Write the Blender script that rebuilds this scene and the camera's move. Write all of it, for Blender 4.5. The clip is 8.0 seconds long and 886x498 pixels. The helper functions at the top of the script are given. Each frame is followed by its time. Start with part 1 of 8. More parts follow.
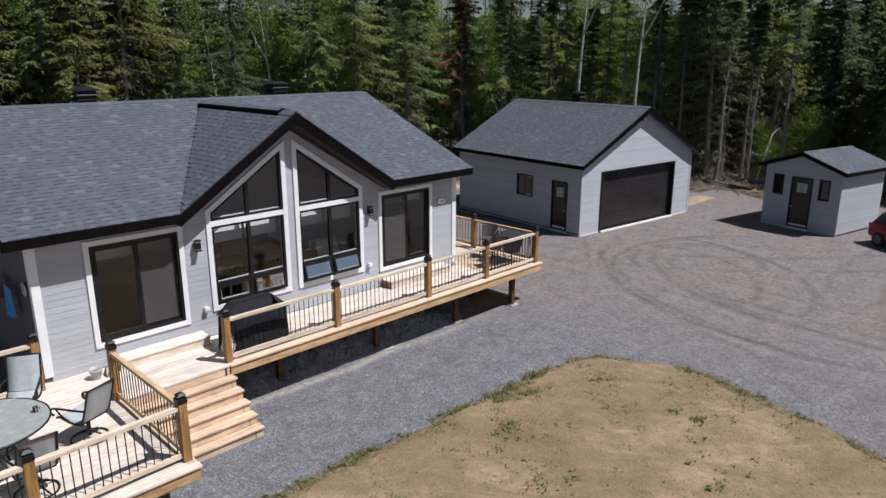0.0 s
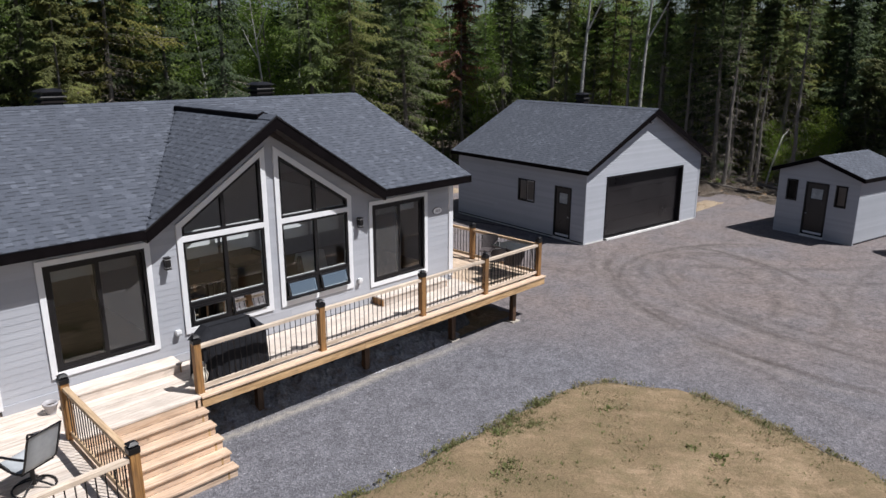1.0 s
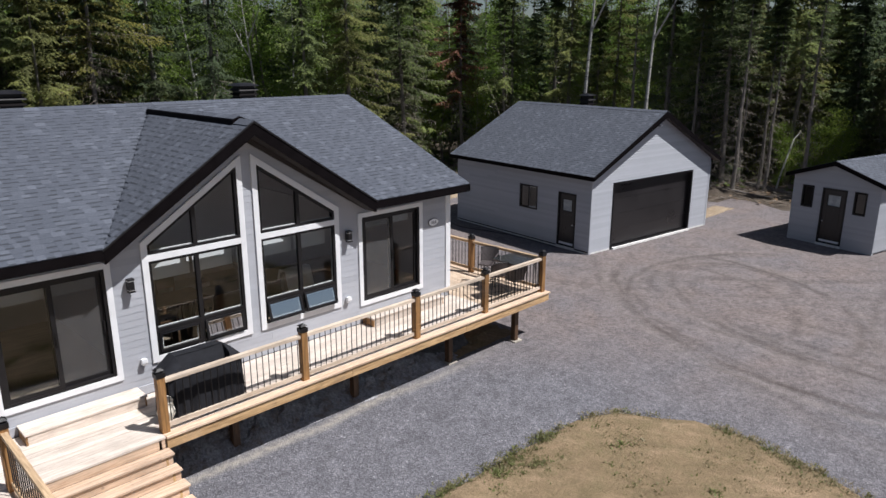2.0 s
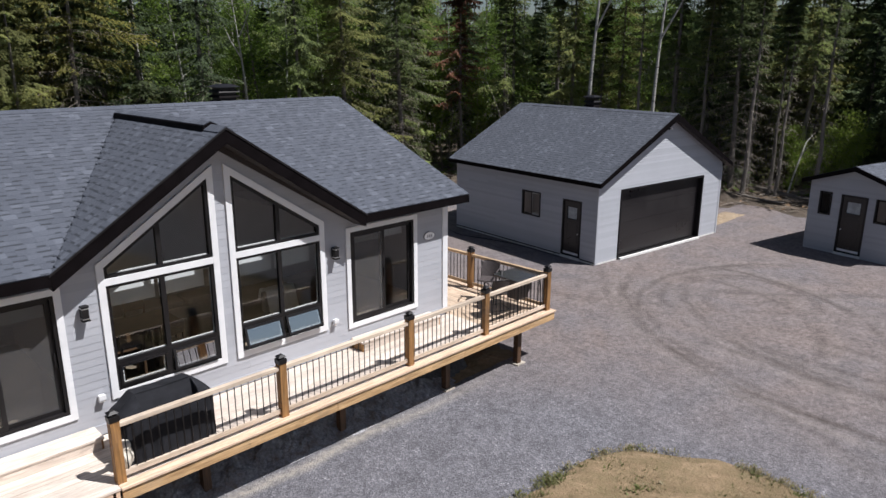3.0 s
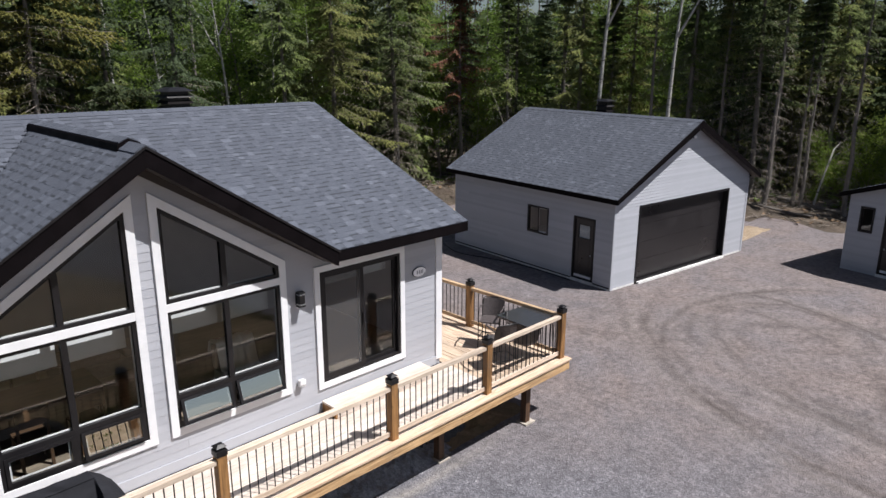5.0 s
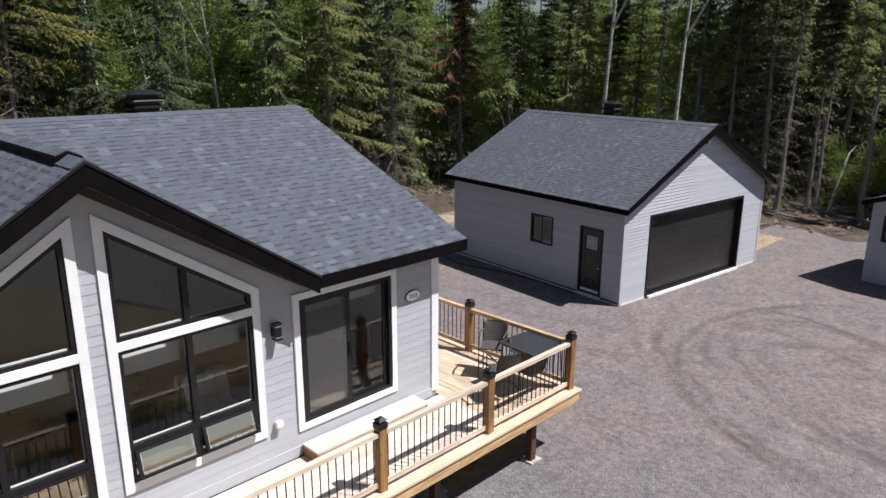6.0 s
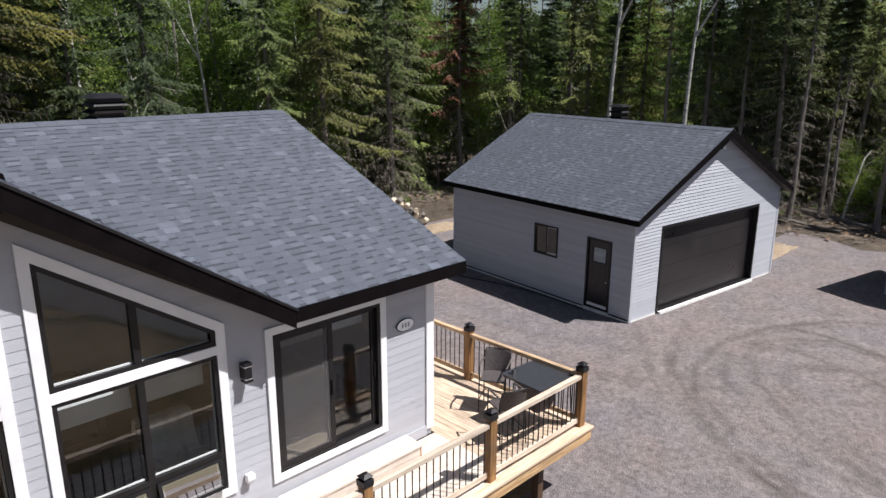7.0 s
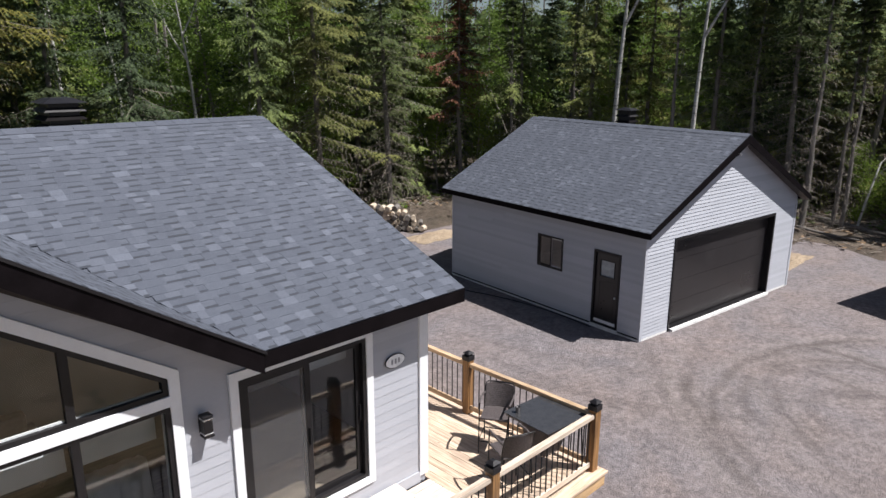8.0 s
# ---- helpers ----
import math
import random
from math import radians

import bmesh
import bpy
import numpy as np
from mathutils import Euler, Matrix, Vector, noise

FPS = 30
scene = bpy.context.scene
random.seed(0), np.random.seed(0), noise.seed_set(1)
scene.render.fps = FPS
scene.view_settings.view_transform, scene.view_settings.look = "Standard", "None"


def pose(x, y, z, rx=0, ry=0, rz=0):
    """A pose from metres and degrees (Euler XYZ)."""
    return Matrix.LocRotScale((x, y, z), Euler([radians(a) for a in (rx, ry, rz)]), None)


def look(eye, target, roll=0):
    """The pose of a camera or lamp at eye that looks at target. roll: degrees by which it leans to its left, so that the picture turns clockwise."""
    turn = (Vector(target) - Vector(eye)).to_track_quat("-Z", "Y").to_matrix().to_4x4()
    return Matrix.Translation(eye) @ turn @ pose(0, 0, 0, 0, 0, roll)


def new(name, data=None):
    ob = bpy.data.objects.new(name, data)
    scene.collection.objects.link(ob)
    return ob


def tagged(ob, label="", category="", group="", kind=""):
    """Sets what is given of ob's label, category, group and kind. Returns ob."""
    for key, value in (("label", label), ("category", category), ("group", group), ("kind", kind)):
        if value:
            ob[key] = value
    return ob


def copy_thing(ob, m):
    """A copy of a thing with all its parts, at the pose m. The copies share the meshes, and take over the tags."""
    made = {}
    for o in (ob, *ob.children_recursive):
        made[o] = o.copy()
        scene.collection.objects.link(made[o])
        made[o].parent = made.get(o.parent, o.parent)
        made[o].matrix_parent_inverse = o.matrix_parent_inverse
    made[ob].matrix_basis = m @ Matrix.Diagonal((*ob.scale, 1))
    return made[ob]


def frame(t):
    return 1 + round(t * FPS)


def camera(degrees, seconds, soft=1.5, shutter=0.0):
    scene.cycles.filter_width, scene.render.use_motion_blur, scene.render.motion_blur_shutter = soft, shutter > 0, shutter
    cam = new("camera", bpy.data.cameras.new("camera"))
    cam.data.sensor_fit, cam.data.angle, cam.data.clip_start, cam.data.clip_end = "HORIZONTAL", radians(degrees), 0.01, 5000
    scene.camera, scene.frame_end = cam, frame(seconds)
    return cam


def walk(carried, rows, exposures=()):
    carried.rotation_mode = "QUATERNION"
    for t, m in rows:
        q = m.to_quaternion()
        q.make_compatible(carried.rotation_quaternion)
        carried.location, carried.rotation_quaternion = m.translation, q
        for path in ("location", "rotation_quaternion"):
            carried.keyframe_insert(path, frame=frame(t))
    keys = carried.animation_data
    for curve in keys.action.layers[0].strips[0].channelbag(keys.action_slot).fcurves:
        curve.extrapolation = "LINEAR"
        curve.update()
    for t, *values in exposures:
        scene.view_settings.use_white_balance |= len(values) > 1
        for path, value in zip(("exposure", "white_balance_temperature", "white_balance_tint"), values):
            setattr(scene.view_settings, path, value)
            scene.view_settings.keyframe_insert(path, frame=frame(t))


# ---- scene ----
# camera: a slow, straight glide above the yard; rows of seconds, place, turn (pitch, lean, heading)
cam = camera(65.0, 8.0, soft=1.5)
PATH = [
    (0, 1.761, 0.745, 7.307, 74.681, 0.006, -45.189),
    (0.5, 2.311, 1.204, 7.301, 74.669, -0.017, -45.160),
    (1, 2.863, 1.671, 7.294, 74.662, -0.038, -45.132),
    (1.5, 3.416, 2.146, 7.285, 74.660, -0.059, -45.105),
    (2, 3.969, 2.627, 7.275, 74.662, -0.078, -45.080),
    (2.5, 4.521, 3.112, 7.264, 74.669, -0.095, -45.057),
    (3, 5.070, 3.600, 7.252, 74.680, -0.112, -45.035),
    (3.5, 5.617, 4.090, 7.240, 74.696, -0.127, -45.015),
    (4, 6.160, 4.579, 7.228, 74.716, -0.140, -44.996),
    (4.5, 6.698, 5.067, 7.216, 74.741, -0.152, -44.979),
    (5, 7.231, 5.552, 7.204, 74.770, -0.163, -44.964),
    (5.5, 7.757, 6.031, 7.192, 74.804, -0.172, -44.950),
    (6, 8.276, 6.505, 7.182, 74.843, -0.180, -44.937),
    (6.5, 8.786, 6.970, 7.172, 74.886, -0.187, -44.926),
    (7, 9.288, 7.427, 7.163, 74.933, -0.192, -44.917),
    (7.5, 9.779, 7.872, 7.157, 74.986, -0.196, -44.909),
    (8, 10.260, 8.305, 7.151, 75.042, -0.198, -44.903),
]
walk(cam, [(t, pose(x, y, z, rx, ry, rz)) for t, x, y, z, rx, ry, rz in PATH], [(0.0, 0.32, 6300, 11), (1.5, 0.35, 6330, 11), (4.0, 0.5, 6400, 12), (6.5, 0.65, 6450, 12), (8.0, 0.75, 6450, 12)])


# ---- light: high sun from the yard side, clear sky ----
SUN_TO = Vector((0.31, -0.51, 1.0)).normalized()
world = bpy.data.worlds.new("world")
scene.world = world
world.use_nodes = True
wn = world.node_tree.nodes
sky = wn.new("ShaderNodeTexSky")
sky.sky_type = "NISHITA"
sky.sun_disc = False
sky.sun_elevation = math.asin(SUN_TO.z)
sky.sun_rotation = math.atan2(SUN_TO.x, SUN_TO.y)
wn["Background"].inputs[1].default_value = 0.040
world.node_tree.links.new(sky.outputs[0], wn["Background"].inputs[0])
sun_data = bpy.data.lights.new("sun", "SUN")
sun_data.energy, sun_data.angle, sun_data.color = 5.0, radians(0.55), (1.0, 0.985, 0.965)
sun = new("sun", sun_data)
sun.matrix_world = look(SUN_TO * 60, (0, 0, 0))


# ---- materials ----
def mat(name, rough=0.7, metal=0.0):
    m = bpy.data.materials.new(name)
    m.use_nodes = True
    b = m.node_tree.nodes["Principled BSDF"]
    b.inputs["Roughness"].default_value, b.inputs["Metallic"].default_value = rough, metal
    return m, m.node_tree.nodes, m.node_tree.links, b


def noise_tex(n, l, scale, detail=4.0, vec=None, rough=0.55, distort=0.0):
    t = n.new("ShaderNodeTexNoise")
    t.inputs["Scale"].default_value, t.inputs["Detail"].default_value = scale, detail
    t.inputs["Roughness"].default_value, t.inputs["Distortion"].default_value = rough, distort
    if vec:
        l.new(vec, t.inputs["Vector"])
    return t.outputs["Fac"]


def ramp(n, l, fac, stops):
    r = n.new("ShaderNodeValToRGB")
    while len(r.color_ramp.elements) < len(stops):
        r.color_ramp.elements.new(0.5)
    for e, (p, c) in zip(r.color_ramp.elements, stops):
        e.position, e.color = p, (*c, 1) if len(c) == 3 else c
    l.new(fac, r.inputs[0])
    return r.outputs[0]


def grey(v):
    return (v, v, v)


def mix(n, l, fac, a, b, how="MIX"):
    x = n.new("ShaderNodeMix")
    x.data_type, x.blend_type = "RGBA", how
    for sock, v in ((x.inputs[0], fac), (x.inputs[6], a), (x.inputs[7], b)):
        if isinstance(v, (int, float)):
            sock.default_value = v
        elif isinstance(v, tuple):
            sock.default_value = (*v, 1)
        else:
            l.new(v, sock)
    return x.outputs[2]


def calc(n, l, how, a, b=None, c=None):
    x = n.new("ShaderNodeMath")
    x.operation = how
    for sock, v in zip(x.inputs, (a, b, c)):
        if v is None:
            continue
        if isinstance(v, (int, float)):
            sock.default_value = v
        else:
            l.new(v, sock)
    return x.outputs[0]


def bump(n, l, b, height, strength, dist):
    x = n.new("ShaderNodeBump")
    x.inputs["Strength"].default_value, x.inputs["Distance"].default_value = strength, dist
    l.new(height, x.inputs["Height"])
    l.new(x.outputs[0], b.inputs["Normal"])


def place(n):
    return n.new("ShaderNodeNewGeometry").outputs["Position"]


def local(n):
    return n.new("ShaderNodeTexCoord").outputs["Object"]


def stretched(n, l, vec, s):
    x = n.new("ShaderNodeMapping")
    x.inputs["Scale"].default_value = s
    l.new(vec, x.inputs["Vector"])
    return x.outputs[0]


def gravel_material():
    m, n, l, b = mat("crushed_gravel", 0.95)
    p = place(n)
    stones = n.new("ShaderNodeTexVoronoi")
    stones.inputs["Scale"].default_value = 34
    l.new(p, stones.inputs["Vector"])
    coarse = noise_tex(n, l, 7, 6, p, 0.72)
    mottle = noise_tex(n, l, 1.9, 5, p, 0.7, 0.6)
    wide = noise_tex(n, l, 0.35, 5, p, 0.6, 0.6)
    grit = ramp(n, l, stones.outputs["Color"], [(0.1, (0.088, 0.085, 0.097)), (0.5, (0.132, 0.128, 0.143)), (0.88, (0.20, 0.195, 0.212)), (1.0, (0.36, 0.352, 0.366))])
    dust = ramp(n, l, coarse, [(0.3, (0.136, 0.108, 0.100)), (0.7, (0.222, 0.179, 0.166))])
    sep = n.new("ShaderNodeSeparateXYZ")
    l.new(p, sep.inputs[0])
    warp = calc(n, l, "MULTIPLY", calc(n, l, "SUBTRACT", noise_tex(n, l, 0.5, 4, p), 0.5), 0.5)
    # wheel tracks: worn rings on the turning place and long bends to the drive
    dark_track, pale_track = None, None
    # centre, radius, heading of the middle of the arc, its half spread in degrees, depth
    arcs = ((29.2, 6.5, 9.37, 150, 52, 1.0), (29.2, 6.5, 9.02, 146, 26, 0.7), (29.2, 6.5, 7.5, 145, 46, 0.8), (29.2, 6.5, 7.15, 150, 30, 0.5),
            (26.25, 8.3, 6.0, 95, 70, 0.9), (26.2, 8.4, 5.6, 80, 40, 0.5), (26.2, 11.0, 2.86, 80, 85, 0.7), (26.2, 11.0, 2.5, 60, 60, 0.4), (26.0, 11.2, 1.25, 60, 170, 0.5),
            (22.7, 13.0, 6.3, -38, 60, 0.9), (22.7, 13.0, 4.7, -38, 55, 0.6), (25.9, 12.0, 2.76, -30, 60, 0.6),
            (60.0, 5.0, 38.2, 180, 7, 0.8), (60.0, 5.0, 37.4, 180, 7, 0.7), (60.0, 4.0, 35.9, 180, 8, 0.5), (35.0, 17.0, 12.5, 185, 18, 0.4),
            (43.8, 24.1, 22.7, 225, 40, 0.5), (43.8, 24.1, 21.0, 225, 40, 0.5), (36.0, 2.0, 17.6, 130, 50, 0.4), (30.0, -12.0, 19.5, 80, 40, 0.5), (30.0, -12.0, 17.9, 80, 40, 0.5))
    for cx, cy, r, heading, spread, deep in arcs:
        w = 0.24
        dx, dy = calc(n, l, "SUBTRACT", sep.outputs[0], cx), calc(n, l, "SUBTRACT", sep.outputs[1], cy)
        d = calc(n, l, "SQRT", calc(n, l, "ADD", calc(n, l, "MULTIPLY", dx, dx), calc(n, l, "MULTIPLY", dy, dy)))
        along = calc(n, l, "ADD", calc(n, l, "MULTIPLY", dx, math.cos(radians(heading)) / r), calc(n, l, "MULTIPLY", dy, math.sin(radians(heading)) / r))
        gate = n.new("ShaderNodeMapRange")
        gate.inputs[1].default_value, gate.inputs[2].default_value = math.cos(radians(spread)) - 0.01, math.cos(radians(spread * 0.6))
        gate.inputs[4].default_value = deep
        l.new(along, gate.inputs[0])
        d = calc(n, l, "ADD", calc(n, l, "SUBTRACT", d, r), warp)
        groove = calc(n, l, "SUBTRACT", 1.0, calc(n, l, "MINIMUM", calc(n, l, "DIVIDE", calc(n, l, "ABSOLUTE", d), w), 1.0))
        berm = calc(n, l, "SUBTRACT", 1.0, calc(n, l, "MINIMUM", calc(n, l, "DIVIDE", calc(n, l, "ABSOLUTE", calc(n, l, "SUBTRACT", d, w * 1.5)), w * 1.1), 1.0))
        groove, berm = calc(n, l, "MULTIPLY", groove, gate.outputs[0]), calc(n, l, "MULTIPLY", berm, gate.outputs[0])
        dark_track = groove if dark_track is None else calc(n, l, "MAXIMUM", dark_track, groove)
        pale_track = berm if pale_track is None else calc(n, l, "MAXIMUM", pale_track, berm)
    some = ramp(n, l, noise_tex(n, l, 0.3, 4, p, 0.7), [(0.36, grey(0.35)), (0.56, grey(1))])
    some = calc(n, l, "MULTIPLY", some, ramp(n, l, noise_tex(n, l, 1.3, 5, p, 0.75), [(0.35, grey(0.45)), (0.55, grey(1))]))
    far = n.new("ShaderNodeMapRange")
    far.inputs[1].default_value, far.inputs[2].default_value = 15.0, 21.0
    near = n.new("ShaderNodeMapRange")
    near.inputs[1].default_value, near.inputs[2].default_value = 14.0, 18.5
    l.new(sep.outputs[0], near.inputs[0])
    l.new(calc(n, l, "ADD", sep.outputs[0], calc(n, l, "MULTIPLY", calc(n, l, "SUBTRACT", noise_tex(n, l, 0.11, 3, p, 0.5, 0.5), 0.5), 14.0)), far.inputs[0])
    some = calc(n, l, "MULTIPLY", some, near.outputs[0])
    dark_track, pale_track = calc(n, l, "MULTIPLY", dark_track, some), calc(n, l, "MULTIPLY", pale_track, some)
    worn = calc(n, l, "MULTIPLY", far.outputs[0], ramp(n, l, wide, [(0.32, grey(0.4)), (0.66, grey(0.95))]))
    base = mix(n, l, worn, grit, dust)
    base = mix(n, l, calc(n, l, "MULTIPLY", pale_track, 0.5), base, (0.225, 0.195, 0.18))
    base = mix(n, l, calc(n, l, "MULTIPLY", dark_track, 1.0), base, (0.080, 0.064, 0.058))
    base = mix(n, l, 0.75, base, ramp(n, l, mottle, [(0.3, grey(0.68)), (0.7, grey(1.28))]), "MULTIPLY")
    base = mix(n, l, 0.7, base, ramp(n, l, coarse, [(0.3, grey(0.6)), (0.72, grey(1.35))]), "MULTIPLY")
    # a pale dusty seam of fines under the drip line of the deck
    seam = calc(n, l, "SUBTRACT", 1.0, calc(n, l, "MINIMUM", calc(n, l, "DIVIDE", calc(n, l, "ABSOLUTE", calc(n, l, "ADD", calc(n, l, "SUBTRACT", sep.outputs[1], 13.42), calc(n, l, "MULTIPLY", warp, 0.9))), 0.22), 1.0))
    run = n.new("ShaderNodeMapRange")
    run.inputs[1].default_value, run.inputs[2].default_value = 17.5, 12.5
    l.new(sep.outputs[0], run.inputs[0])
    seam = calc(n, l, "MULTIPLY", calc(n, l, "MULTIPLY", seam, run.outputs[0]), ramp(n, l, coarse, [(0.35, grey(0.3)), (0.6, grey(1))]))
    base = mix(n, l, seam, base, (0.33, 0.30, 0.26))
    l.new(base, b.inputs["Base Color"])
    h = calc(n, l, "ADD", calc(n, l, "MULTIPLY", stones.outputs["Distance"], 0.5), calc(n, l, "ADD", coarse, calc(n, l, "ADD", mottle, calc(n, l, "MULTIPLY", dark_track, -0.35))))
    bump(n, l, b, h, 0.9, 0.04)
    return m


def soil_material(name, stops, green, scale=3.0, amount=0.5, raked=False):
    m, n, l, b = mat(name, 0.95)
    p = place(n)
    fine, wide = noise_tex(n, l, 24, 6, p, 0.75), noise_tex(n, l, scale * 0.18, 6, p, 0.7, 0.25)
    if raked:
        # faint drawn-out streaks where the earth was graded
        turn = n.new("ShaderNodeVectorRotate")
        turn.inputs["Angle"].default_value = radians(52)
        l.new(p, turn.inputs["Vector"])
        streak = noise_tex(n, l, 1.0, 5, stretched(n, l, turn.outputs[0], (0.5, 1.9, 1)), 0.75, 0.9)
        wide = calc(n, l, "ADD", calc(n, l, "MULTIPLY", wide, 0.55), calc(n, l, "MULTIPLY", streak, 0.45))
    base = ramp(n, l, wide, stops)
    base = mix(n, l, calc(n, l, "MULTIPLY", ramp(n, l, noise_tex(n, l, scale, 6, p, 0.8), [(0.45, grey(0)), (0.7, grey(1))]), amount), base, green)
    base = mix(n, l, 0.5 if raked else 0.75, base, ramp(n, l, fine, [(0.3, grey(0.5)), (0.7, grey(1.35))]), "MULTIPLY")
    l.new(base, b.inputs["Base Color"])
    bump(n, l, b, calc(n, l, "ADD", calc(n, l, "MULTIPLY", fine, 0.5 if raked else 1.0), noise_tex(n, l, 5, 4, p)), 0.8, 0.06)
    return m


def siding_material(name="grey_siding_paint", low=(0.365, 0.372, 0.405), high=(0.41, 0.418, 0.453)):
    m, n, l, b = mat(name, 0.55)
    p = place(n)
    info = n.new("ShaderNodeObjectInfo").outputs["Random"]
    grain = noise_tex(n, l, 6, 5, stretched(n, l, p, (3, 3, 40)), 0.6)
    base = ramp(n, l, info, [(0.0, low), (1.0, high)])
    base = mix(n, l, 0.35, base, ramp(n, l, grain, [(0.3, grey(0.8)), (0.7, grey(1.1))]), "MULTIPLY")
    base = mix(n, l, 0.3, base, ramp(n, l, noise_tex(n, l, 0.9, 4, p), [(0.3, grey(0.88)), (0.7, grey(1.06))]), "MULTIPLY")
    l.new(base, b.inputs["Base Color"])
    bump(n, l, b, grain, 0.25, 0.006)
    return m


def plain_material(name, colour, rough=0.5, vary=0.12, scale=4.0, metal=0.0, relief=0.15):
    m, n, l, b = mat(name, rough, metal)
    p = place(n)
    a, f = noise_tex(n, l, scale, 4, p), noise_tex(n, l, scale * 14, 4, p)
    base = mix(n, l, 1.0, colour, ramp(n, l, a, [(0.3, grey(1 - vary)), (0.7, grey(1 + vary))]), "MULTIPLY")
    base = mix(n, l, 0.5, base, ramp(n, l, f, [(0.3, grey(1 - vary)), (0.7, grey(1 + vary))]), "MULTIPLY")
    l.new(base, b.inputs["Base Color"])
    l.new(ramp(n, l, a, [(0.3, grey(max(0.02, rough - 0.08))), (0.7, grey(min(1, rough + 0.1)))]), b.inputs["Roughness"])
    bump(n, l, b, f, relief, 0.005)
    return m


def wood_material(name, dark, light, axis, knots=True, rough=0.65):
    m, n, l, b = mat(name, rough)
    p = place(n)
    s = [26.0, 26.0, 26.0]
    s[axis] = 1.6
    rnd = n.new("ShaderNodeObjectInfo").outputs["Random"]
    shift = n.new("ShaderNodeVectorMath")
    shift.operation = "ADD"
    comb = n.new("ShaderNodeCombineXYZ")
    for k in range(3):
        l.new(calc(n, l, "MULTIPLY", rnd, 37.0 + 11 * k), comb.inputs[k])
    l.new(stretched(n, l, p, s), shift.inputs[0])
    l.new(comb.outputs[0], shift.inputs[1])
    grain = noise_tex(n, l, 1.0, 5, shift.outputs[0], 0.6, 0.8)
    base = ramp(n, l, grain, [(0.34, tuple(c * 0.85 for c in dark)), (0.64, light)])
    base = mix(n, l, 0.7, base, ramp(n, l, rnd, [(0.0, grey(0.78)), (1.0, grey(1.12))]), "MULTIPLY")
    base = mix(n, l, 0.55, base, ramp(n, l, noise_tex(n, l, 2.2, 4, p), [(0.3, grey(0.74)), (0.7, grey(1.12))]), "MULTIPLY")
    # weathered grey-brown smudges
    base = mix(n, l, ramp(n, l, noise_tex(n, l, 1.3, 6, p, 0.72, 1.2), [(0.52, grey(0)), (0.75, grey(0.5))]), base, (dark[0] * 0.62, dark[0] * 0.5, dark[0] * 0.42))
    if knots:
        k = n.new("ShaderNodeTexVoronoi")
        k.inputs["Scale"].default_value = 2.6
        l.new(p, k.inputs["Vector"])
        base = mix(n, l, ramp(n, l, k.outputs["Distance"], [(0.03, grey(0.7)), (0.09, grey(0))]), base, tuple(c * 0.45 for c in dark))
    l.new(base, b.inputs["Base Color"])
    bump(n, l, b, grain, 0.4, 0.006)
    return m


def shingle_material(name, joined):
    m, n, l, b = mat(name, 0.9)
    p = place(n)
    if joined:
        rnd = n.new("ShaderNodeNewGeometry").outputs["Random Per Island"]
    else:
        rnd = n.new("ShaderNodeObjectInfo").outputs["Random"]
    base = ramp(n, l, rnd, [(0.0, (0.060, 0.067, 0.086)), (0.45, (0.067, 0.075, 0.095)), (0.8, (0.073, 0.081, 0.102)), (0.9, (0.083, 0.092, 0.115)), (1.0, (0.099, 0.109, 0.135))])
    grit = noise_tex(n, l, 160, 3, p, 0.8)
    base = mix(n, l, 0.7, base, ramp(n, l, grit, [(0.3, grey(0.55)), (0.7, grey(1.35))]), "MULTIPLY")
    base = mix(n, l, 0.4, base, ramp(n, l, noise_tex(n, l, 1.2, 4, p), [(0.3, grey(0.8)), (0.7, grey(1.15))]), "MULTIPLY")
    l.new(base, b.inputs["Base Color"])
    bump(n, l, b, grit, 0.5, 0.006)
    return m


def glass_material(name="window_glass", index=1.86):
    m, n, l, b = mat(name, 0.0)
    n.remove(b)
    out = n["Material Output"]
    clear, gloss, how = n.new("ShaderNodeBsdfTransparent"), n.new("ShaderNodeBsdfGlossy"), n.new("ShaderNodeMixShader")
    clear.inputs[0].default_value = (0.80, 0.83, 0.82, 1)
    gloss.inputs["Roughness"].default_value = 0.015
    fr = n.new("ShaderNodeFresnel")
    fr.inputs[0].default_value = index
    l.new(fr.outputs[0], how.inputs[0])
    l.new(clear.outputs[0], how.inputs[1])
    l.new(gloss.outputs[0], how.inputs[2])
    l.new(how.outputs[0], out.inputs[0])
    return m


def screen_material():
    m, n, l, b = mat("insect_screen", 0.9)
    b.inputs["Base Color"].default_value = (0.115, 0.11, 0.11, 1)
    clear, how = n.new("ShaderNodeBsdfTransparent"), n.new("ShaderNodeMixShader")
    how.inputs[0].default_value = 0.45
    l.new(clear.outputs[0], how.inputs[1])
    l.new(b.outputs[0], how.inputs[2])
    l.new(how.outputs[0], n["Material Output"].inputs[0])
    return m


def bark_material(name, dark, light, spots=None):
    m, n, l, b = mat(name, 0.9)
    p = local(n)
    g = noise_tex(n, l, 3, 6, stretched(n, l, p, (4, 4, 0.7)), 0.7)
    base = ramp(n, l, g, [(0.3, dark), (0.7, light)])
    if spots:
        g2 = noise_tex(n, l, 2, 5, stretched(n, l, p, (1, 1, 5)), 0.7)
        base = mix(n, l, ramp(n, l, g2, [(0.56, grey(0)), (0.64, grey(1))]), base, spots)
    l.new(base, b.inputs["Base Color"])
    bump(n, l, b, g, 0.7, 0.04)
    return m


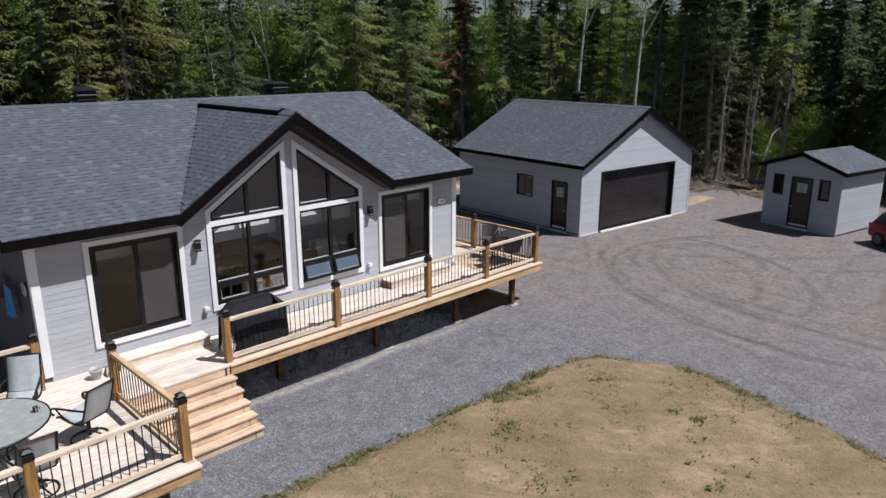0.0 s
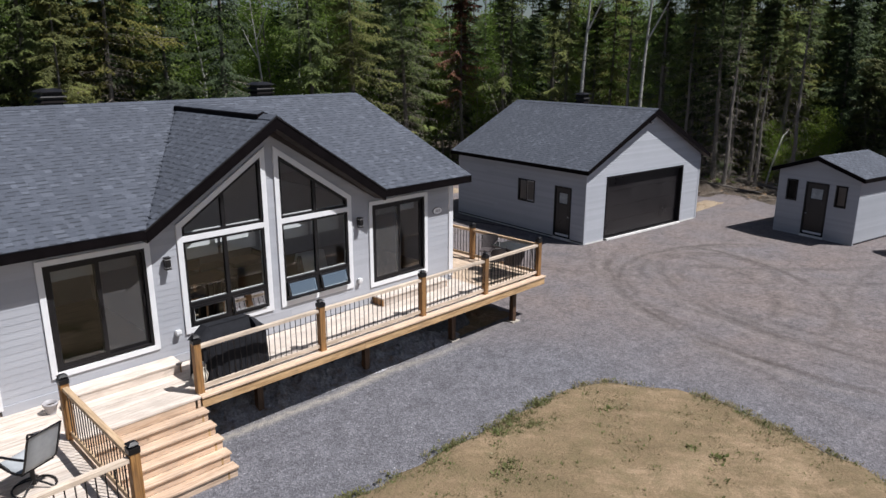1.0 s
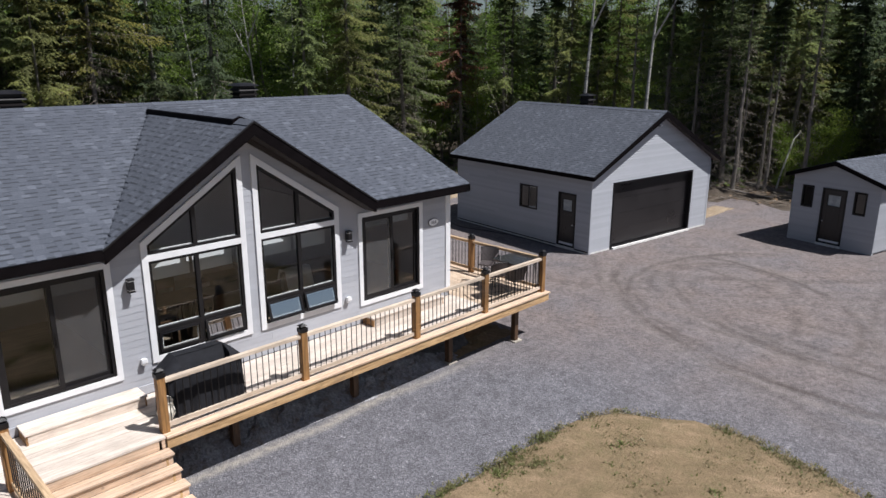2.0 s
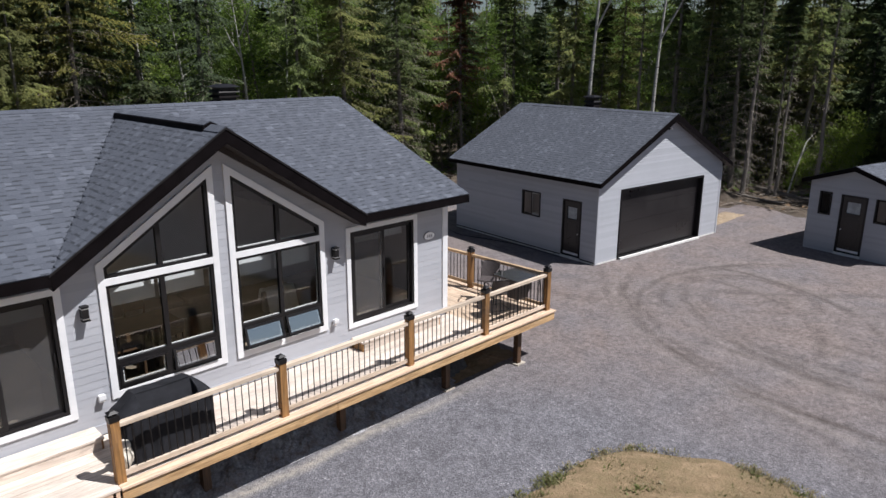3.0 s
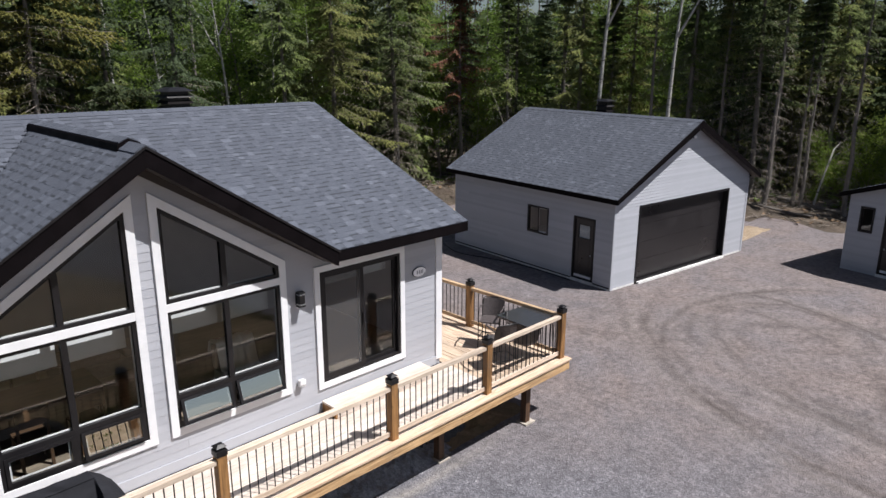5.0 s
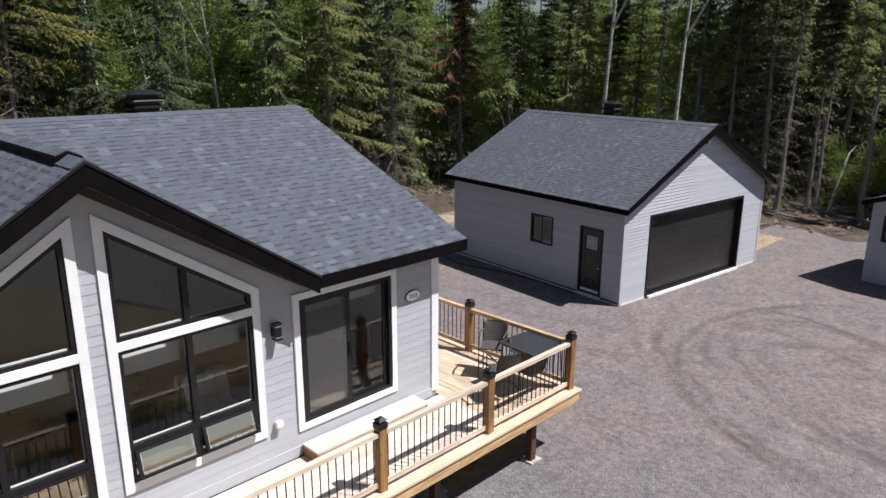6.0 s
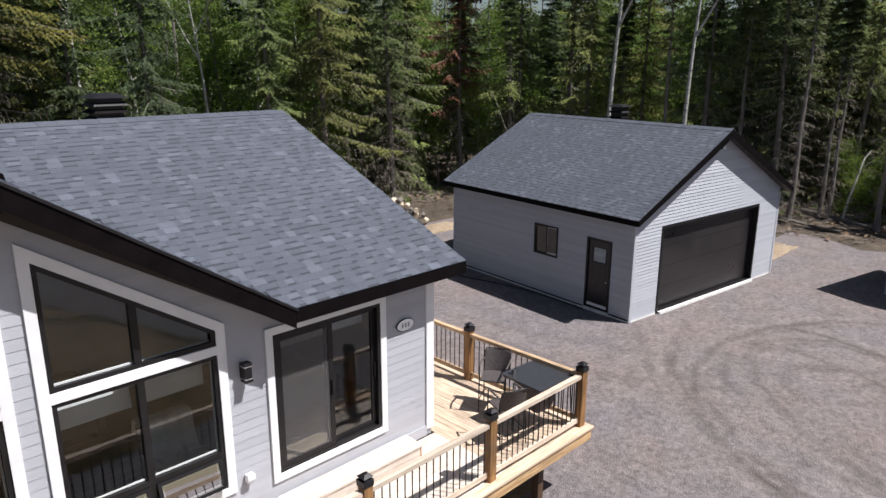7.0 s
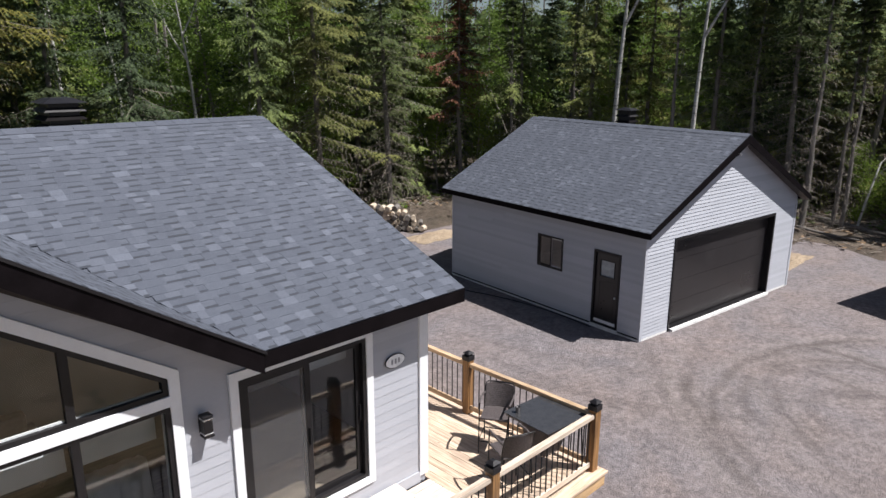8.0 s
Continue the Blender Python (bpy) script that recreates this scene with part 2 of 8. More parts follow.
def leaf_material(name, a, c, e, translucent=0.25, rough=0.6, warm=None, tips=0.0):
    m, n, l, b = mat(name, rough)
    b.inputs["Specular IOR Level"].default_value = 0.2
    rnd = n.new("ShaderNodeNewGeometry").outputs["Random Per Island"]
    tree = n.new("ShaderNodeObjectInfo").outputs["Random"]
    wide = noise_tex(n, l, 0.9, 3, place(n))
    k = calc(n, l, "ADD", calc(n, l, "MULTIPLY", rnd, 0.35), calc(n, l, "ADD", calc(n, l, "MULTIPLY", tree, 0.2), calc(n, l, "MULTIPLY", wide, 0.6)))
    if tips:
        # the colour runs from darker by the trunk to paler at the ends of the boughs
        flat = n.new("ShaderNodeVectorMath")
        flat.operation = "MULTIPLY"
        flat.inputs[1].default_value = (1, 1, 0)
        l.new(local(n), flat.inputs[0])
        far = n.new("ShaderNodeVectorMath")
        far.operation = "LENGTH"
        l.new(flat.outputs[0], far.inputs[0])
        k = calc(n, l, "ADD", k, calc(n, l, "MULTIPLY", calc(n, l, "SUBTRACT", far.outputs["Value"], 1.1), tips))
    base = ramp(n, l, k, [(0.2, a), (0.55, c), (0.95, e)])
    if warm:
        own = calc(n, l, "FRACT", calc(n, l, "MULTIPLY", tree, 7.31), 0.0)
        base = mix(n, l, ramp(n, l, own, [(0.55, grey(0)), (0.95, grey(0.85))]), base, mix(n, l, k, warm[0], warm[1]))
    l.new(base, b.inputs["Base Color"])
    tr, ad = n.new("ShaderNodeBsdfTranslucent"), n.new("ShaderNodeMixShader")
    l.new(base, tr.inputs[0])
    ad.inputs[0].default_value = translucent
    l.new(b.outputs[0], ad.inputs[1])
    l.new(tr.outputs[0], ad.inputs[2])
    l.new(ad.outputs[0], n["Material Output"].inputs[0])
    return m


GRAVEL = gravel_material()
SOIL = soil_material("bare_soil", [(0.38, (0.157, 0.112, 0.060)), (0.5, (0.216, 0.151, 0.086)), (0.62, (0.335, 0.236, 0.147))], (0.140, 0.113, 0.053), 2.6, 0.75, True)
LITTER = soil_material("forest_litter", [(0.3, (0.04, 0.029, 0.021)), (0.52, (0.085, 0.062, 0.045)), (0.72, (0.16, 0.122, 0.09))], (0.045, 0.042, 0.022), 3.4, 0.6)
SAND = soil_material("tan_sand", [(0.3, (0.22, 0.165, 0.11)), (0.6, (0.36, 0.28, 0.195)), (0.8, (0.46, 0.38, 0.28))], (0.2, 0.13, 0.07), 2.0, 0.4)
SIDING = siding_material()
GARAGE_SIDING = siding_material("pale_grey_vinyl", (0.39, 0.402, 0.437), (0.45, 0.462, 0.50))
SHED_SIDING = siding_material("slate_siding_paint", (0.335, 0.348, 0.38), (0.385, 0.398, 0.43))
WHITE = plain_material("white_trim_paint", (0.71, 0.71, 0.725), 0.45, 0.05)
BLACK = plain_material("black_enamel", (0.011, 0.010, 0.011), 0.4, 0.2)
BLACK.node_tree.nodes["Principled BSDF"].inputs["Specular IOR Level"].default_value = 0.3
FASCIA = plain_material("black_fascia_metal", (0.0048, 0.0036, 0.0042), 0.6, 0.25)
FASCIA.node_tree.nodes["Principled BSDF"].inputs["Specular IOR Level"].default_value = 0.05
SOFFIT = plain_material("dark_soffit", (0.026, 0.020, 0.019), 0.6, 0.2)
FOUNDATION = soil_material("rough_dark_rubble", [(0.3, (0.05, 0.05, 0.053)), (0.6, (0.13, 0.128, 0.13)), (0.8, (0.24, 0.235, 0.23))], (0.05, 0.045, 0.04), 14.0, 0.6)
DUSTY = plain_material("dusty_concrete", (0.36, 0.32, 0.27), 0.9, 0.3)
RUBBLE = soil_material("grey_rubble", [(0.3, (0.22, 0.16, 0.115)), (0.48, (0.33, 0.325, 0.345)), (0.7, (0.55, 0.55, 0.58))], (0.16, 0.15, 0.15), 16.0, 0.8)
CONCRETE = plain_material("pale_concrete", (0.66, 0.65, 0.63), 0.9, 0.15)
SHINGLE, SHINGLES = shingle_material("asphalt_shingle", False), shingle_material("asphalt_shingles", True)
BAND = plain_material("shingle_shadow_band", (0.031, 0.035, 0.045), 0.9, 0.25, 3)
GLASS = glass_material()
# open sashes: reflection raised beyond real glass to stand in for a brighter sky
BOOSTED_GLASS = glass_material("boosted_reflection_glass", 14.0)
SCREEN = screen_material()
PLANK_Y = wood_material("pale_pine_plank_y", (0.49, 0.355, 0.25), (0.66, 0.52, 0.39), 1)
PLANK_X = wood_material("pale_pine_plank_x", (0.585, 0.485, 0.405), (0.73, 0.645, 0.57), 0)
TREAD_X = wood_material("golden_pine_tread", (0.52, 0.35, 0.235), (0.70, 0.525, 0.385), 0)
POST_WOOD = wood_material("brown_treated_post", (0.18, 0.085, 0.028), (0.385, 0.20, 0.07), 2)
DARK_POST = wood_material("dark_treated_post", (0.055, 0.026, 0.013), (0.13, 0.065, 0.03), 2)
RAIL_WOOD_X = wood_material("weathered_rail_x", (0.53, 0.415, 0.31), (0.72, 0.60, 0.485), 0)
RAIL_WOOD_Y = wood_material("weathered_rail_y", (0.40, 0.265, 0.15), (0.60, 0.43, 0.27), 1)
BEAM_X = wood_material("golden_beam_x", (0.36, 0.21, 0.095), (0.60, 0.395, 0.205), 0)
BEAM_Y = wood_material("golden_beam_y", (0.34, 0.20, 0.085), (0.55, 0.37, 0.18), 1)
BARK = bark_material("spruce_bark", (0.085, 0.074, 0.066), (0.205, 0.185, 0.165))
PALE_BARK = bark_material("aspen_bark", (0.24, 0.23, 0.21), (0.46, 0.45, 0.41), (0.07, 0.06, 0.05))
TWIG = bark_material("dead_twigs", (0.14, 0.118, 0.098), (0.32, 0.275, 0.23))
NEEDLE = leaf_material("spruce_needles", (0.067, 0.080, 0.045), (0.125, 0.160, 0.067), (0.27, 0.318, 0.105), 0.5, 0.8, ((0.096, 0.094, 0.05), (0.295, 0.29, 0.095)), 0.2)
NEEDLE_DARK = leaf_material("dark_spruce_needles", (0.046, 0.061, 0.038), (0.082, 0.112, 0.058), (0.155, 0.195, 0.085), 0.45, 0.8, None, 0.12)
FAR_NEEDLE = leaf_material("far_needles", (0.06, 0.084, 0.042), (0.12, 0.162, 0.064), (0.23, 0.285, 0.095), 0.5, 0.85)
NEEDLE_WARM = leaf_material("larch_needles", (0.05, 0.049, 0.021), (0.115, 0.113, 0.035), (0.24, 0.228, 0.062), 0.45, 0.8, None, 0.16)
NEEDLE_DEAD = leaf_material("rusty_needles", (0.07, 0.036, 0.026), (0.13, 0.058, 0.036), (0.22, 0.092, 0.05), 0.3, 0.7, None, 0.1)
LEAF = leaf_material("broad_leaves", (0.07, 0.115, 0.024), (0.14, 0.215, 0.042), (0.26, 0.35, 0.075), 0.5)
BRIGHT_LEAF = leaf_material("bright_young_leaves", (0.075, 0.125, 0.018), (0.15, 0.215, 0.034), (0.27, 0.32, 0.07), 0.5)
WEED = leaf_material("weed_leaves", (0.095, 0.098, 0.04), (0.165, 0.162, 0.068), (0.26, 0.235, 0.115), 0.4)
GREEN_WEED = leaf_material("green_weed_leaves", (0.085, 0.102, 0.036), (0.145, 0.165, 0.056), (0.225, 0.23, 0.095), 0.4)
STRAW = leaf_material("dry_grass", (0.17, 0.14, 0.075), (0.26, 0.215, 0.125), (0.36, 0.31, 0.2), 0.2)
ROOM = plain_material("room_paint", (0.50, 0.51, 0.54), 0.8, 0.06)
ROOM_FLOOR = wood_material("oak_floor", (0.15, 0.122, 0.093), (0.24, 0.196, 0.148), 0, False, 0.4)
BLIND = plain_material("blind_fabric", (0.72, 0.73, 0.76), 0.85, 0.06)
MESH = plain_material("grey_sling_mesh", (0.33, 0.345, 0.36), 0.7, 0.1, 9)
CHAR = plain_material("charcoal_cover", (0.017, 0.0175, 0.021), 0.75, 0.3, 5, 0.0, 0.5)
# brown of the left end wall, with the shade over it put into the colour
SHADE_BROWN_WALL = plain_material("shade_brown_wall", (0.10, 0.084, 0.076), 0.75, 0.2)
DARK_OAK = wood_material("dark_oak", (0.05, 0.028, 0.015), (0.11, 0.06, 0.03), 0, False, 0.5)
WICKER = plain_material("dark_wicker", (0.066, 0.054, 0.053), 0.55, 0.4, 30, 0.0, 0.7)
CHAR.node_tree.nodes["Principled BSDF"].inputs["Specular IOR Level"].default_value = 0.12



# ---- building blocks ----
def holder(name, loc, label, category, group="", kind="", rz=0):
    e = new(name)
    e.empty_display_size = 0.3
    e.matrix_basis = pose(*loc, 0, 0, rz)
    return tagged(e, label, category, group, kind)


def part(name, bm, material, parent=None, label="", m=None, world=True, smooth=False, facing=None):
    """Links a bmesh as one mesh under a thing or a part. world: its points are in the world's metres, not the parent's."""
    if m is not None:
        bm.transform(m)
    bmesh.ops.recalc_face_normals(bm, faces=bm.faces)
    if facing is not None:
        for face in bm.faces:
            face.normal_update()
            if face.normal.dot(facing) < 0:
                face.normal_flip()
    me = bpy.data.meshes.new(name)
    bm.to_mesh(me)
    bm.free()
    return link(name, me, material, parent, label, world, smooth)


def link(name, me, material, parent=None, label="", world=True, smooth=False):
    if material and not me.materials:
        me.materials.append(material)
    if smooth:
        me.polygons.foreach_set("use_smooth", [True] * len(me.polygons))
    ob = new(name, me)
    if parent:
        ob.parent = parent
        if world and parent.type == "EMPTY":
            ob.matrix_parent_inverse = parent.matrix_basis.inverted()
    if label:
        ob["label"] = label
    return ob


def hexa(bm, p):
    """A block from eight corners: four below, four above, both in the same turn."""
    v = [bm.verts.new(q) for q in p]
    for f in ((0, 1, 2, 3), (4, 5, 6, 7), (0, 1, 5, 4), (1, 2, 6, 5), (2, 3, 7, 6), (3, 0, 4, 7)):
        bm.faces.new([v[i] for i in f])
    return v


def box(bm, x0, x1, y0, y1, z0, z1):
    return hexa(bm, [(x0, y0, z0), (x1, y0, z0), (x1, y1, z0), (x0, y1, z0), (x0, y0, z1), (x1, y0, z1), (x1, y1, z1), (x0, y1, z1)])


def block(x0, x1, y0, y1, z0, z1, bevel=0.0):
    bm = bmesh.new()
    box(bm, x0, x1, y0, y1, z0, z1)
    if bevel:
        bmesh.ops.bevel(bm, geom=bm.edges[:], offset=bevel, segments=2, affect="EDGES", profile=0.6)
    return bm


def prism(bm, pts, a, b):
    """A polygon of (u, z) points as a solid between the outward offsets a and b; wall coordinates (u, out, z)."""
    lo, hi = [bm.verts.new((u, a, z)) for u, z in pts], [bm.verts.new((u, b, z)) for u, z in pts]
    bm.faces.new(lo), bm.faces.new(hi)
    for i in range(len(pts)):
        j = (i + 1) % len(pts)
        bm.faces.new((lo[i], lo[j], hi[j], hi[i]))


def inset(pts, d):
    """A convex polygon, turned anticlockwise, drawn in by d."""
    out, k = [], len(pts)
    for i in range(k):
        p, q, r = Vector(pts[i - 1]), Vector(pts[i]), Vector(pts[(i + 1) % k])
        e, f = (q - p).normalized(), (r - q).normalized()
        n1, n2 = Vector((-e.y, e.x)), Vector((-f.y, f.x))
        out.append(tuple(q + (n1 + n2) * d / (1 + n1.dot(n2))))
    return out


def ring(bm, pts, width, a, b):
    """A frame of that width inside a convex polygon, between the outward offsets a and b."""
    inn = inset(pts, width)
    k = len(pts)
    rows = [[bm.verts.new((u, o, z)) for u, z in q] for q, o in ((pts, a), (pts, b), (inn, b), (inn, a))]
    for i in range(k):
        j = (i + 1) % k
        for s in range(4):
            r, t = rows[s], rows[(s + 1) % 4]
            bm.faces.new((r[i], r[j], t[j], t[i]))
    return inn


def rect(u0, u1, z0, z1):
    return [(u0, z0), (u1, z0), (u1, z1), (u0, z1)]


def wall_frame(x, y, heading):
    """Wall coordinates (u along the wall, out of it, up) to the world; heading: degrees of u from the x axis; out is on its right."""
    a = radians(heading)
    return Matrix(((math.cos(a), math.sin(a), 0, x), (math.sin(a), -math.cos(a), 0, y), (0, 0, 1, 0), (0, 0, 0, 1)))


def siding(wall, m, z0, top, lo, hi, holes, step=0.15, seed=1, joints=3.6, lap=0.0085, finish=None, gap=0.004):
    """Lapped boards up to z = top between lo(z) and hi(z), a shadow gap under each; holes: (z0, z1, left(z), right(z)). Each board is an object under the wall."""
    rnd = random.Random(seed)
    z = z0
    while z < top - 0.02:
        za, zb = z, min(z + step, top)
        spans = [[(lo(za), lo(zb)), (hi(za), hi(zb))]]
        for h0, h1, left, right in holes:
            if min(zb, h1) - max(za, h0) < step * 0.4:
                continue
            ca, cb = min(max(za, h0), h1), min(max(zb, h0), h1)
            nxt = []
            for a, b in spans:
                l_, r_ = (left(ca), left(cb)), (right(ca), right(cb))
                if r_[0] <= a[0] and r_[1] <= a[1] or l_[0] >= b[0] and l_[1] >= b[1]:
                    nxt.append([a, b])
                    continue
                nxt.append([a, (min(b[0], l_[0]), min(b[1], l_[1]))])
                nxt.append([(max(a[0], r_[0]), max(a[1], r_[1])), b])
            spans = nxt
        for a, b in spans:
            if b[0] - a[0] < 0.02 and b[1] - a[1] < 0.02:
                continue
            cuts = [0.0]
            run = max(b[0] - a[0], b[1] - a[1])
            c = rnd.uniform(0.3, 1.0) * joints
            while c < run - 0.4:
                cuts.append(c / run)
                c += joints
            cuts.append(1.0)
            for s, e in zip(cuts, cuts[1:]):
                g = 0.0015 / max(run, 0.1)
                u = [a[0] + (b[0] - a[0]) * (s + g), a[0] + (b[0] - a[0]) * (e - g), a[1] + (b[1] - a[1]) * (e - g), a[1] + (b[1] - a[1]) * (s + g)]
                if u[1] < u[0]:
                    u[1] = u[0]
                if u[2] < u[3]:
                    u[2] = u[3]
                bm = bmesh.new()
                hexa(bm, [(u[0], 0.0, za + gap), (u[1], 0.0, za + gap), (u[1], lap, za + gap * 0.5), (u[0], lap, za + gap * 0.5), (u[3], 0.0, zb), (u[2], 0.0, zb), (u[2], 0.003, zb), (u[3], 0.003, zb)])
                part("board", bm, finish or SIDING, wall, m=m)
        z += step


TABS = {}


def tab_points(a0, a1, t0, t1, b, rise, high):
    """A laminated shingle tab: a thin wedge, thicker at its lower edge where the upper ply is left standing."""
    edge = 0.0062 if high else 0.004
    return ((a0, b, 0), (a1, b, 0), (t1, b + rise, -0.004), (t0, b + rise, -0.004), (a0, b, edge), (a1, b, edge), (t1, b + rise, 0.004 if high else 0.001), (t0, b + rise, 0.004 if high else 0.001))


def band_points(a0, a1, b, rise):
    """The dark-granule band along the foot of a low tab: a shadow line put into the colour."""
    return ((a0, b + 0.001, 0.0048), (a1, b + 0.001, 0.0048), (a1, b + rise * 0.3, 0.0042), (a0, b + rise * 0.3, 0.0042))


def tab_mesh(width, rise, high):
    key = (round(width, 3), round(rise, 3), high)
    if key not in TABS:
        bm = bmesh.new()
        hexa(bm, tab_points(-width / 2, width / 2, -width / 2, width / 2, 0, rise * 1.2, high))
        bmesh.ops.recalc_face_normals(bm, faces=bm.faces)
        if not high:
            bm.faces.new([bm.verts.new(q) for q in band_points(-width / 2, width / 2, 0, rise)]).material_index = 1
        me = bpy.data.meshes.new("shingle")
        bm.to_mesh(me)
        bm.free()
        me.materials.append(SHINGLE)
        me.materials.append(BAND)
        TABS[key] = me
    return TABS[key]


def shingle_roof(roof, origin, along, up, length, lo, hi, near=None, seed=2, rise=0.14, most=300):
    """Courses of shingles on a slope: origin at the eave, unit ways along the eave and up the slope; lo(b), hi(b): ends of the course b up.
    Those for which near(a, b) holds are objects of their own, the rest one joined mesh."""
    rnd = random.Random(seed)
    along, up = Vector(along), Vector(up)
    out = along.cross(up).normalized()
    m = Matrix((along, up, out)).transposed().to_4x4()
    m.translation = Vector(origin) + out * 0.012
    verts, faces, bands, singles, b = [], [], [], 0, -0.015
    widths = (0.1, 0.13, 0.16, 0.2)
    while b < length - 0.03:
        r = min(rise, length - b)
        a = lo(b) - rnd.uniform(0, 0.2)
        high = rnd.random() < 0.5
        while a < hi(b):
            w = rnd.choice(widths)
            high = rnd.random() < (0.22 if high else 0.85)
            a0, a1 = max(a, lo(b)), min(a + w, hi(b))
            t0, t1 = max(a, lo(b + r)), min(a + w, hi(b + r))
            if a1 - a0 > 0.015 or t1 - t0 > 0.015:
                whole = a0 == a and a1 == a + w and t0 == a and t1 == a + w
                if near and whole and r == rise and singles < most and near((a0 + a1) / 2, b):
                    ob = link("shingle", tab_mesh(w, rise, high), None, roof)
                    ob.matrix_basis = m @ Matrix.Translation(((a0 + a1) / 2, b, 0))
                    singles += 1
                else:
                    k = len(verts)
                    verts += [m @ Vector(q) for q in tab_points(a0, max(a1, a0), t0, max(t1, t0), b, r * (1.2 if r == rise else 1.0), high)]
                    faces += [(k + 4, k + 5, k + 6, k + 7), (k, k + 1, k + 5, k + 4), (k + 1, k + 2, k + 6, k + 5), (k + 3, k, k + 4, k + 7)]
                    if not high and a1 - a0 > 0.03:
                        k = len(verts)
                        verts += [m @ Vector(q) for q in band_points(a0, a1, b, min(r, rise))]
                        bands.append(len(faces))
                        faces.append((k, k + 1, k + 2, k + 3))
            a += w
        b += rise
    me = bpy.data.meshes.new("shingle_field")
    me.from_pydata(verts, [], faces)
    me.materials.append(SHINGLES)
    me.materials.append(BAND)
    for i in bands:
        me.polygons[i].material_index = 1
    ob = link("shingle_field", me, None, roof)
    return tagged(ob, "charcoal asphalt shingle field", "", "", "stuff")


# ---- ground ----
def ground():
    bm = bmesh.new()
    bmesh.ops.create_grid(bm, x_segments=60, y_segments=60, size=500)
    for v in bm.verts:
        d = max(0, v.co.length - 90)
        v.co.z = 0.012 * d * (0.6 + noise.noise(v.co * 0.01))
    ob = part("ground", bm, GRAVEL)
    ob.location = (20, 15, 0)
    return tagged(ob, "grey crushed gravel yard with worn wheel tracks", "ground", "", "structure")


def closed_patch(name, edge, centre, rings, rise, rough, material, label, category, jag=0.25, waves=1.3):
    """A low sheet of earth inside a closed outline, its edge ragged and level with the gravel."""
    pts = []
    for (x0, y0), (x1, y1) in zip(edge, edge[1:] + edge[:1]):
        n = max(2, int(math.hypot(x1 - x0, y1 - y0) / 0.22))
        pts += [(x0 + (x1 - x0) * i / n, y0 + (y1 - y0) * i / n) for i in range(n)]
    for _ in range(9):
        pts = [((pts[i - 1][0] + p[0] * 2 + pts[(i + 1) % len(pts)][0]) / 4, (pts[i - 1][1] + p[1] * 2 + pts[(i + 1) % len(pts)][1]) / 4) for i, p in enumerate(pts)]
    bm, rows, cx, cy = bmesh.new(), [], *centre
    for k in range(rings):
        f = 1 - (k / rings) ** 1.5
        row = []
        for x, y in pts:
            j = jag * noise.noise((x * waves, y * waves, 3)) * (1 if k < 4 else 0.4)
            d = math.hypot(x - cx, y - cy)
            px, py = cx + (x - cx) * (f + j / d), cy + (y - cy) * (f + j / d)
            z = rise * min(1, k / 5) + rough * noise.noise((px * 0.9, py * 0.9, 0)) * min(1, k / 3) + 0.4 * rough * noise.noise((px * 4, py * 4, 0)) * min(1, k / 2)
            row.append(bm.verts.new((px, py, -0.02 if k == 0 else max(0.008, z + 0.02))))
        rows.append(row)
    mid = bm.verts.new((cx, cy, rise))
    for r, s in zip(rows, rows[1:]):
        for i in range(len(pts)):
            j = (i + 1) % len(pts)
            bm.faces.new((r[i], r[j], s[j], s[i]))
    for i in range(len(pts)):
        bm.faces.new((rows[-1][i], rows[-1][(i + 1) % len(pts)], mid))
    ob = part(name, bm, material, smooth=True)
    return tagged(ob, label, category, "", "structure"), pts


ground()
LAWN = [(-12, 10.2), (0, 10.2), (7.46, 10.15), (11.35, 10.01), (13.8, 9.92), (15.57, 9.79), (16.55, 8.94), (16.99, 7.65), (16.93, 6.47), (16.45, 4.72), (15.85, 2.99), (14.4, -1), (11.5, -6), (0, -10), (-12, -8)]
_, lawn_edge = closed_patch("earth_bed", LAWN, (4, 1), 46, 0.06, 0.05, SOIL, "brown bare earth bed with sparse young weeds", "ground")

EDGE = [(-60, 33), (-20, 33), (-1, 33), (12.4, 33.2), (21.3, 33.2), (27.2, 33.2), (31, 33.6), (36.3, 33.9), (40.3, 30.1), (42.3, 24.8), (43.7, 19.6), (44.7, 13.5), (45.2, 7.4), (46.6, 0), (50, -14), (55, -40)]


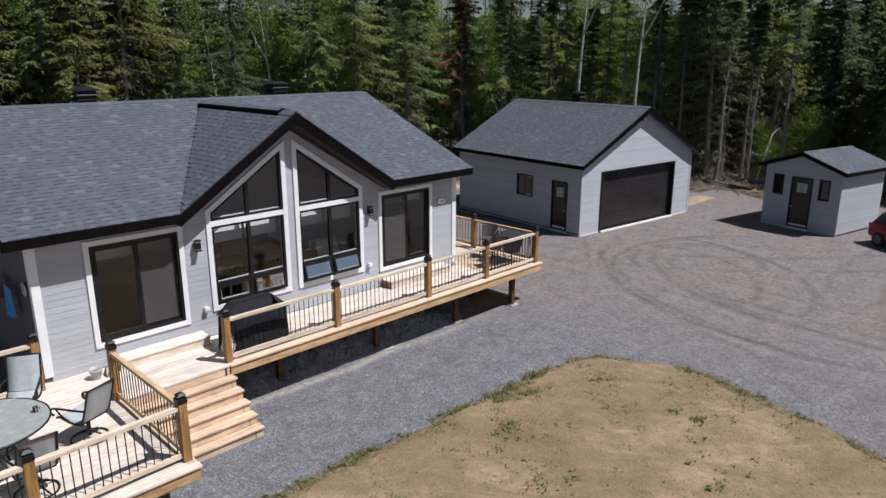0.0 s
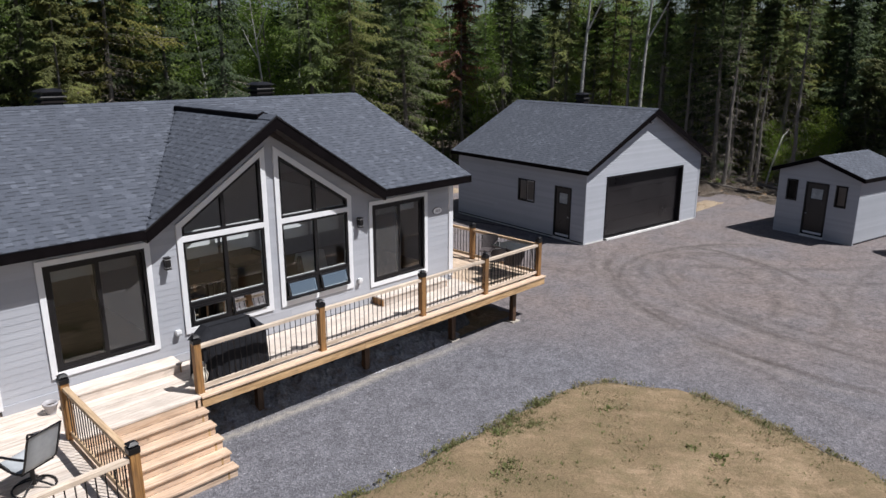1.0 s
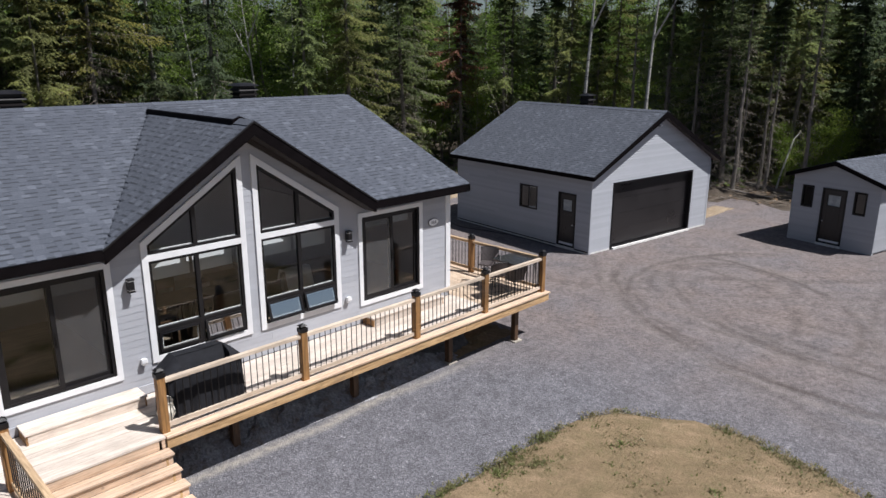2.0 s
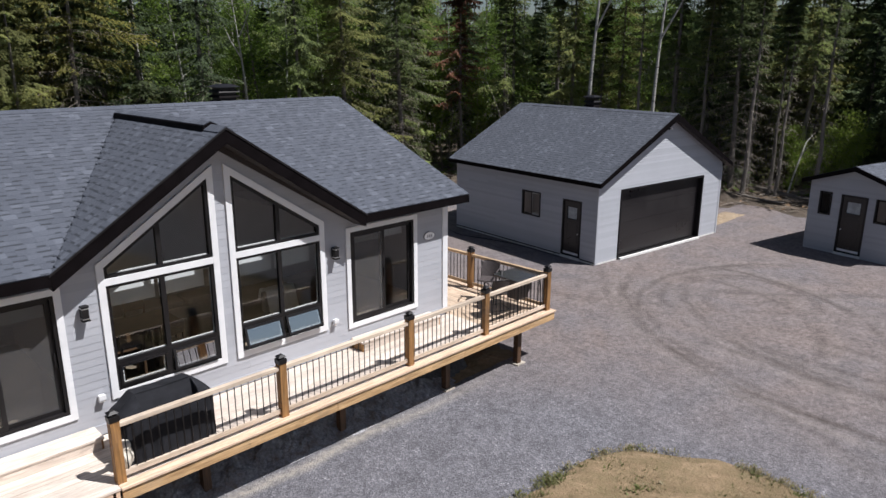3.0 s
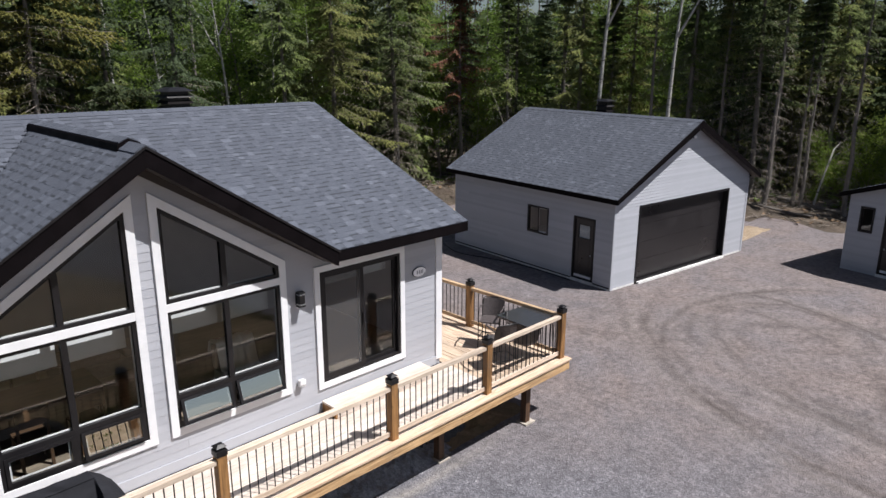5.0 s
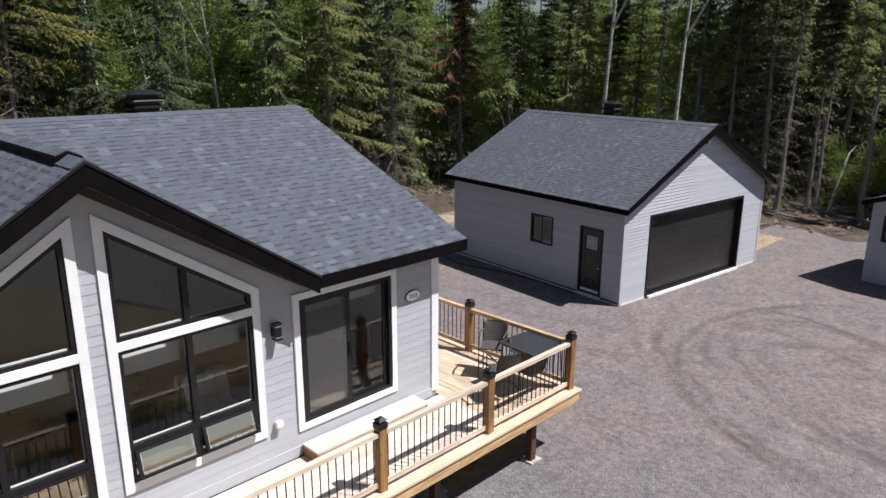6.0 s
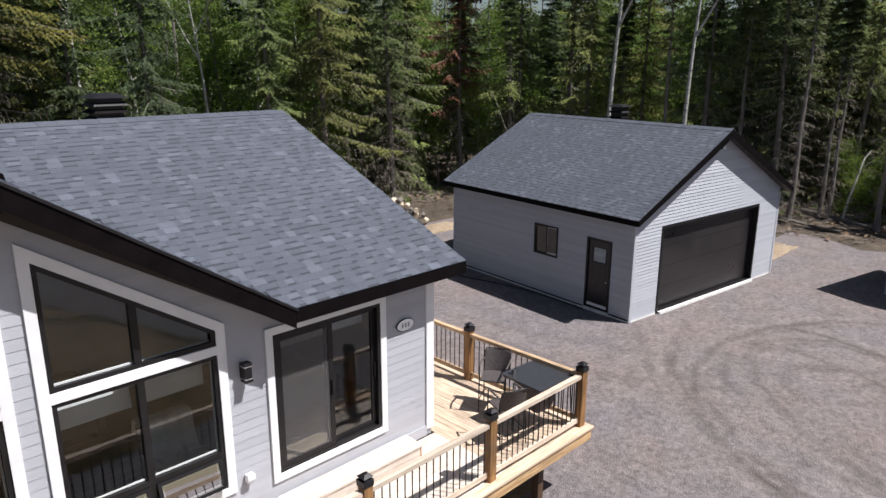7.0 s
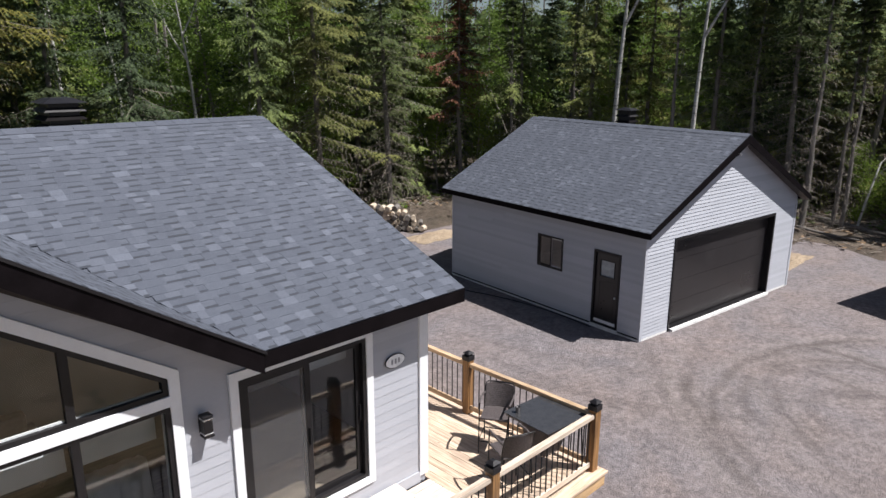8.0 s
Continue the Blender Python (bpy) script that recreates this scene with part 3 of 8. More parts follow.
def forest_floor():
    pts = []
    for (x0, y0), (x1, y1) in zip(EDGE, EDGE[1:]):
        n = max(2, int(math.hypot(x1 - x0, y1 - y0) / 0.8))
        pts += [Vector((x0 + (x1 - x0) * i / n, y0 + (y1 - y0) * i / n, 0)) for i in range(n)]
    for _ in range(8):
        pts = [pts[0]] + [(pts[i - 1] + pts[i] * 2 + pts[i + 1]) / 4 for i in range(1, len(pts) - 1)] + [pts[-1]]
    bm, rows = bmesh.new(), []
    for d in (-0.8, -0.6, -0.4, -0.2, 0.2, 0.8, 1.6, 2.6, 4, 6, 9, 13, 18, 25, 35, 50, 90, 160):
        row = []
        for i, p in enumerate(pts):
            t = (pts[min(i + 3, len(pts) - 1)] - pts[max(i - 3, 0)]).normalized()
            spill = 1 + 5.6 * max(0, 1 - abs(p.y - 15.0) / 9) * (p.x > 40) if d < 0 else 1
            q = p + Vector((-t.y, t.x, 0)) * (d * spill + 0.7 * noise.noise(p * 0.6))
            q.z = -0.03 if d == -0.8 else 0.02 + 0.1 * min(1, max(0, d)) + 0.16 * min(1, max(0, d + 0.3)) * (noise.noise(q * 0.5) + 0.5 * noise.noise(q * 1.7))
            row.append(bm.verts.new(q))
        rows.append(row)
    for r, s in zip(rows, rows[1:]):
        for i in range(len(pts) - 1):
            bm.faces.new((r[i], r[i + 1], s[i + 1], s[i]))
    return tagged(part("forest_floor", bm, LITTER, smooth=True), "brown litter and moss under the trees", "ground", "", "structure")


forest_floor()



# ---- house ----
HX0, HX1, HY0, HY1 = 5.10, 16.49, 14.9, 23.82        # outer walls
RIDGE_Y, RIDGE_Z, EAVE_Y, EAVE_Z = 19.36, 6.23, 14.46, 4.21
WALL_Z = 4.10                                        # top of the side of the walls
GX, GZ, GABLE_Y, GHALF = 10.80, 6.13, 14.47, 2.93   # cross gable: ridge, front edge, half its spread at the eave's height
SLOPE_G = (GZ - EAVE_Z) / GHALF
FLOOR_Z = 1.56
FRONT = wall_frame(0, HY0, 0)

house = holder("house", (10.8, 19.0, 0), "single-storey grey cottage with charcoal shingle roof and glazed front gable", "house")


def line(x0, z0, x1, z1):
    return lambda z: x0 + (x1 - x0) * (z - z0) / (z1 - z0)


def flat(v):
    return lambda z: v


D1, D2 = (6.055, 8.066, 1.642, 3.868), (13.519, 15.53, 1.642, 3.868)   # outer edges of the door casings
W_LOW, W_EAVE, W_TOP = 1.783, 4.10, 5.475
W1 = [(8.617, W_LOW), (10.70, W_LOW), (10.70, W_TOP), (8.617, W_EAVE)]
W2 = [(10.91, W_LOW), (12.98, W_LOW), (12.98, W_EAVE), (10.91, W_TOP)]


def front_wall():
    bm = bmesh.new()
    z0, zt = 1.2, WALL_Z

    def gable(x):
        return max(zt, GZ - 0.2 - SLOPE_G * abs(x - GX))

    t = 0.09
    a, b = -0.2, -0.002
    xs = [HX0, D1[0] + t, D1[1] - t, W1[0][0] + t, W1[1][0] - t, W2[0][0] + t, W2[1][0] - t, D2[0] + t, D2[1] - t, HX1]
    for i in (0, 2, 4, 6, 8):
        pts = [(xs[i], z0), (xs[i + 1], z0), (xs[i + 1], gable(xs[i + 1]))]
        if i == 4:
            pts.append((GX, gable(GX)))
        prism(bm, pts + [(xs[i], gable(xs[i]))], a, b)
    for i, d in ((1, D1), (7, D2)):
        prism(bm, rect(xs[i], xs[i + 1], z0, d[2] + t), a, b)
        prism(bm, rect(xs[i], xs[i + 1], d[3] - t, zt), a, b)
    for i, w in ((3, W1), (5, W2)):
        x0, x1 = xs[i], xs[i + 1]
        prism(bm, rect(x0, x1, z0, W_LOW + t), a, b)
        inn = inset(w, t)
        top = sorted(inn, key=lambda q: q[1])[2:]
        top.sort()
        prism(bm, [top[0], top[1], (x1, gable(x1)), (x0, gable(x0))], a, b)
    wall = part("wall", bm, SIDING, house, "light grey painted lap siding", m=FRONT)
    rake = GZ - 0.12

    def lo(z):
        return HX0 if z < WALL_Z else max(HX0, GX - (rake - z) / SLOPE_G)

    def hi(z):
        return HX1 if z < WALL_Z else min(HX1, GX + (rake - z) / SLOPE_G)

    holes = [(D1[2], D1[3], flat(D1[0]), flat(D1[1])), (D2[2], D2[3], flat(D2[0]), flat(D2[1])),
             (W_LOW, W_EAVE, flat(8.617), flat(10.70)), (W_EAVE, W_TOP, line(8.617, W_EAVE, 10.70, W_TOP), flat(10.70)),
             (W_LOW, W_EAVE, flat(10.91), flat(12.98)), (W_EAVE, W_TOP, flat(10.91), line(12.98, W_EAVE, 10.91, W_TOP))]
    siding(wall, FRONT, 1.40, rake - 0.05, lo, hi, holes, 0.13, 3, 3.6, 0.0075)
    return wall


front_wall()


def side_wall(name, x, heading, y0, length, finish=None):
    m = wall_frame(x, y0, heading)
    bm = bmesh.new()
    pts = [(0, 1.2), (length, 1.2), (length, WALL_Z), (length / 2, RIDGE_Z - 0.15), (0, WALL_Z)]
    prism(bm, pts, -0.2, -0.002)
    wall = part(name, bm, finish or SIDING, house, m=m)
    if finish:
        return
    s = (RIDGE_Z - 0.15 - WALL_Z) / (length / 2)
    siding(wall, m, 1.40, RIDGE_Z - 0.2, lambda z: max(0, (z - WALL_Z) / s), lambda z: min(length, length - (z - WALL_Z) / s), [], 0.15, 5)


side_wall("wall", HX1, 90, HY0 + 0.0, HY1 - HY0)
# this end is coloured darker than the grey walls to carry its shade
side_wall("wall", HX0, -90, HY1, HY1 - HY0, SHADE_BROWN_WALL)
bm = bmesh.new()
prism(bm, rect(HX0, HX1, 1.2, WALL_Z), -0.2, 0)
part("wall", bm, SIDING, house, m=wall_frame(HX1 + HX0, HY1, 180))

# foundation, and the wooden sill board over it
bm = bmesh.new()
bmesh.ops.create_grid(bm, x_segments=110, y_segments=9, size=0.5)
for v in bm.verts:
    u, w = v.co.x + 0.5, v.co.y + 0.5
    x = HX0 + 0.05 + u * (HX1 - HX0 - 0.1)
    v.co = (x, HY0 - 0.02 - 0.9 * (1 - w) ** 1.4 + 0.10 * noise.noise((x * 2.3, w * 4, 0)) + 0.05 * noise.noise((x * 7, w * 9, 1)), -0.03 + w * 1.25)
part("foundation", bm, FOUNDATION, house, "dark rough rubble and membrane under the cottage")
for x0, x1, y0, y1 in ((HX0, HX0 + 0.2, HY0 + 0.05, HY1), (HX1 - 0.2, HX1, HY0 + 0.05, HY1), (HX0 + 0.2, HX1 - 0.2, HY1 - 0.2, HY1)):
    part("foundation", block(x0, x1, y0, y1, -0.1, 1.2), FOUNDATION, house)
part("sill_board", block(HX0 + 0.1, HX1 - 0.12, HY0 - 0.03, HY0 - 0.002, 1.222, 1.398, 0.004), SIDING, house, "grey skirting board")

# white corner boards
for x, sx in ((HX0, 1), (HX1, -1)):
    part("corner_board", block(min(x - 0.03 * sx, x + 0.13 * sx), max(x - 0.03 * sx, x + 0.13 * sx), HY0 - 0.036, HY0 - 0.001, 1.33, 4.015, 0.004), WHITE, house, "white painted corner board")
    part("corner_board", block(min(x, x - 0.03 * sx), max(x, x - 0.03 * sx), HY0 - 0.001, HY0 + 0.12, 1.33, 4.015, 0.004), WHITE, house, "white painted corner board")


# roof
def roof_slab(pts, thick=0.12):
    bm = bmesh.new()
    hi = [bm.verts.new(p) for p in pts]
    lo = [bm.verts.new((p[0], p[1], p[2] - thick)) for p in pts]
    bm.faces.new(hi), bm.faces.new(lo)
    for i in range(len(pts)):
        j = (i + 1) % len(pts)
        bm.faces.new((hi[i], hi[j], lo[j], lo[i]))
    return bm


RX0, RX1 = 4.65, 16.80
VL, VR = GX - GHALF, GX + GHALF
main_up = Vector((0, RIDGE_Y - EAVE_Y, RIDGE_Z - EAVE_Z))
MAIN_LEN = main_up.length
main_up.normalize()
# where the valleys start on the main slope, counted along the eave, and where they end, at the ridge
valley_end = (GZ - EAVE_Z) / (RIDGE_Z - EAVE_Z)
vy = EAVE_Y + (RIDGE_Y - EAVE_Y) * valley_end
roof = part("roof", roof_slab([(RX0, EAVE_Y, EAVE_Z), (VL, EAVE_Y, EAVE_Z), (GX, vy, GZ), (GX, RIDGE_Y, RIDGE_Z), (RX0, RIDGE_Y, RIDGE_Z)]), SHINGLES, house, "charcoal asphalt shingle roof")
part("roof_slope", roof_slab([(VR, EAVE_Y, EAVE_Z), (RX1, EAVE_Y, EAVE_Z), (RX1, RIDGE_Y, RIDGE_Z), (GX, RIDGE_Y, RIDGE_Z), (GX, vy, GZ)]), SHINGLES, roof)
part("roof_slope", roof_slab([(RX0, RIDGE_Y, RIDGE_Z), (RX1, RIDGE_Y, RIDGE_Z), (RX1, 2 * RIDGE_Y - EAVE_Y, EAVE_Z), (RX0, 2 * RIDGE_Y - EAVE_Y, EAVE_Z)]), SHINGLES, roof)
for s in (-1, 1):
    part("roof_slope", roof_slab([(GX, GABLE_Y, GZ), (GX + s * GHALF, GABLE_Y, EAVE_Z), (GX + s * GHALF, EAVE_Y, EAVE_Z), (GX, vy, GZ)]), SHINGLES, roof)


# fascias and soffits
def raking_board(name, p, q, depth, thick, lean, material, parent=house):
    """A board hanging down by depth below the line p-q, thick towards lean (a horizontal vector)."""
    p, q, t = Vector(p), Vector(q), Vector(lean) * thick
    d = Vector((0, 0, depth))
    bm = bmesh.new()
    hexa(bm, [p - d, q - d, q - d + t, p - d + t, p, q, q + t, p + t])
    return part(name, bm, material, parent)


part("fascia", block(RX0, VL - 0.002, EAVE_Y - 0.02, EAVE_Y + 0.012, EAVE_Z - 0.19, EAVE_Z - 0.012), FASCIA, house)
part("fascia", block(VR + 0.002, RX1, EAVE_Y - 0.02, EAVE_Y + 0.012, EAVE_Z - 0.19, EAVE_Z - 0.012), FASCIA, house)
for s in (-1, 1):
    raking_board("gable_fascia", (GX, GABLE_Y, GZ + 0.01), (GX + s * (GHALF - 0.001), GABLE_Y, EAVE_Z + 0.01), 0.27, 0.03, (0, -1, 0), FASCIA)
    # dark boxed soffit behind the fascia, following the rake
    bm = bmesh.new()
    e = GHALF - 0.002
    za, zb = GZ - 0.14, EAVE_Z - 0.14
    hexa(bm, [(GX, GABLE_Y, za - 0.125), (GX + s * e, GABLE_Y, zb - 0.125), (GX + s * e, HY0 - 0.03, zb - 0.125), (GX, HY0 - 0.03, za - 0.125), (GX, GABLE_Y, za), (GX + s * e, GABLE_Y, zb), (GX + s * e, HY0 - 0.03, zb), (GX, HY0 - 0.03, za)])
    part("gable_soffit", bm, SOFFIT, house)
    # frieze board under it, running out to nothing at the foot
    bm = bmesh.new()
    f0, f1, y0, y1 = za - 0.126, zb - 0.126, HY0 - 0.061, HY0 - 0.031
    hexa(bm, [(GX, y0, f0 - 0.13), (GX + s * e, y0, f1 - 0.004), (GX + s * e, y1, f1 - 0.004), (GX, y1, f0 - 0.13), (GX, y0, f0), (GX + s * e, y0, f1), (GX + s * e, y1, f1), (GX, y1, f0)])
    part("frieze_board", bm, SOFFIT, house)
for x0, x1 in ((RX0, VL), (VR, RX1)):
    part("soffit", block(x0 + 0.01, x1 - 0.01, EAVE_Y + 0.014, HY0 - 0.002, EAVE_Z - 0.19, EAVE_Z - 0.165), SOFFIT, house)
for x, s in ((RX0, -1), (RX1, 1)):
    for y in (EAVE_Y, 2 * RIDGE_Y - EAVE_Y):
        raking_board("rake_fascia", (x, RIDGE_Y, RIDGE_Z - 0.01), (x, y, EAVE_Z - 0.01), 0.19, 0.025, (s, 0, 0), FASCIA)
part("fascia", block(RX0, RX1, 2 * RIDGE_Y - EAVE_Y - 0.01, 2 * RIDGE_Y - EAVE_Y + 0.02, EAVE_Z - 0.19, EAVE_Z - 0.012), FASCIA, house)
# drip edge on the gable rakes
for s in (-1, 1):
    raking_board("drip_edge", (GX, GABLE_Y - 0.032, GZ + 0.012), (GX + s * (GHALF + 0.03), GABLE_Y - 0.032, EAVE_Z - 0.008), 0.035, 0.012, (0, -1, 0), BLACK)

# ridge caps
def ridge_caps(owner, m, count, step, half, drop, first=0.0):
    """Folded shingles lapped along a ridge that runs along local x."""
    bm = bmesh.new()
    for s_ in (-1, 1):
        hexa(bm, [(0, 0, 0.02), (step + 0.02, 0, 0.02), (step + 0.02, half * s_, 0.02 - drop), (0, half * s_, 0.02 - drop), (0, 0, 0.034), (step + 0.02, 0, 0.029), (step + 0.02, half * s_, 0.026 - drop), (0, half * s_, 0.031 - drop)])
    me = bpy.data.meshes.new("ridge_cap")
    bmesh.ops.recalc_face_normals(bm, faces=bm.faces)
    bm.to_mesh(me)
    bm.free()
    me.materials.append(SHINGLE)
    for i in range(count):
        ob = link("ridge_cap", me, None, owner)
        ob.matrix_basis = m @ Matrix.Translation((first + i * step, 0, 0))


M_SL = (RIDGE_Z - EAVE_Z) / (RIDGE_Y - EAVE_Y)
ridge_caps(roof, Matrix.Translation((RX0, RIDGE_Y, RIDGE_Z)), int((RX1 - RX0) / 0.3), 0.3, 0.15, 0.15 * M_SL)
ridge_caps(roof, Matrix.Translation((GX, GABLE_Y - 0.03, GZ)) @ Matrix.Rotation(radians(90), 4, "Z"), 4, 0.2, 0.15, 0.09)
# shingle-over ridge vent: black open sides, shingle caps on its arched top
for s in (-1, 1):
    bm = bmesh.new()
    hexa(bm, [(GX, 14.95, GZ + 0.0), (GX, 18.9, GZ + 0.0), (GX + 0.17 * s, 18.9, GZ - 0.10), (GX + 0.17 * s, 14.95, GZ - 0.10), (GX, 14.95, GZ + 0.066), (GX, 18.9, GZ + 0.066), (GX + 0.15 * s, 18.9, GZ + 0.0), (GX + 0.15 * s, 14.95, GZ + 0.0)])
    part("ridge_vent", bm, FASCIA, roof, "raised black ridge vent")
ridge_caps(roof, Matrix.Translation((GX, 14.97, GZ + 0.049)) @ Matrix.Rotation(radians(90), 4, "Z"), 14, 0.28, 0.13, 0.055)


def roof_vent(x, y, z, size, high):
    """Square louvred roof ventilator."""
    v = holder("roof_ventilator", (x, y, z), "square black louvred metal roof ventilator", "roof vent", "roof ventilators")
    h = size / 2
    part("body", block(x - h * 0.72, x + h * 0.72, y - h * 0.72, y + h * 0.72, z, z + high - 0.06), BLACK, v)
    for k in range(3):
        zz = z + high * (0.36 + 0.2 * k)
        bm = bmesh.new()
        hexa(bm, [(x - h, y - h, zz - 0.03), (x + h, y - h, zz - 0.03), (x + h, y + h, zz - 0.03), (x - h, y + h, zz - 0.03), (x - h * 0.8, y - h * 0.8, zz + 0.03), (x + h * 0.8, y - h * 0.8, zz + 0.03), (x + h * 0.8, y + h * 0.8, zz + 0.03), (x - h * 0.8, y + h * 0.8, zz + 0.03)])
        part("louvre", bm, FASCIA if k < 2 else BLACK, v)
    bm = bmesh.new()
    hexa(bm, [(x - h * 1.08, y - h * 1.08, z + high - 0.05), (x + h * 1.08, y - h * 1.08, z + high - 0.05), (x + h * 1.08, y + h * 1.08, z + high - 0.05), (x - h * 1.08, y + h * 1.08, z + high - 0.05), (x - h * 0.5, y - h * 0.5, z + high + 0.02), (x + h * 0.5, y - h * 0.5, z + high + 0.02), (x + h * 0.5, y + h * 0.5, z + high + 0.02), (x - h * 0.5, y + h * 0.5, z + high + 0.02)])
    part("hood", bm, BLACK, v, "low pyramid hood")
    return v


roof_vent(13.65, 19.78, 6.02, 0.58, 0.6)
roof_vent(8.14, 19.86, 5.99, 0.58, 0.6)


# windows and doors of the front, in wall coordinates
def pane(pts, out, parent):
    bm = bmesh.new()
    bm.faces.new([bm.verts.new((u, out, z)) for u, z in pts])
    ob = part("pane", bm, GLASS, parent, m=FRONT, facing=Vector((0, -1, 0)))
    ob.visible_shadow = False
    return ob


def sash(u0, u1, z0, z1, tilt, parent):
    """An awning sash hinged at its head, its foot pushed out by tilt degrees."""
    hinge = FRONT @ Matrix.Translation((0, 0.012, z1)) @ Matrix.Rotation(radians(tilt), 4, "X")
    bm = bmesh.new()
    ring(bm, rect(u0, u1, z0 - z1, 0), 0.045, -0.02, 0.02)
    s = part("sash", bm, BLACK, parent, "black awning sash" + (" pushed open" if tilt > 3 else ""), m=hinge)
    bm = bmesh.new()
    bm.faces.new([bm.verts.new((u, 0, z)) for u, z in rect(u0 + 0.04, u1 - 0.04, z0 - z1 + 0.04, -0.04)])
    g = part("pane", bm, BOOSTED_GLASS if tilt > 3 else GLASS, s, m=hinge, facing=Vector((0, -1, 0.1)))
    g.visible_shadow = False
    bm = bmesh.new()
    ring(bm, rect(u0 + 0.05, u1 - 0.05, z0 - z1 + 0.05, -0.05), 0.022, -0.03, -0.022)
    part("screen_bead", bm, WHITE, s, "white inner bead", m=hinge)


def gable_window(pts, tilts):
    w = tagged(new("window"), "tall white-cased gable window with black frames")
    w.parent = house
    w.matrix_parent_inverse = house.matrix_basis.inverted()
    bm = bmesh.new()
    inn = ring(bm, pts, 0.115, 0.0, 0.04)
    part("casing", bm, WHITE, w, "white painted casing", m=FRONT, world=False)
    u0, u1 = min(p[0] for p in inn), max(p[0] for p in inn)
    zb = 3.73
    bm = bmesh.new()
    prism(bm, rect(u0 - 0.001, u1 + 0.001, zb, zb + 0.115), 0.0, 0.038)
    part("casing_band", bm, WHITE, w, "white painted casing", m=FRONT, world=False)
    # slanted upper light
    low, high = (inn[3], inn[2]) if pts[2][1] > pts[3][1] else (inn[2], inn[3])
    z2 = zb + 0.115
    um = (u0 + u1) / 2
    k = (high[1] - low[1]) / (high[0] - low[0])
    if high[0] > low[0]:
        upper = [(u0, z2), (u1, z2), (u1, high[1]), (u0, low[1])]
    else:
        upper = [(u0, z2), (u1, z2), (u1, low[1]), (u0, high[1])]
    bm = bmesh.new()
    gl = ring(bm, upper, 0.055, -0.07, 0.018)
    zm = low[1] + k * (um - low[0]) - 0.05
    prism(bm, rect(um - 0.04, um + 0.04, z2 + 0.05, zm), -0.06, 0.014)
    f = part("frame", bm, BLACK, w, "black frame", m=FRONT, world=False)
    pane([(a, b) for a, b in gl], -0.03, f)
    bm = bmesh.new()
    prism(bm, rect(u0 + 0.05, u1 - 0.05, z2 + 0.055, z2 + 0.075), -0.055, -0.035)
    part("inner_ledge", bm, WHITE, f, m=FRONT)
    # lower lights
    bm = bmesh.new()
    ring(bm, rect(u0, u1, W_LOW + 0.115, zb), 0.055, -0.07, 0.018)
    prism(bm, rect(um - 0.04, um + 0.04, W_LOW + 0.16, zb - 0.05), -0.06, 0.014)
    prism(bm, rect(u0 + 0.05, u1 - 0.05, 2.35, 2.425), -0.06, 0.016)
    f = part("frame", bm, BLACK, w, "black frame", m=FRONT, world=False)
    bm = bmesh.new()
    prism(bm, rect(u0 + 0.05, u1 - 0.05, 2.43, 2.448), -0.052, -0.034)
    prism(bm, rect(u1 - 0.075, u1 - 0.057, 2.44, zb - 0.06), -0.052, -0.034)
    part("inner_ledge", bm, WHITE, f, m=FRONT)
    for a, b in ((u0 + 0.05, um - 0.04), (um + 0.04, u1 - 0.05)):
        pane(rect(a, b, 2.425, zb - 0.05), -0.03, f)
    for (a, b), t in zip(((u0 + 0.058, um - 0.043), (um + 0.043, u1 - 0.058)), tilts):
        sash(a, b, W_LOW + 0.172, 2.346, t, f)
    return w


gable_window(W1, (1.0, 9.0))
gable_window(W2, (17.0, 17.0))


def patio_door(d, label, screened=0):
    u0, u1, z0, z1 = d
    w = tagged(new("sliding_door"), label)
    w.parent = house
    w.matrix_parent_inverse = house.matrix_basis.inverted()
    bm = bmesh.new()
    inn = ring(bm, rect(u0, u1, z0, z1), 0.105, 0.0, 0.04)
    part("casing", bm, WHITE, w, "white painted casing", m=FRONT, world=False)
    a0, a1, b0, b1 = inn[0][0], inn[1][0], inn[0][1], inn[2][1]
    bm = bmesh.new()
    ring(bm, rect(a0, a1, b0, b1), 0.055, -0.12, 0.02)
    part("frame", bm, BLACK, w, "black frame", m=FRONT, world=False)
    um = (a0 + a1) / 2
    for c0, c1, o, hw in ((a0 + 0.05, um + 0.05, -0.012, screened == 0), (um - 0.04, a1 - 0.05, -0.065, screened == 1)):
        bm = bmesh.new()
        gl = ring(bm, rect(c0, c1, b0 + 0.05, b1 - 0.05), 0.075, o - 0.02, o + 0.02)
        leaf = part("door_panel", bm, BLACK, w, "black sliding panel", m=FRONT, world=False)
        pane(gl, o, leaf)
        if hw:
            bm = bmesh.new()
            bm.faces.new([bm.verts.new((u, o + 0.012, z)) for u, z in gl])
            part("insect_screen", bm, SCREEN, leaf, "fine grey insect screen", m=FRONT).visible_shadow = False
        bm = bmesh.new()
        c = c1 - 0.037 if hw else c1 - 0.03
        prism(bm, rect(c - 0.012, c + 0.012, b0 + 0.85, b0 + 1.08), o + 0.021, o + 0.05)
        part("handle", bm, BLACK, leaf, m=FRONT)
    return w


patio_door(D1, "black-framed sliding glass door with white casing", 1)
patio_door(D2, "black-framed sliding glass door with white casing")

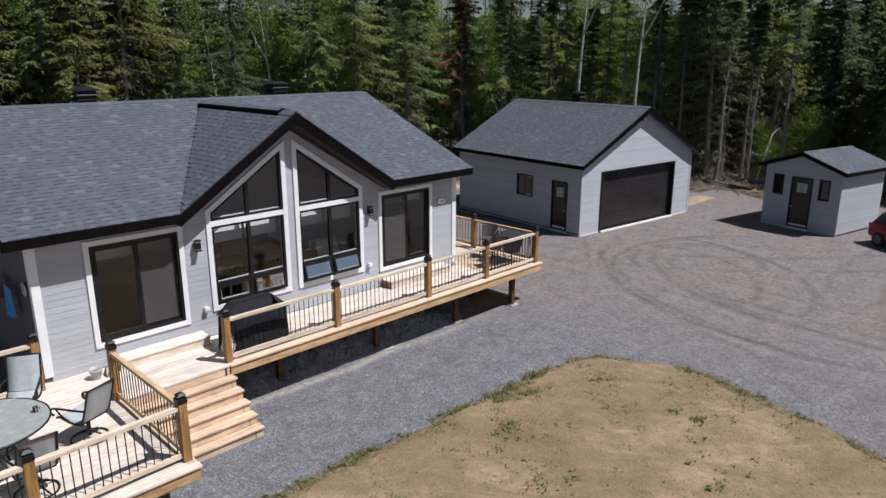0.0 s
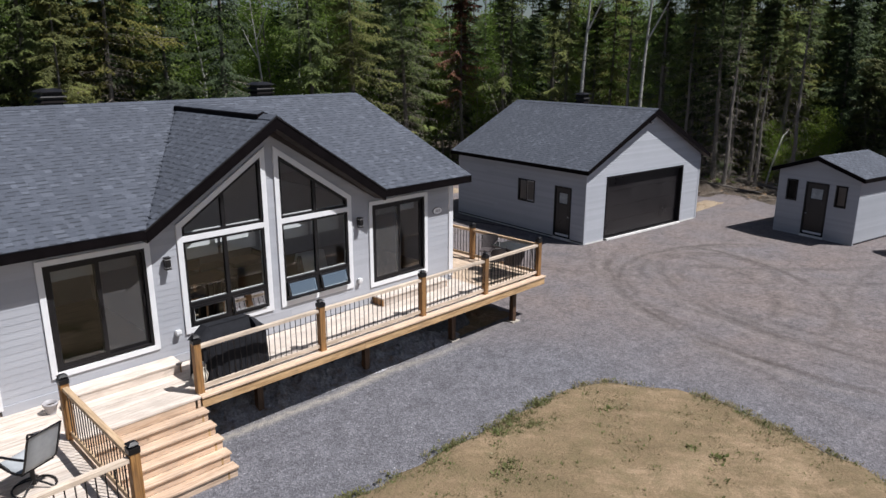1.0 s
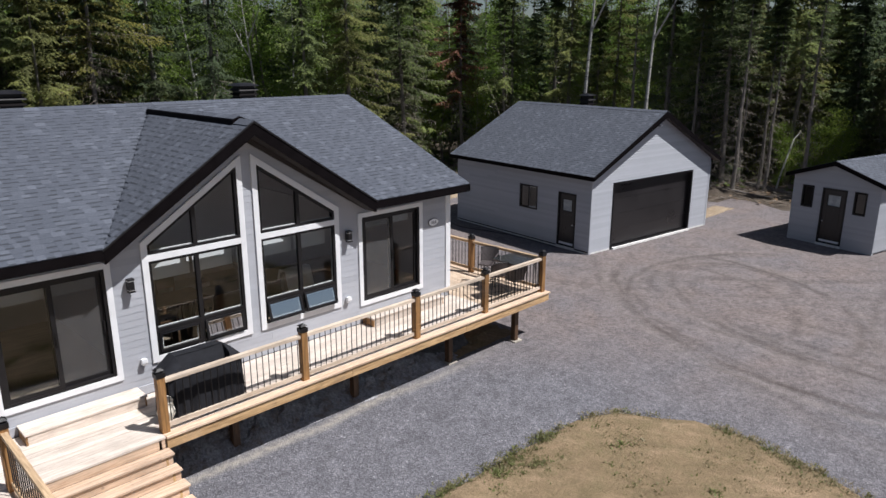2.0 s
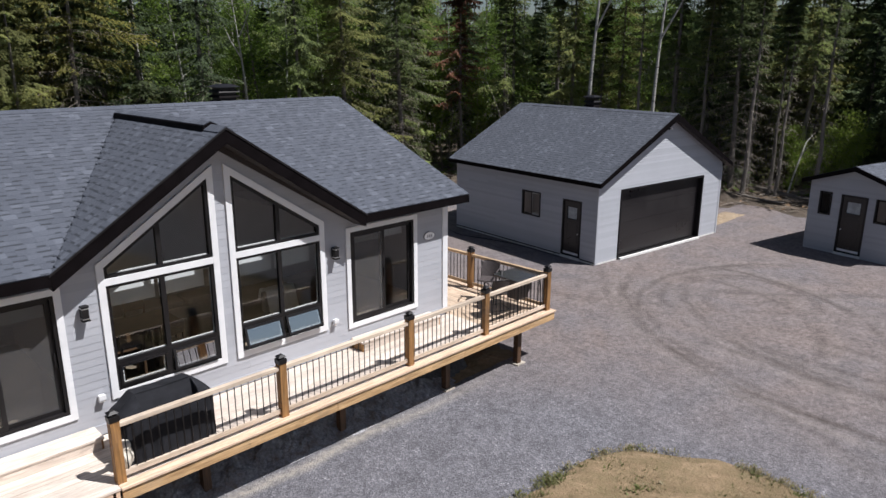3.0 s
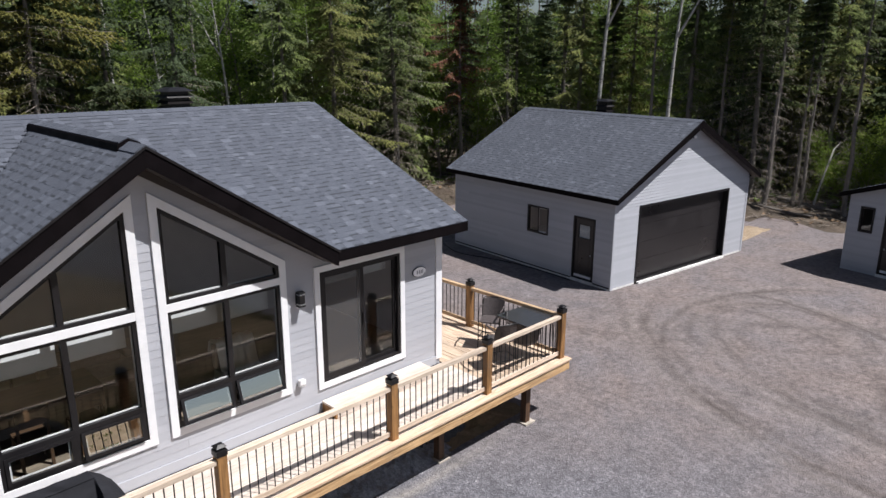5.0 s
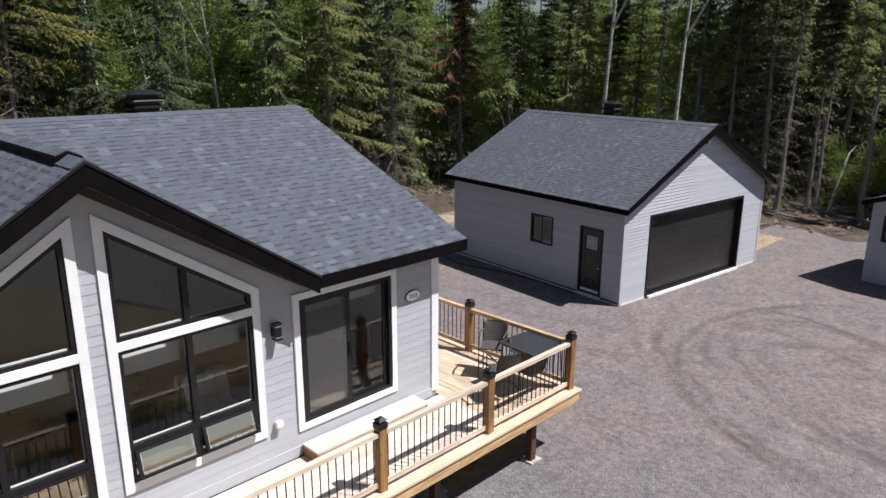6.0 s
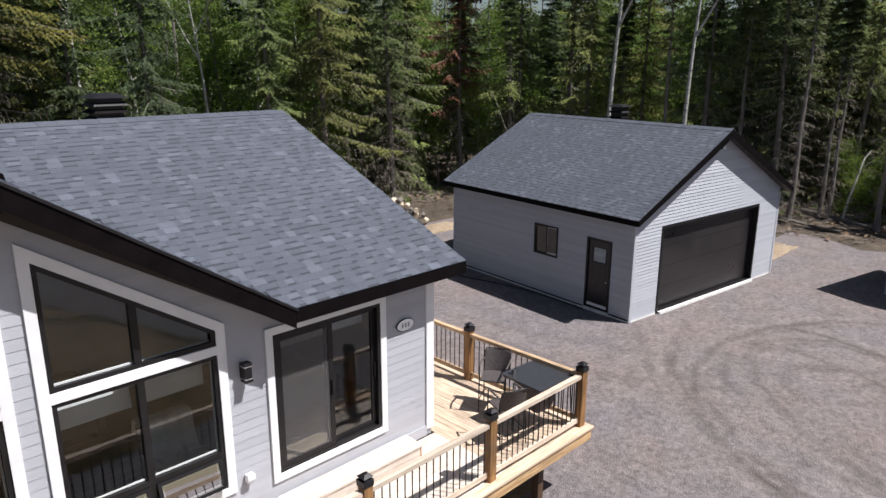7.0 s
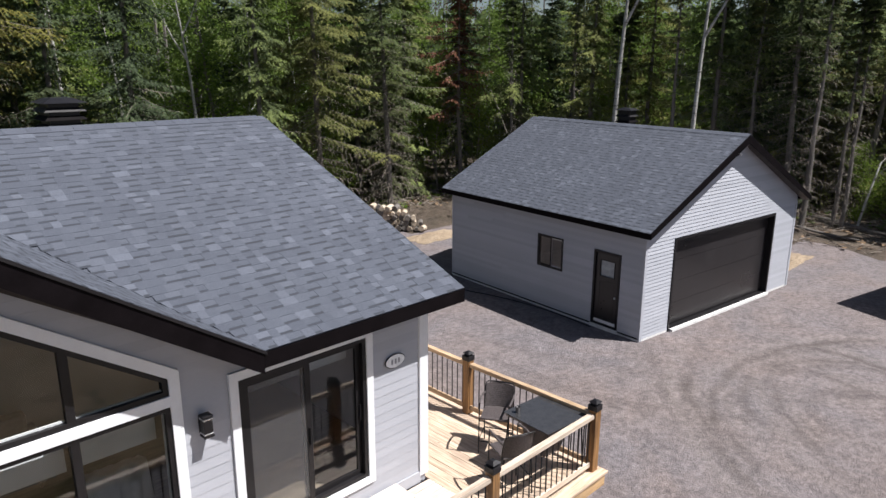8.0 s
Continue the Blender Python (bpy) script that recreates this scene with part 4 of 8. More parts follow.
# rooms behind the glass
tagged(part("room_floor", block(HX0 + 0.21, HX1 - 0.21, HY0 + 0.21, HY1 - 0.21, FLOOR_Z - 0.1, FLOOR_Z), ROOM_FLOOR), "brown oak plank floor indoors", "floor", "", "structure")
tagged(part("wall_back", block(HX0 + 0.21, HX1 - 0.21, 19.3, 19.42, FLOOR_Z, 5.95), ROOM), "grey painted inner wall", "wall", "", "structure")
tagged(part("wall_partition", block(8.28, 8.38, HY0 + 0.21, 19.3, FLOOR_Z, 4.0), ROOM), "grey painted partition", "wall", "", "structure")
bm = bmesh.new()
box(bm, HX0 + 0.21, 8.28, HY0 + 0.21, 19.3, 4.0, 4.04)
box(bm, 13.3, HX1 - 0.21, HY0 + 0.21, 19.3, 4.0, 4.04)
tagged(part("ceiling", bm, ROOM), "plain painted ceiling", "ceiling", "", "structure")


# ---- garage ----
GAR = wall_frame(26.12, 16.82, -6.5)         # u along the front, out towards the yard
GW, GD, GE, GR = 8.0, 7.81, 2.88, 5.26       # width, depth, wall height, ridge height
garage = holder("garage", tuple((GAR @ Vector((GW / 2, -GD / 2, 0)))), "detached grey garage with black overhead door", "garage", rz=-6.5)
G_OV, G_FR, G_BK, G_EAVE = 0.29, 0.3, 0.27, 3.06
G_SL = (GR - G_EAVE) / (GW / 2 + G_OV)
GD_HOLE = (1.27, 6.635, 0.10, 2.63)


def garage_front():
    bm = bmesh.new()
    u0, u1, z0, z1 = GD_HOLE

    def top(u):
        return GR - 0.14 - G_SL * abs(u - GW / 2)

    prism(bm, [(0, 0), (u0, 0), (u0, top(u0)), (0, top(0))], -0.15, -0.002)
    prism(bm, [(u1, 0), (GW, 0), (GW, top(GW)), (u1, top(u1))], -0.15, -0.002)
    prism(bm, [(u0, z1), (u1, z1), (u1, top(u1)), (GW / 2, top(GW / 2)), (u0, top(u0))], -0.15, -0.002)
    wall = part("wall", bm, GARAGE_SIDING, garage, "grey vinyl lap siding", m=GAR)
    rk = GR - 0.12
    siding(wall, GAR, 0.06, rk - 0.03, lambda z: max(0, GW / 2 - (rk - z) / G_SL), lambda z: min(GW, GW / 2 + (rk - z) / G_SL), [(0.0, z1 + 0.01, flat(u0 - 0.02), flat(u1 + 0.02))], 0.1, 7, 9, 0.016, GARAGE_SIDING, 0.012)
    bm = bmesh.new()
    ring(bm, rect(u0 - 0.02, u1 + 0.02, 0.0, z1 + 0.02), 0.075, -0.22, 0.035)
    part("door_frame", bm, BLACK, garage, "black metal jamb", m=GAR)
    door = tagged(new("overhead_door"), "wide black sectional overhead door")
    door.parent = garage
    door.matrix_parent_inverse = garage.matrix_basis.inverted()
    for k in range(4):
        h = (z1 - 0.05 - 0.1) / 4
        bm = bmesh.new()
        prism(bm, rect(u0 + 0.05, u1 - 0.05, 0.1 + k * h + 0.003, 0.1 + (k + 1) * h - 0.003), -0.20, -0.155)
        part("door_section", bm, DOOR_BLACK, door, m=GAR, world=False)
    bm = bmesh.new()
    prism(bm, rect(u0 + 0.06, u1 - 0.06, 0.0, 0.07), -0.2, 0.13)
    part("threshold", bm, CONCRETE, garage, "pale concrete threshold strip", m=GAR)


DOOR_BLACK = plain_material("satin_black_door", (0.018, 0.016, 0.017), 0.35, 0.15, 1.0)
garage_front()
GSIDE = GAR @ Matrix(((0, -1, 0, 0), (-1, 0, 0, 0), (0, 0, 1, 0), (0, 0, 0, 1)))   # u back along the side, out to the house


def entry_door(m, u0, u1, z1, parent, pane_z, label="black panel entry door with a square light"):
    d = tagged(new("entry_door"), label)
    d.parent = parent
    d.matrix_parent_inverse = parent.matrix_basis.inverted()
    bm = bmesh.new()
    ring(bm, rect(u0, u1, 0.1, z1), 0.065, -0.08, 0.03)
    part("frame", bm, BLACK, d, m=m, world=False)
    a, b = u0 + 0.06, u1 - 0.06
    c = (a + b) / 2
    w = (b - a) * 0.3
    bm = bmesh.new()
    za, zb = pane_z
    prism(bm, rect(a, c - w, 0.12, z1 - 0.06), -0.06, -0.015)
    prism(bm, rect(c + w, b, 0.12, z1 - 0.06), -0.06, -0.015)
    prism(bm, rect(c - w, c + w, 0.12, za), -0.06, -0.015)
    prism(bm, rect(c - w, c + w, zb, z1 - 0.06), -0.06, -0.015)
    ring(bm, rect(c - w * 1.1, c + w * 1.1, 0.3, za - 0.14), 0.03, -0.015, -0.006)
    leaf = part("door_leaf", bm, DOOR_BLACK, d, m=m, world=False)
    bm = bmesh.new()
    prism(bm, rect(c - w, c + w, za, zb), -0.05, -0.044)
    part("pane", bm, FROSTED, leaf, "frosted square pane", m=m)
    bm = bmesh.new()
    ring(bm, rect(c - w - 0.015, c + w + 0.015, za - 0.015, zb + 0.015), 0.02, -0.015, -0.004)
    part("bead", bm, BLACK, leaf, m=m)
    bm = bmesh.new()
    prism(bm, rect(a + 0.03, b - 0.03, 0.13, 0.25), -0.015, -0.005)
    part("kick_plate", bm, WHITE, leaf, "white kick plate", m=m)
    bm = bmesh.new()
    bmesh.ops.create_uvsphere(bm, u_segments=10, v_segments=6, radius=0.03)
    bmesh.ops.translate(bm, verts=bm.verts, vec=(a + 0.07, 0.03, 1.0))
    part("knob", bm, STEEL, leaf, "steel knob", m=m, smooth=True)
    bm = bmesh.new()
    prism(bm, rect(u0 - 0.01, u1 + 0.01, 0.0, 0.1), -0.08, 0.05)
    part("doorstep", bm, CONCRETE, d, "pale concrete doorstep", m=m, world=False)
    return d


STEEL = plain_material("brushed_steel", (0.55, 0.55, 0.56), 0.3, 0.08, 8, 0.9)
FROSTED = plain_material("frosted_glass", (0.30, 0.33, 0.35), 0.18, 0.25, 6)


def garage_window(m, u0, u1, z0, z1, parent, sides=2):
    w = tagged(new("window"), "small black-framed sliding window")
    w.parent = parent
    w.matrix_parent_inverse = parent.matrix_basis.inverted()
    bm = bmesh.new()
    ring(bm, rect(u0, u1, z0, z1), 0.055, -0.08, 0.03)
    part("frame", bm, BLACK, w, m=m, world=False)
    um = (u0 + u1) / 2
    for k in range(sides):
        a, b = (u0 + 0.05, u1 - 0.05) if sides == 1 else ((u0 + 0.05, um + 0.02), (um - 0.02, u1 - 0.05))[k]
        bm = bmesh.new()
        gl = ring(bm, rect(a, b, z0 + 0.05, z1 - 0.05), 0.042 if sides == 2 and k == 0 else 0.03, -0.05 + 0.03 * k, -0.03 + 0.03 * k)
        s = part("sash", bm, WHITE if sides == 2 and k == 0 else BLACK, w, m=m, world=False)
        bm = bmesh.new()
        bm.faces.new([bm.verts.new((u, -0.04 + 0.03 * k, z)) for u, z in gl])
        part("pane", bm, GLASS, s, m=m, facing=m.to_3x3() @ Vector((0, 1, 0))).visible_shadow = False
    return w


def garage_sides():
    d0, d1, dz = 0.723, 1.634, 2.23
    w0, w1, wz0, wz1 = 2.775, 3.78, 1.297, 2.275
    bm = bmesh.new()
    for a, b, z0, z1 in ((0, d0 + 0.03, 0, GE), (d0 + 0.03, d1 - 0.03, dz - 0.03, GE), (d1 - 0.03, w0 + 0.03, 0, GE), (w0 + 0.03, w1 - 0.03, 0, wz0 + 0.03), (w0 + 0.03, w1 - 0.03, wz1 - 0.03, GE), (w1 - 0.03, GD, 0, GE)):
        prism(bm, rect(a, b, z0, z1), -0.15, -0.002)
    wall = part("wall", bm, GARAGE_SIDING, garage, "grey vinyl lap siding", m=GSIDE)
    siding(wall, GSIDE, 0.06, GE + 0.02, flat(0), flat(GD), [(0, dz, flat(d0), flat(d1)), (wz0, wz1, flat(w0), flat(w1))], 0.1, 9, 9, 0.02, GARAGE_SIDING, 0.014)
    entry_door(GSIDE, d0, d1, dz, garage, (1.52, 1.97))
    garage_window(GSIDE, w0, w1, wz0, wz1, garage)
    bm = bmesh.new()
    box(bm, GW - 0.15, GW, -GD, -0.16, 0, GE)
    part("wall", bm, GARAGE_SIDING, garage, m=GAR)
    bm = bmesh.new()
    prism(bm, [(0.16, 0), (GW - 0.16, 0), (GW - 0.16, GE), (GW / 2, GR - 0.2), (0.16, GE)], -GD, -GD + 0.15)
    part("wall", bm, GARAGE_SIDING, garage, m=GAR)
    for u, o in ((0, 0), (GW, 0), (0, -GD)):
        bm = bmesh.new()
        su = 1 if u == 0 else -1
        prism(bm, rect(min(u - 0.026 * su, u + 0.07 * su), max(u - 0.026 * su, u + 0.07 * su), 0.02, GE), o - 0.02, o + 0.026)
        part("corner_trim", bm, GARAGE_SIDING, garage, m=GAR)
    bm = bmesh.new()
    box(bm, -0.02, GW + 0.02, -GD, 0.015, -0.05, 0.058)
    part("slab", bm, CONCRETE, garage, "pale concrete slab edge", m=GAR)
    bm = bmesh.new()
    prism(bm, rect(0.03, 0.69, 0.059, 0.10), 0.021, 0.03)
    prism(bm, rect(1.67, GD - 0.02, 0.059, 0.10), 0.021, 0.03)
    part("base_flashing", bm, BLACK, garage, "black metal base flashing", m=GSIDE)


garage_sides()
roof_vent(*(GAR @ Vector((4.8, -4.5, 4.76))), 0.58, 0.95)


def simple_gable_roof(owner, m, width, depth, ridge, eave, ov, fr, bk, near, seed, deep=0.165):
    """Two shingled slopes with black fascias over a box of that width and depth; wall coordinates, ridge running back."""
    h = width / 2
    a, b = fr, -depth - bk
    up = Vector((h + ov, 0, ridge - eave))
    run = up.length
    roof_ = None
    for s in (-1, 1):
        bm = roof_slab([(h, a, ridge), (h, b, ridge), (h + s * (h + ov), b, eave), (h + s * (h + ov), a, eave)], 0.1)
        ob = part("roof" if s < 0 else "roof_slope", bm, SHINGLES, owner if s < 0 else roof_, "charcoal asphalt shingle roof" if s < 0 else "", m=m)
        roof_ = roof_ or ob
        o = m @ Vector((h + s * (h + ov), b if s < 0 else a, eave))
        al = (m.to_3x3() @ Vector((0, 1 if s < 0 else -1, 0))).normalized()
        upw = (m.to_3x3() @ Vector((-s * (h + ov), 0, ridge - eave))).normalized()
        n_ = near if s < 0 else None
        shingle_roof(roof_, o, al, upw, run, flat(0), flat(a - b), n_, seed + s)
        bm = bmesh.new()
        hexa(bm, [(h, a, ridge - deep), (h + s * (h + ov), a, eave - 0.155), (h + s * (h + ov), a + 0.025, eave - 0.155), (h, a + 0.025, ridge - deep), (h, a, ridge + 0.005), (h + s * (h + ov), a, eave + 0.005), (h + s * (h + ov), a + 0.025, eave + 0.005), (h, a + 0.025, ridge + 0.005)])
        part("rake_fascia", bm, FASCIA, owner, m=m)
        bm = bmesh.new()
        hexa(bm, [(h, b - 0.025, ridge - 0.165), (h + s * (h + ov), b - 0.025, eave - 0.155), (h + s * (h + ov), b, eave - 0.155), (h, b, ridge - 0.165), (h, b - 0.025, ridge + 0.005), (h + s * (h + ov), b - 0.025, eave + 0.005), (h + s * (h + ov), b, eave + 0.005), (h, b, ridge + 0.005)])
        part("rake_fascia", bm, FASCIA, owner, m=m)
        e = h + s * (h + ov)
        bm = bmesh.new()
        box(bm, min(e, e + 0.025 * s), max(e, e + 0.025 * s), b, a, eave - 0.155, eave - 0.005)
        part("fascia", bm, FASCIA, owner, m=m)
        bm = bmesh.new()
        hexa(bm, [(h, 0.001, ridge - 0.165), (e, 0.001, eave - 0.15), (e, a - 0.002, eave - 0.15), (h, a - 0.002, ridge - 0.165), (h, 0.001, ridge - 0.11), (e, 0.001, eave - 0.11), (e, a - 0.002, eave - 0.11), (h, a - 0.002, ridge - 0.11)])
        part("soffit", bm, SOFFIT, owner, m=m)
        bm = bmesh.new()
        box(bm, min(h + s * h, e), max(h + s * h, e), b + 0.01, -0.001, eave - 0.15, eave - 0.135)
        part("soffit", bm, SOFFIT, owner, m=m)
    ridge_caps(roof_, m @ Matrix.Translation((h, a, ridge)) @ Matrix.Rotation(radians(-90), 4, "Z"), int((a - b) / 0.28), 0.28, 0.15, 0.15 * (ridge - eave) / (h + ov))
    return roof_


# ---- shed ----
SHED = wall_frame(34.36, 12.43, -101.7)          # u along the door front towards the yard
SW, SD, SE, SR = 3.41, 3.5, 2.72, 3.43
S_EAVE = 2.76
shed = holder("garden_shed", tuple(SHED @ Vector((SW / 2, -SD / 2, 0))), "small grey shed with black door and two narrow windows", "shed", rz=-11.7)


def shed_walls():
    d0, d1, dz = 1.235, 2.20, 2.33
    w0, w1, w2, w3, wb, wt = 0.406, 0.882, 2.478, 2.949, 1.445, 2.343
    holes = [(0, dz, flat(d0), flat(d1)), (wb, wt, flat(w0), flat(w1)), (wb, wt, flat(w2), flat(w3))]
    sl = (SR - S_EAVE) / (SW / 2 + 0.24)

    def top(u):
        return SR - 0.1 - sl * abs(u - SW / 2)

    t = 0.03
    bm = bmesh.new()
    for a, b, z0, full in ((0, w0 + t, 0, 1), (w0 + t, w1 - t, 0, 0), (w0 + t, w1 - t, wt - t, 1), (w1 - t, d0 + t, 0, 1), (d0 + t, d1 - t, dz - t, 1), (d1 - t, w2 + t, 0, 1), (w2 + t, w3 - t, 0, 0), (w2 + t, w3 - t, wt - t, 1), (w3 - t, SW, 0, 1)):
        if full:
            pts = [(a, z0), (b, z0), (b, top(b))] + ([(SW / 2, top(SW / 2))] if a < SW / 2 < b else []) + [(a, top(a))]
        else:
            pts = rect(a, b, z0, wb + t)
        prism(bm, pts, -0.1, -0.002)
    wall = part("wall", bm, SHED_SIDING, shed, m=SHED)
    rk = SR - 0.1
    siding(wall, SHED, 0.06, rk - 0.03, lambda z: max(0, SW / 2 - (rk - z) / sl), lambda z: min(SW, SW / 2 + (rk - z) / sl), holes, 0.1, 11, 9, 0.012, SHED_SIDING, 0.008)
    entry_door(SHED, d0, d1, dz, shed, (1.64, 2.08))
    garage_window(SHED, w0, w1, wb, wt, shed, 1)
    garage_window(SHED, w2, w3, wb, wt, shed, 1)
    right = SHED @ Matrix(((0, 1, 0, SW), (-1, 0, 0, 0), (0, 0, 1, 0), (0, 0, 0, 1)))
    bm = bmesh.new()
    prism(bm, rect(0, SD, 0.06, SE), -0.1, -0.002)
    w2 = part("wall", bm, SHED_SIDING, shed, m=right)
    siding(w2, right, 0.1, SE + 0.02, flat(0.0), flat(SD), [], 0.1, 13, 9, 0.014, SHED_SIDING, 0.012)
    bm = bmesh.new()
    box(bm, 0, 0.1, -SD, -0.102, 0, SE)
    part("wall", bm, SHED_SIDING, shed, m=SHED)
    bm = bmesh.new()
    prism(bm, [(0.102, 0), (SW - 0.102, 0), (SW - 0.102, SE), (SW / 2, SR - 0.15), (0.102, SE)], -SD, -SD + 0.1)
    part("wall", bm, SHED_SIDING, shed, m=SHED)
    bm = bmesh.new()
    box(bm, 0.05, SW - 0.04, -SD + 0.05, -0.05, -0.05, 0.06)
    part("skid", bm, BLACK, shed, m=SHED)


shed_walls()
simple_gable_roof(shed, SHED, SW, SD, SR, S_EAVE, 0.24, 0.25, 0.25, None, 40)
simple_gable_roof(garage, GAR, GW, GD, GR, G_EAVE, G_OV, G_FR, G_BK, lambda a, b: a > 2.6 and b < 1.9, 50, 0.235)

# shingles of the house, last of its pieces
k_v = GHALF / MAIN_LEN
shingle_roof(roof, (RX0, EAVE_Y, EAVE_Z), (1, 0, 0), main_up, MAIN_LEN, flat(0), lambda b: min(VL - RX0 + b * k_v / valley_end, GX - RX0), None, 60)
shingle_roof(roof, (VR, EAVE_Y, EAVE_Z), (1, 0, 0), main_up, MAIN_LEN, lambda b: max(-b * k_v / valley_end, -GHALF), flat(RX1 - VR), lambda a, b: a > 0.3 and b < 2.2, 61)
shingle_roof(roof, (RX1, 2 * RIDGE_Y - EAVE_Y, EAVE_Z), (-1, 0, 0), (0, -main_up.y, main_up.z), MAIN_LEN, flat(0), flat(RX1 - RX0), None, 62)
g_up = Vector((GHALF, 0, GZ - EAVE_Z))
G_LEN = g_up.length
g_up.normalize()
g_deep = vy - EAVE_Y
shingle_roof(roof, (VL, EAVE_Y, EAVE_Z), (0, -1, 0), g_up, G_LEN, lambda b: -b / G_LEN * g_deep, flat(EAVE_Y - GABLE_Y + 0.03), None, 63)
shingle_roof(roof, (VR, EAVE_Y, EAVE_Z), (0, 1, 0), (-g_up.x, 0, g_up.z), G_LEN, flat(GABLE_Y - EAVE_Y - 0.03), lambda b: b / G_LEN * g_deep, None, 64)



# ---- forest ----
def mesh_from(name, verts, faces, material):
    me = bpy.data.meshes.new(name)
    me.from_pydata([tuple(v) for v in verts], [], faces)
    me.materials.append(material)
    return me


def tube(verts, faces, pts, radii, sides=6):
    k0 = len(verts)
    for i, (p, r) in enumerate(zip(pts, radii)):
        d = (pts[min(i + 1, len(pts) - 1)] - pts[max(i - 1, 0)]).normalized()
        a = d.orthogonal().normalized()
        b = d.cross(a)
        for s in range(sides):
            t = 2 * math.pi * s / sides
            verts.append(p + (a * math.cos(t) + b * math.sin(t)) * r)
    for i in range(len(pts) - 1):
        for s in range(sides):
            q, w = k0 + i * sides, (s + 1) % sides
            faces.append((q + s, q + w, q + sides + w, q + sides + s))


def spray(v, f, q, d, side, L, rnd, fine):
    """A drooping branchlet: a narrow feather of needle shoots along its own bent axis."""
    n = max(2, int(L / (0.17 if fine else 0.3)))
    axis = [q + d * (L * i / n) + Vector((0, 0, -0.30 * L * (i / n) ** 2)) for i in range(n + 1)]
    w0 = 0.045 if fine else 0.085
    for i in range(n):
        c = len(v)
        p, e = axis[i], axis[i + 1]
        taper = 1 - 0.6 * i / n
        v += [p - side * w0 * taper, p + side * w0 * taper, e]
        f.append((c, c + 1, c + 2))
        reach = (0.25 if fine else 0.42) * taper * rnd.uniform(0.7, 1.25)
        for sg in (-1, 1):
            tip = p + (d * 0.75 + side * sg * 0.8).normalized() * reach + Vector((0, 0, -reach * rnd.uniform(0.0, 0.55)))
            c = len(v)
            v += [p, p + d * (0.085 if fine else 0.17), tip]
            f.append((c, c + 1, c + 2))


def bough(v, f, spine, tw, rnd, fine, droop):
    """One live bough: branchlets on both sides of its spine, longest in the middle."""
    n = len(spine) - 1
    for i in range(n):
        s = (i + 0.5) / n
        d0 = (spine[i + 1] - spine[i]).normalized()
        side = d0.cross(Vector((0, 0, 1)))
        if side.length < 0.05:
            continue
        side.normalize()
        wide = tw * (0.45 + 1.1 * s) * (1 - s) ** 0.5 * 1.3 + 0.07
        for sg in (-1, 1):
            if rnd.random() < 0.12:
                continue
            d = (d0 * rnd.uniform(0.5, 1.0) + side * sg * rnd.uniform(0.55, 1.0) + Vector((0, 0, -droop * rnd.uniform(0.0, 0.8)))).normalized()
            spray(v, f, spine[i], d, d.cross(Vector((0, 0, 1))).normalized(), wide * rnd.uniform(0.55, 1.2), rnd, fine)
    spray(v, f, spine[-2], (spine[-1] - spine[-2]).normalized(), (spine[-1] - spine[-2]).cross(Vector((0, 0, 1))).normalized(), 0.3, rnd, fine)


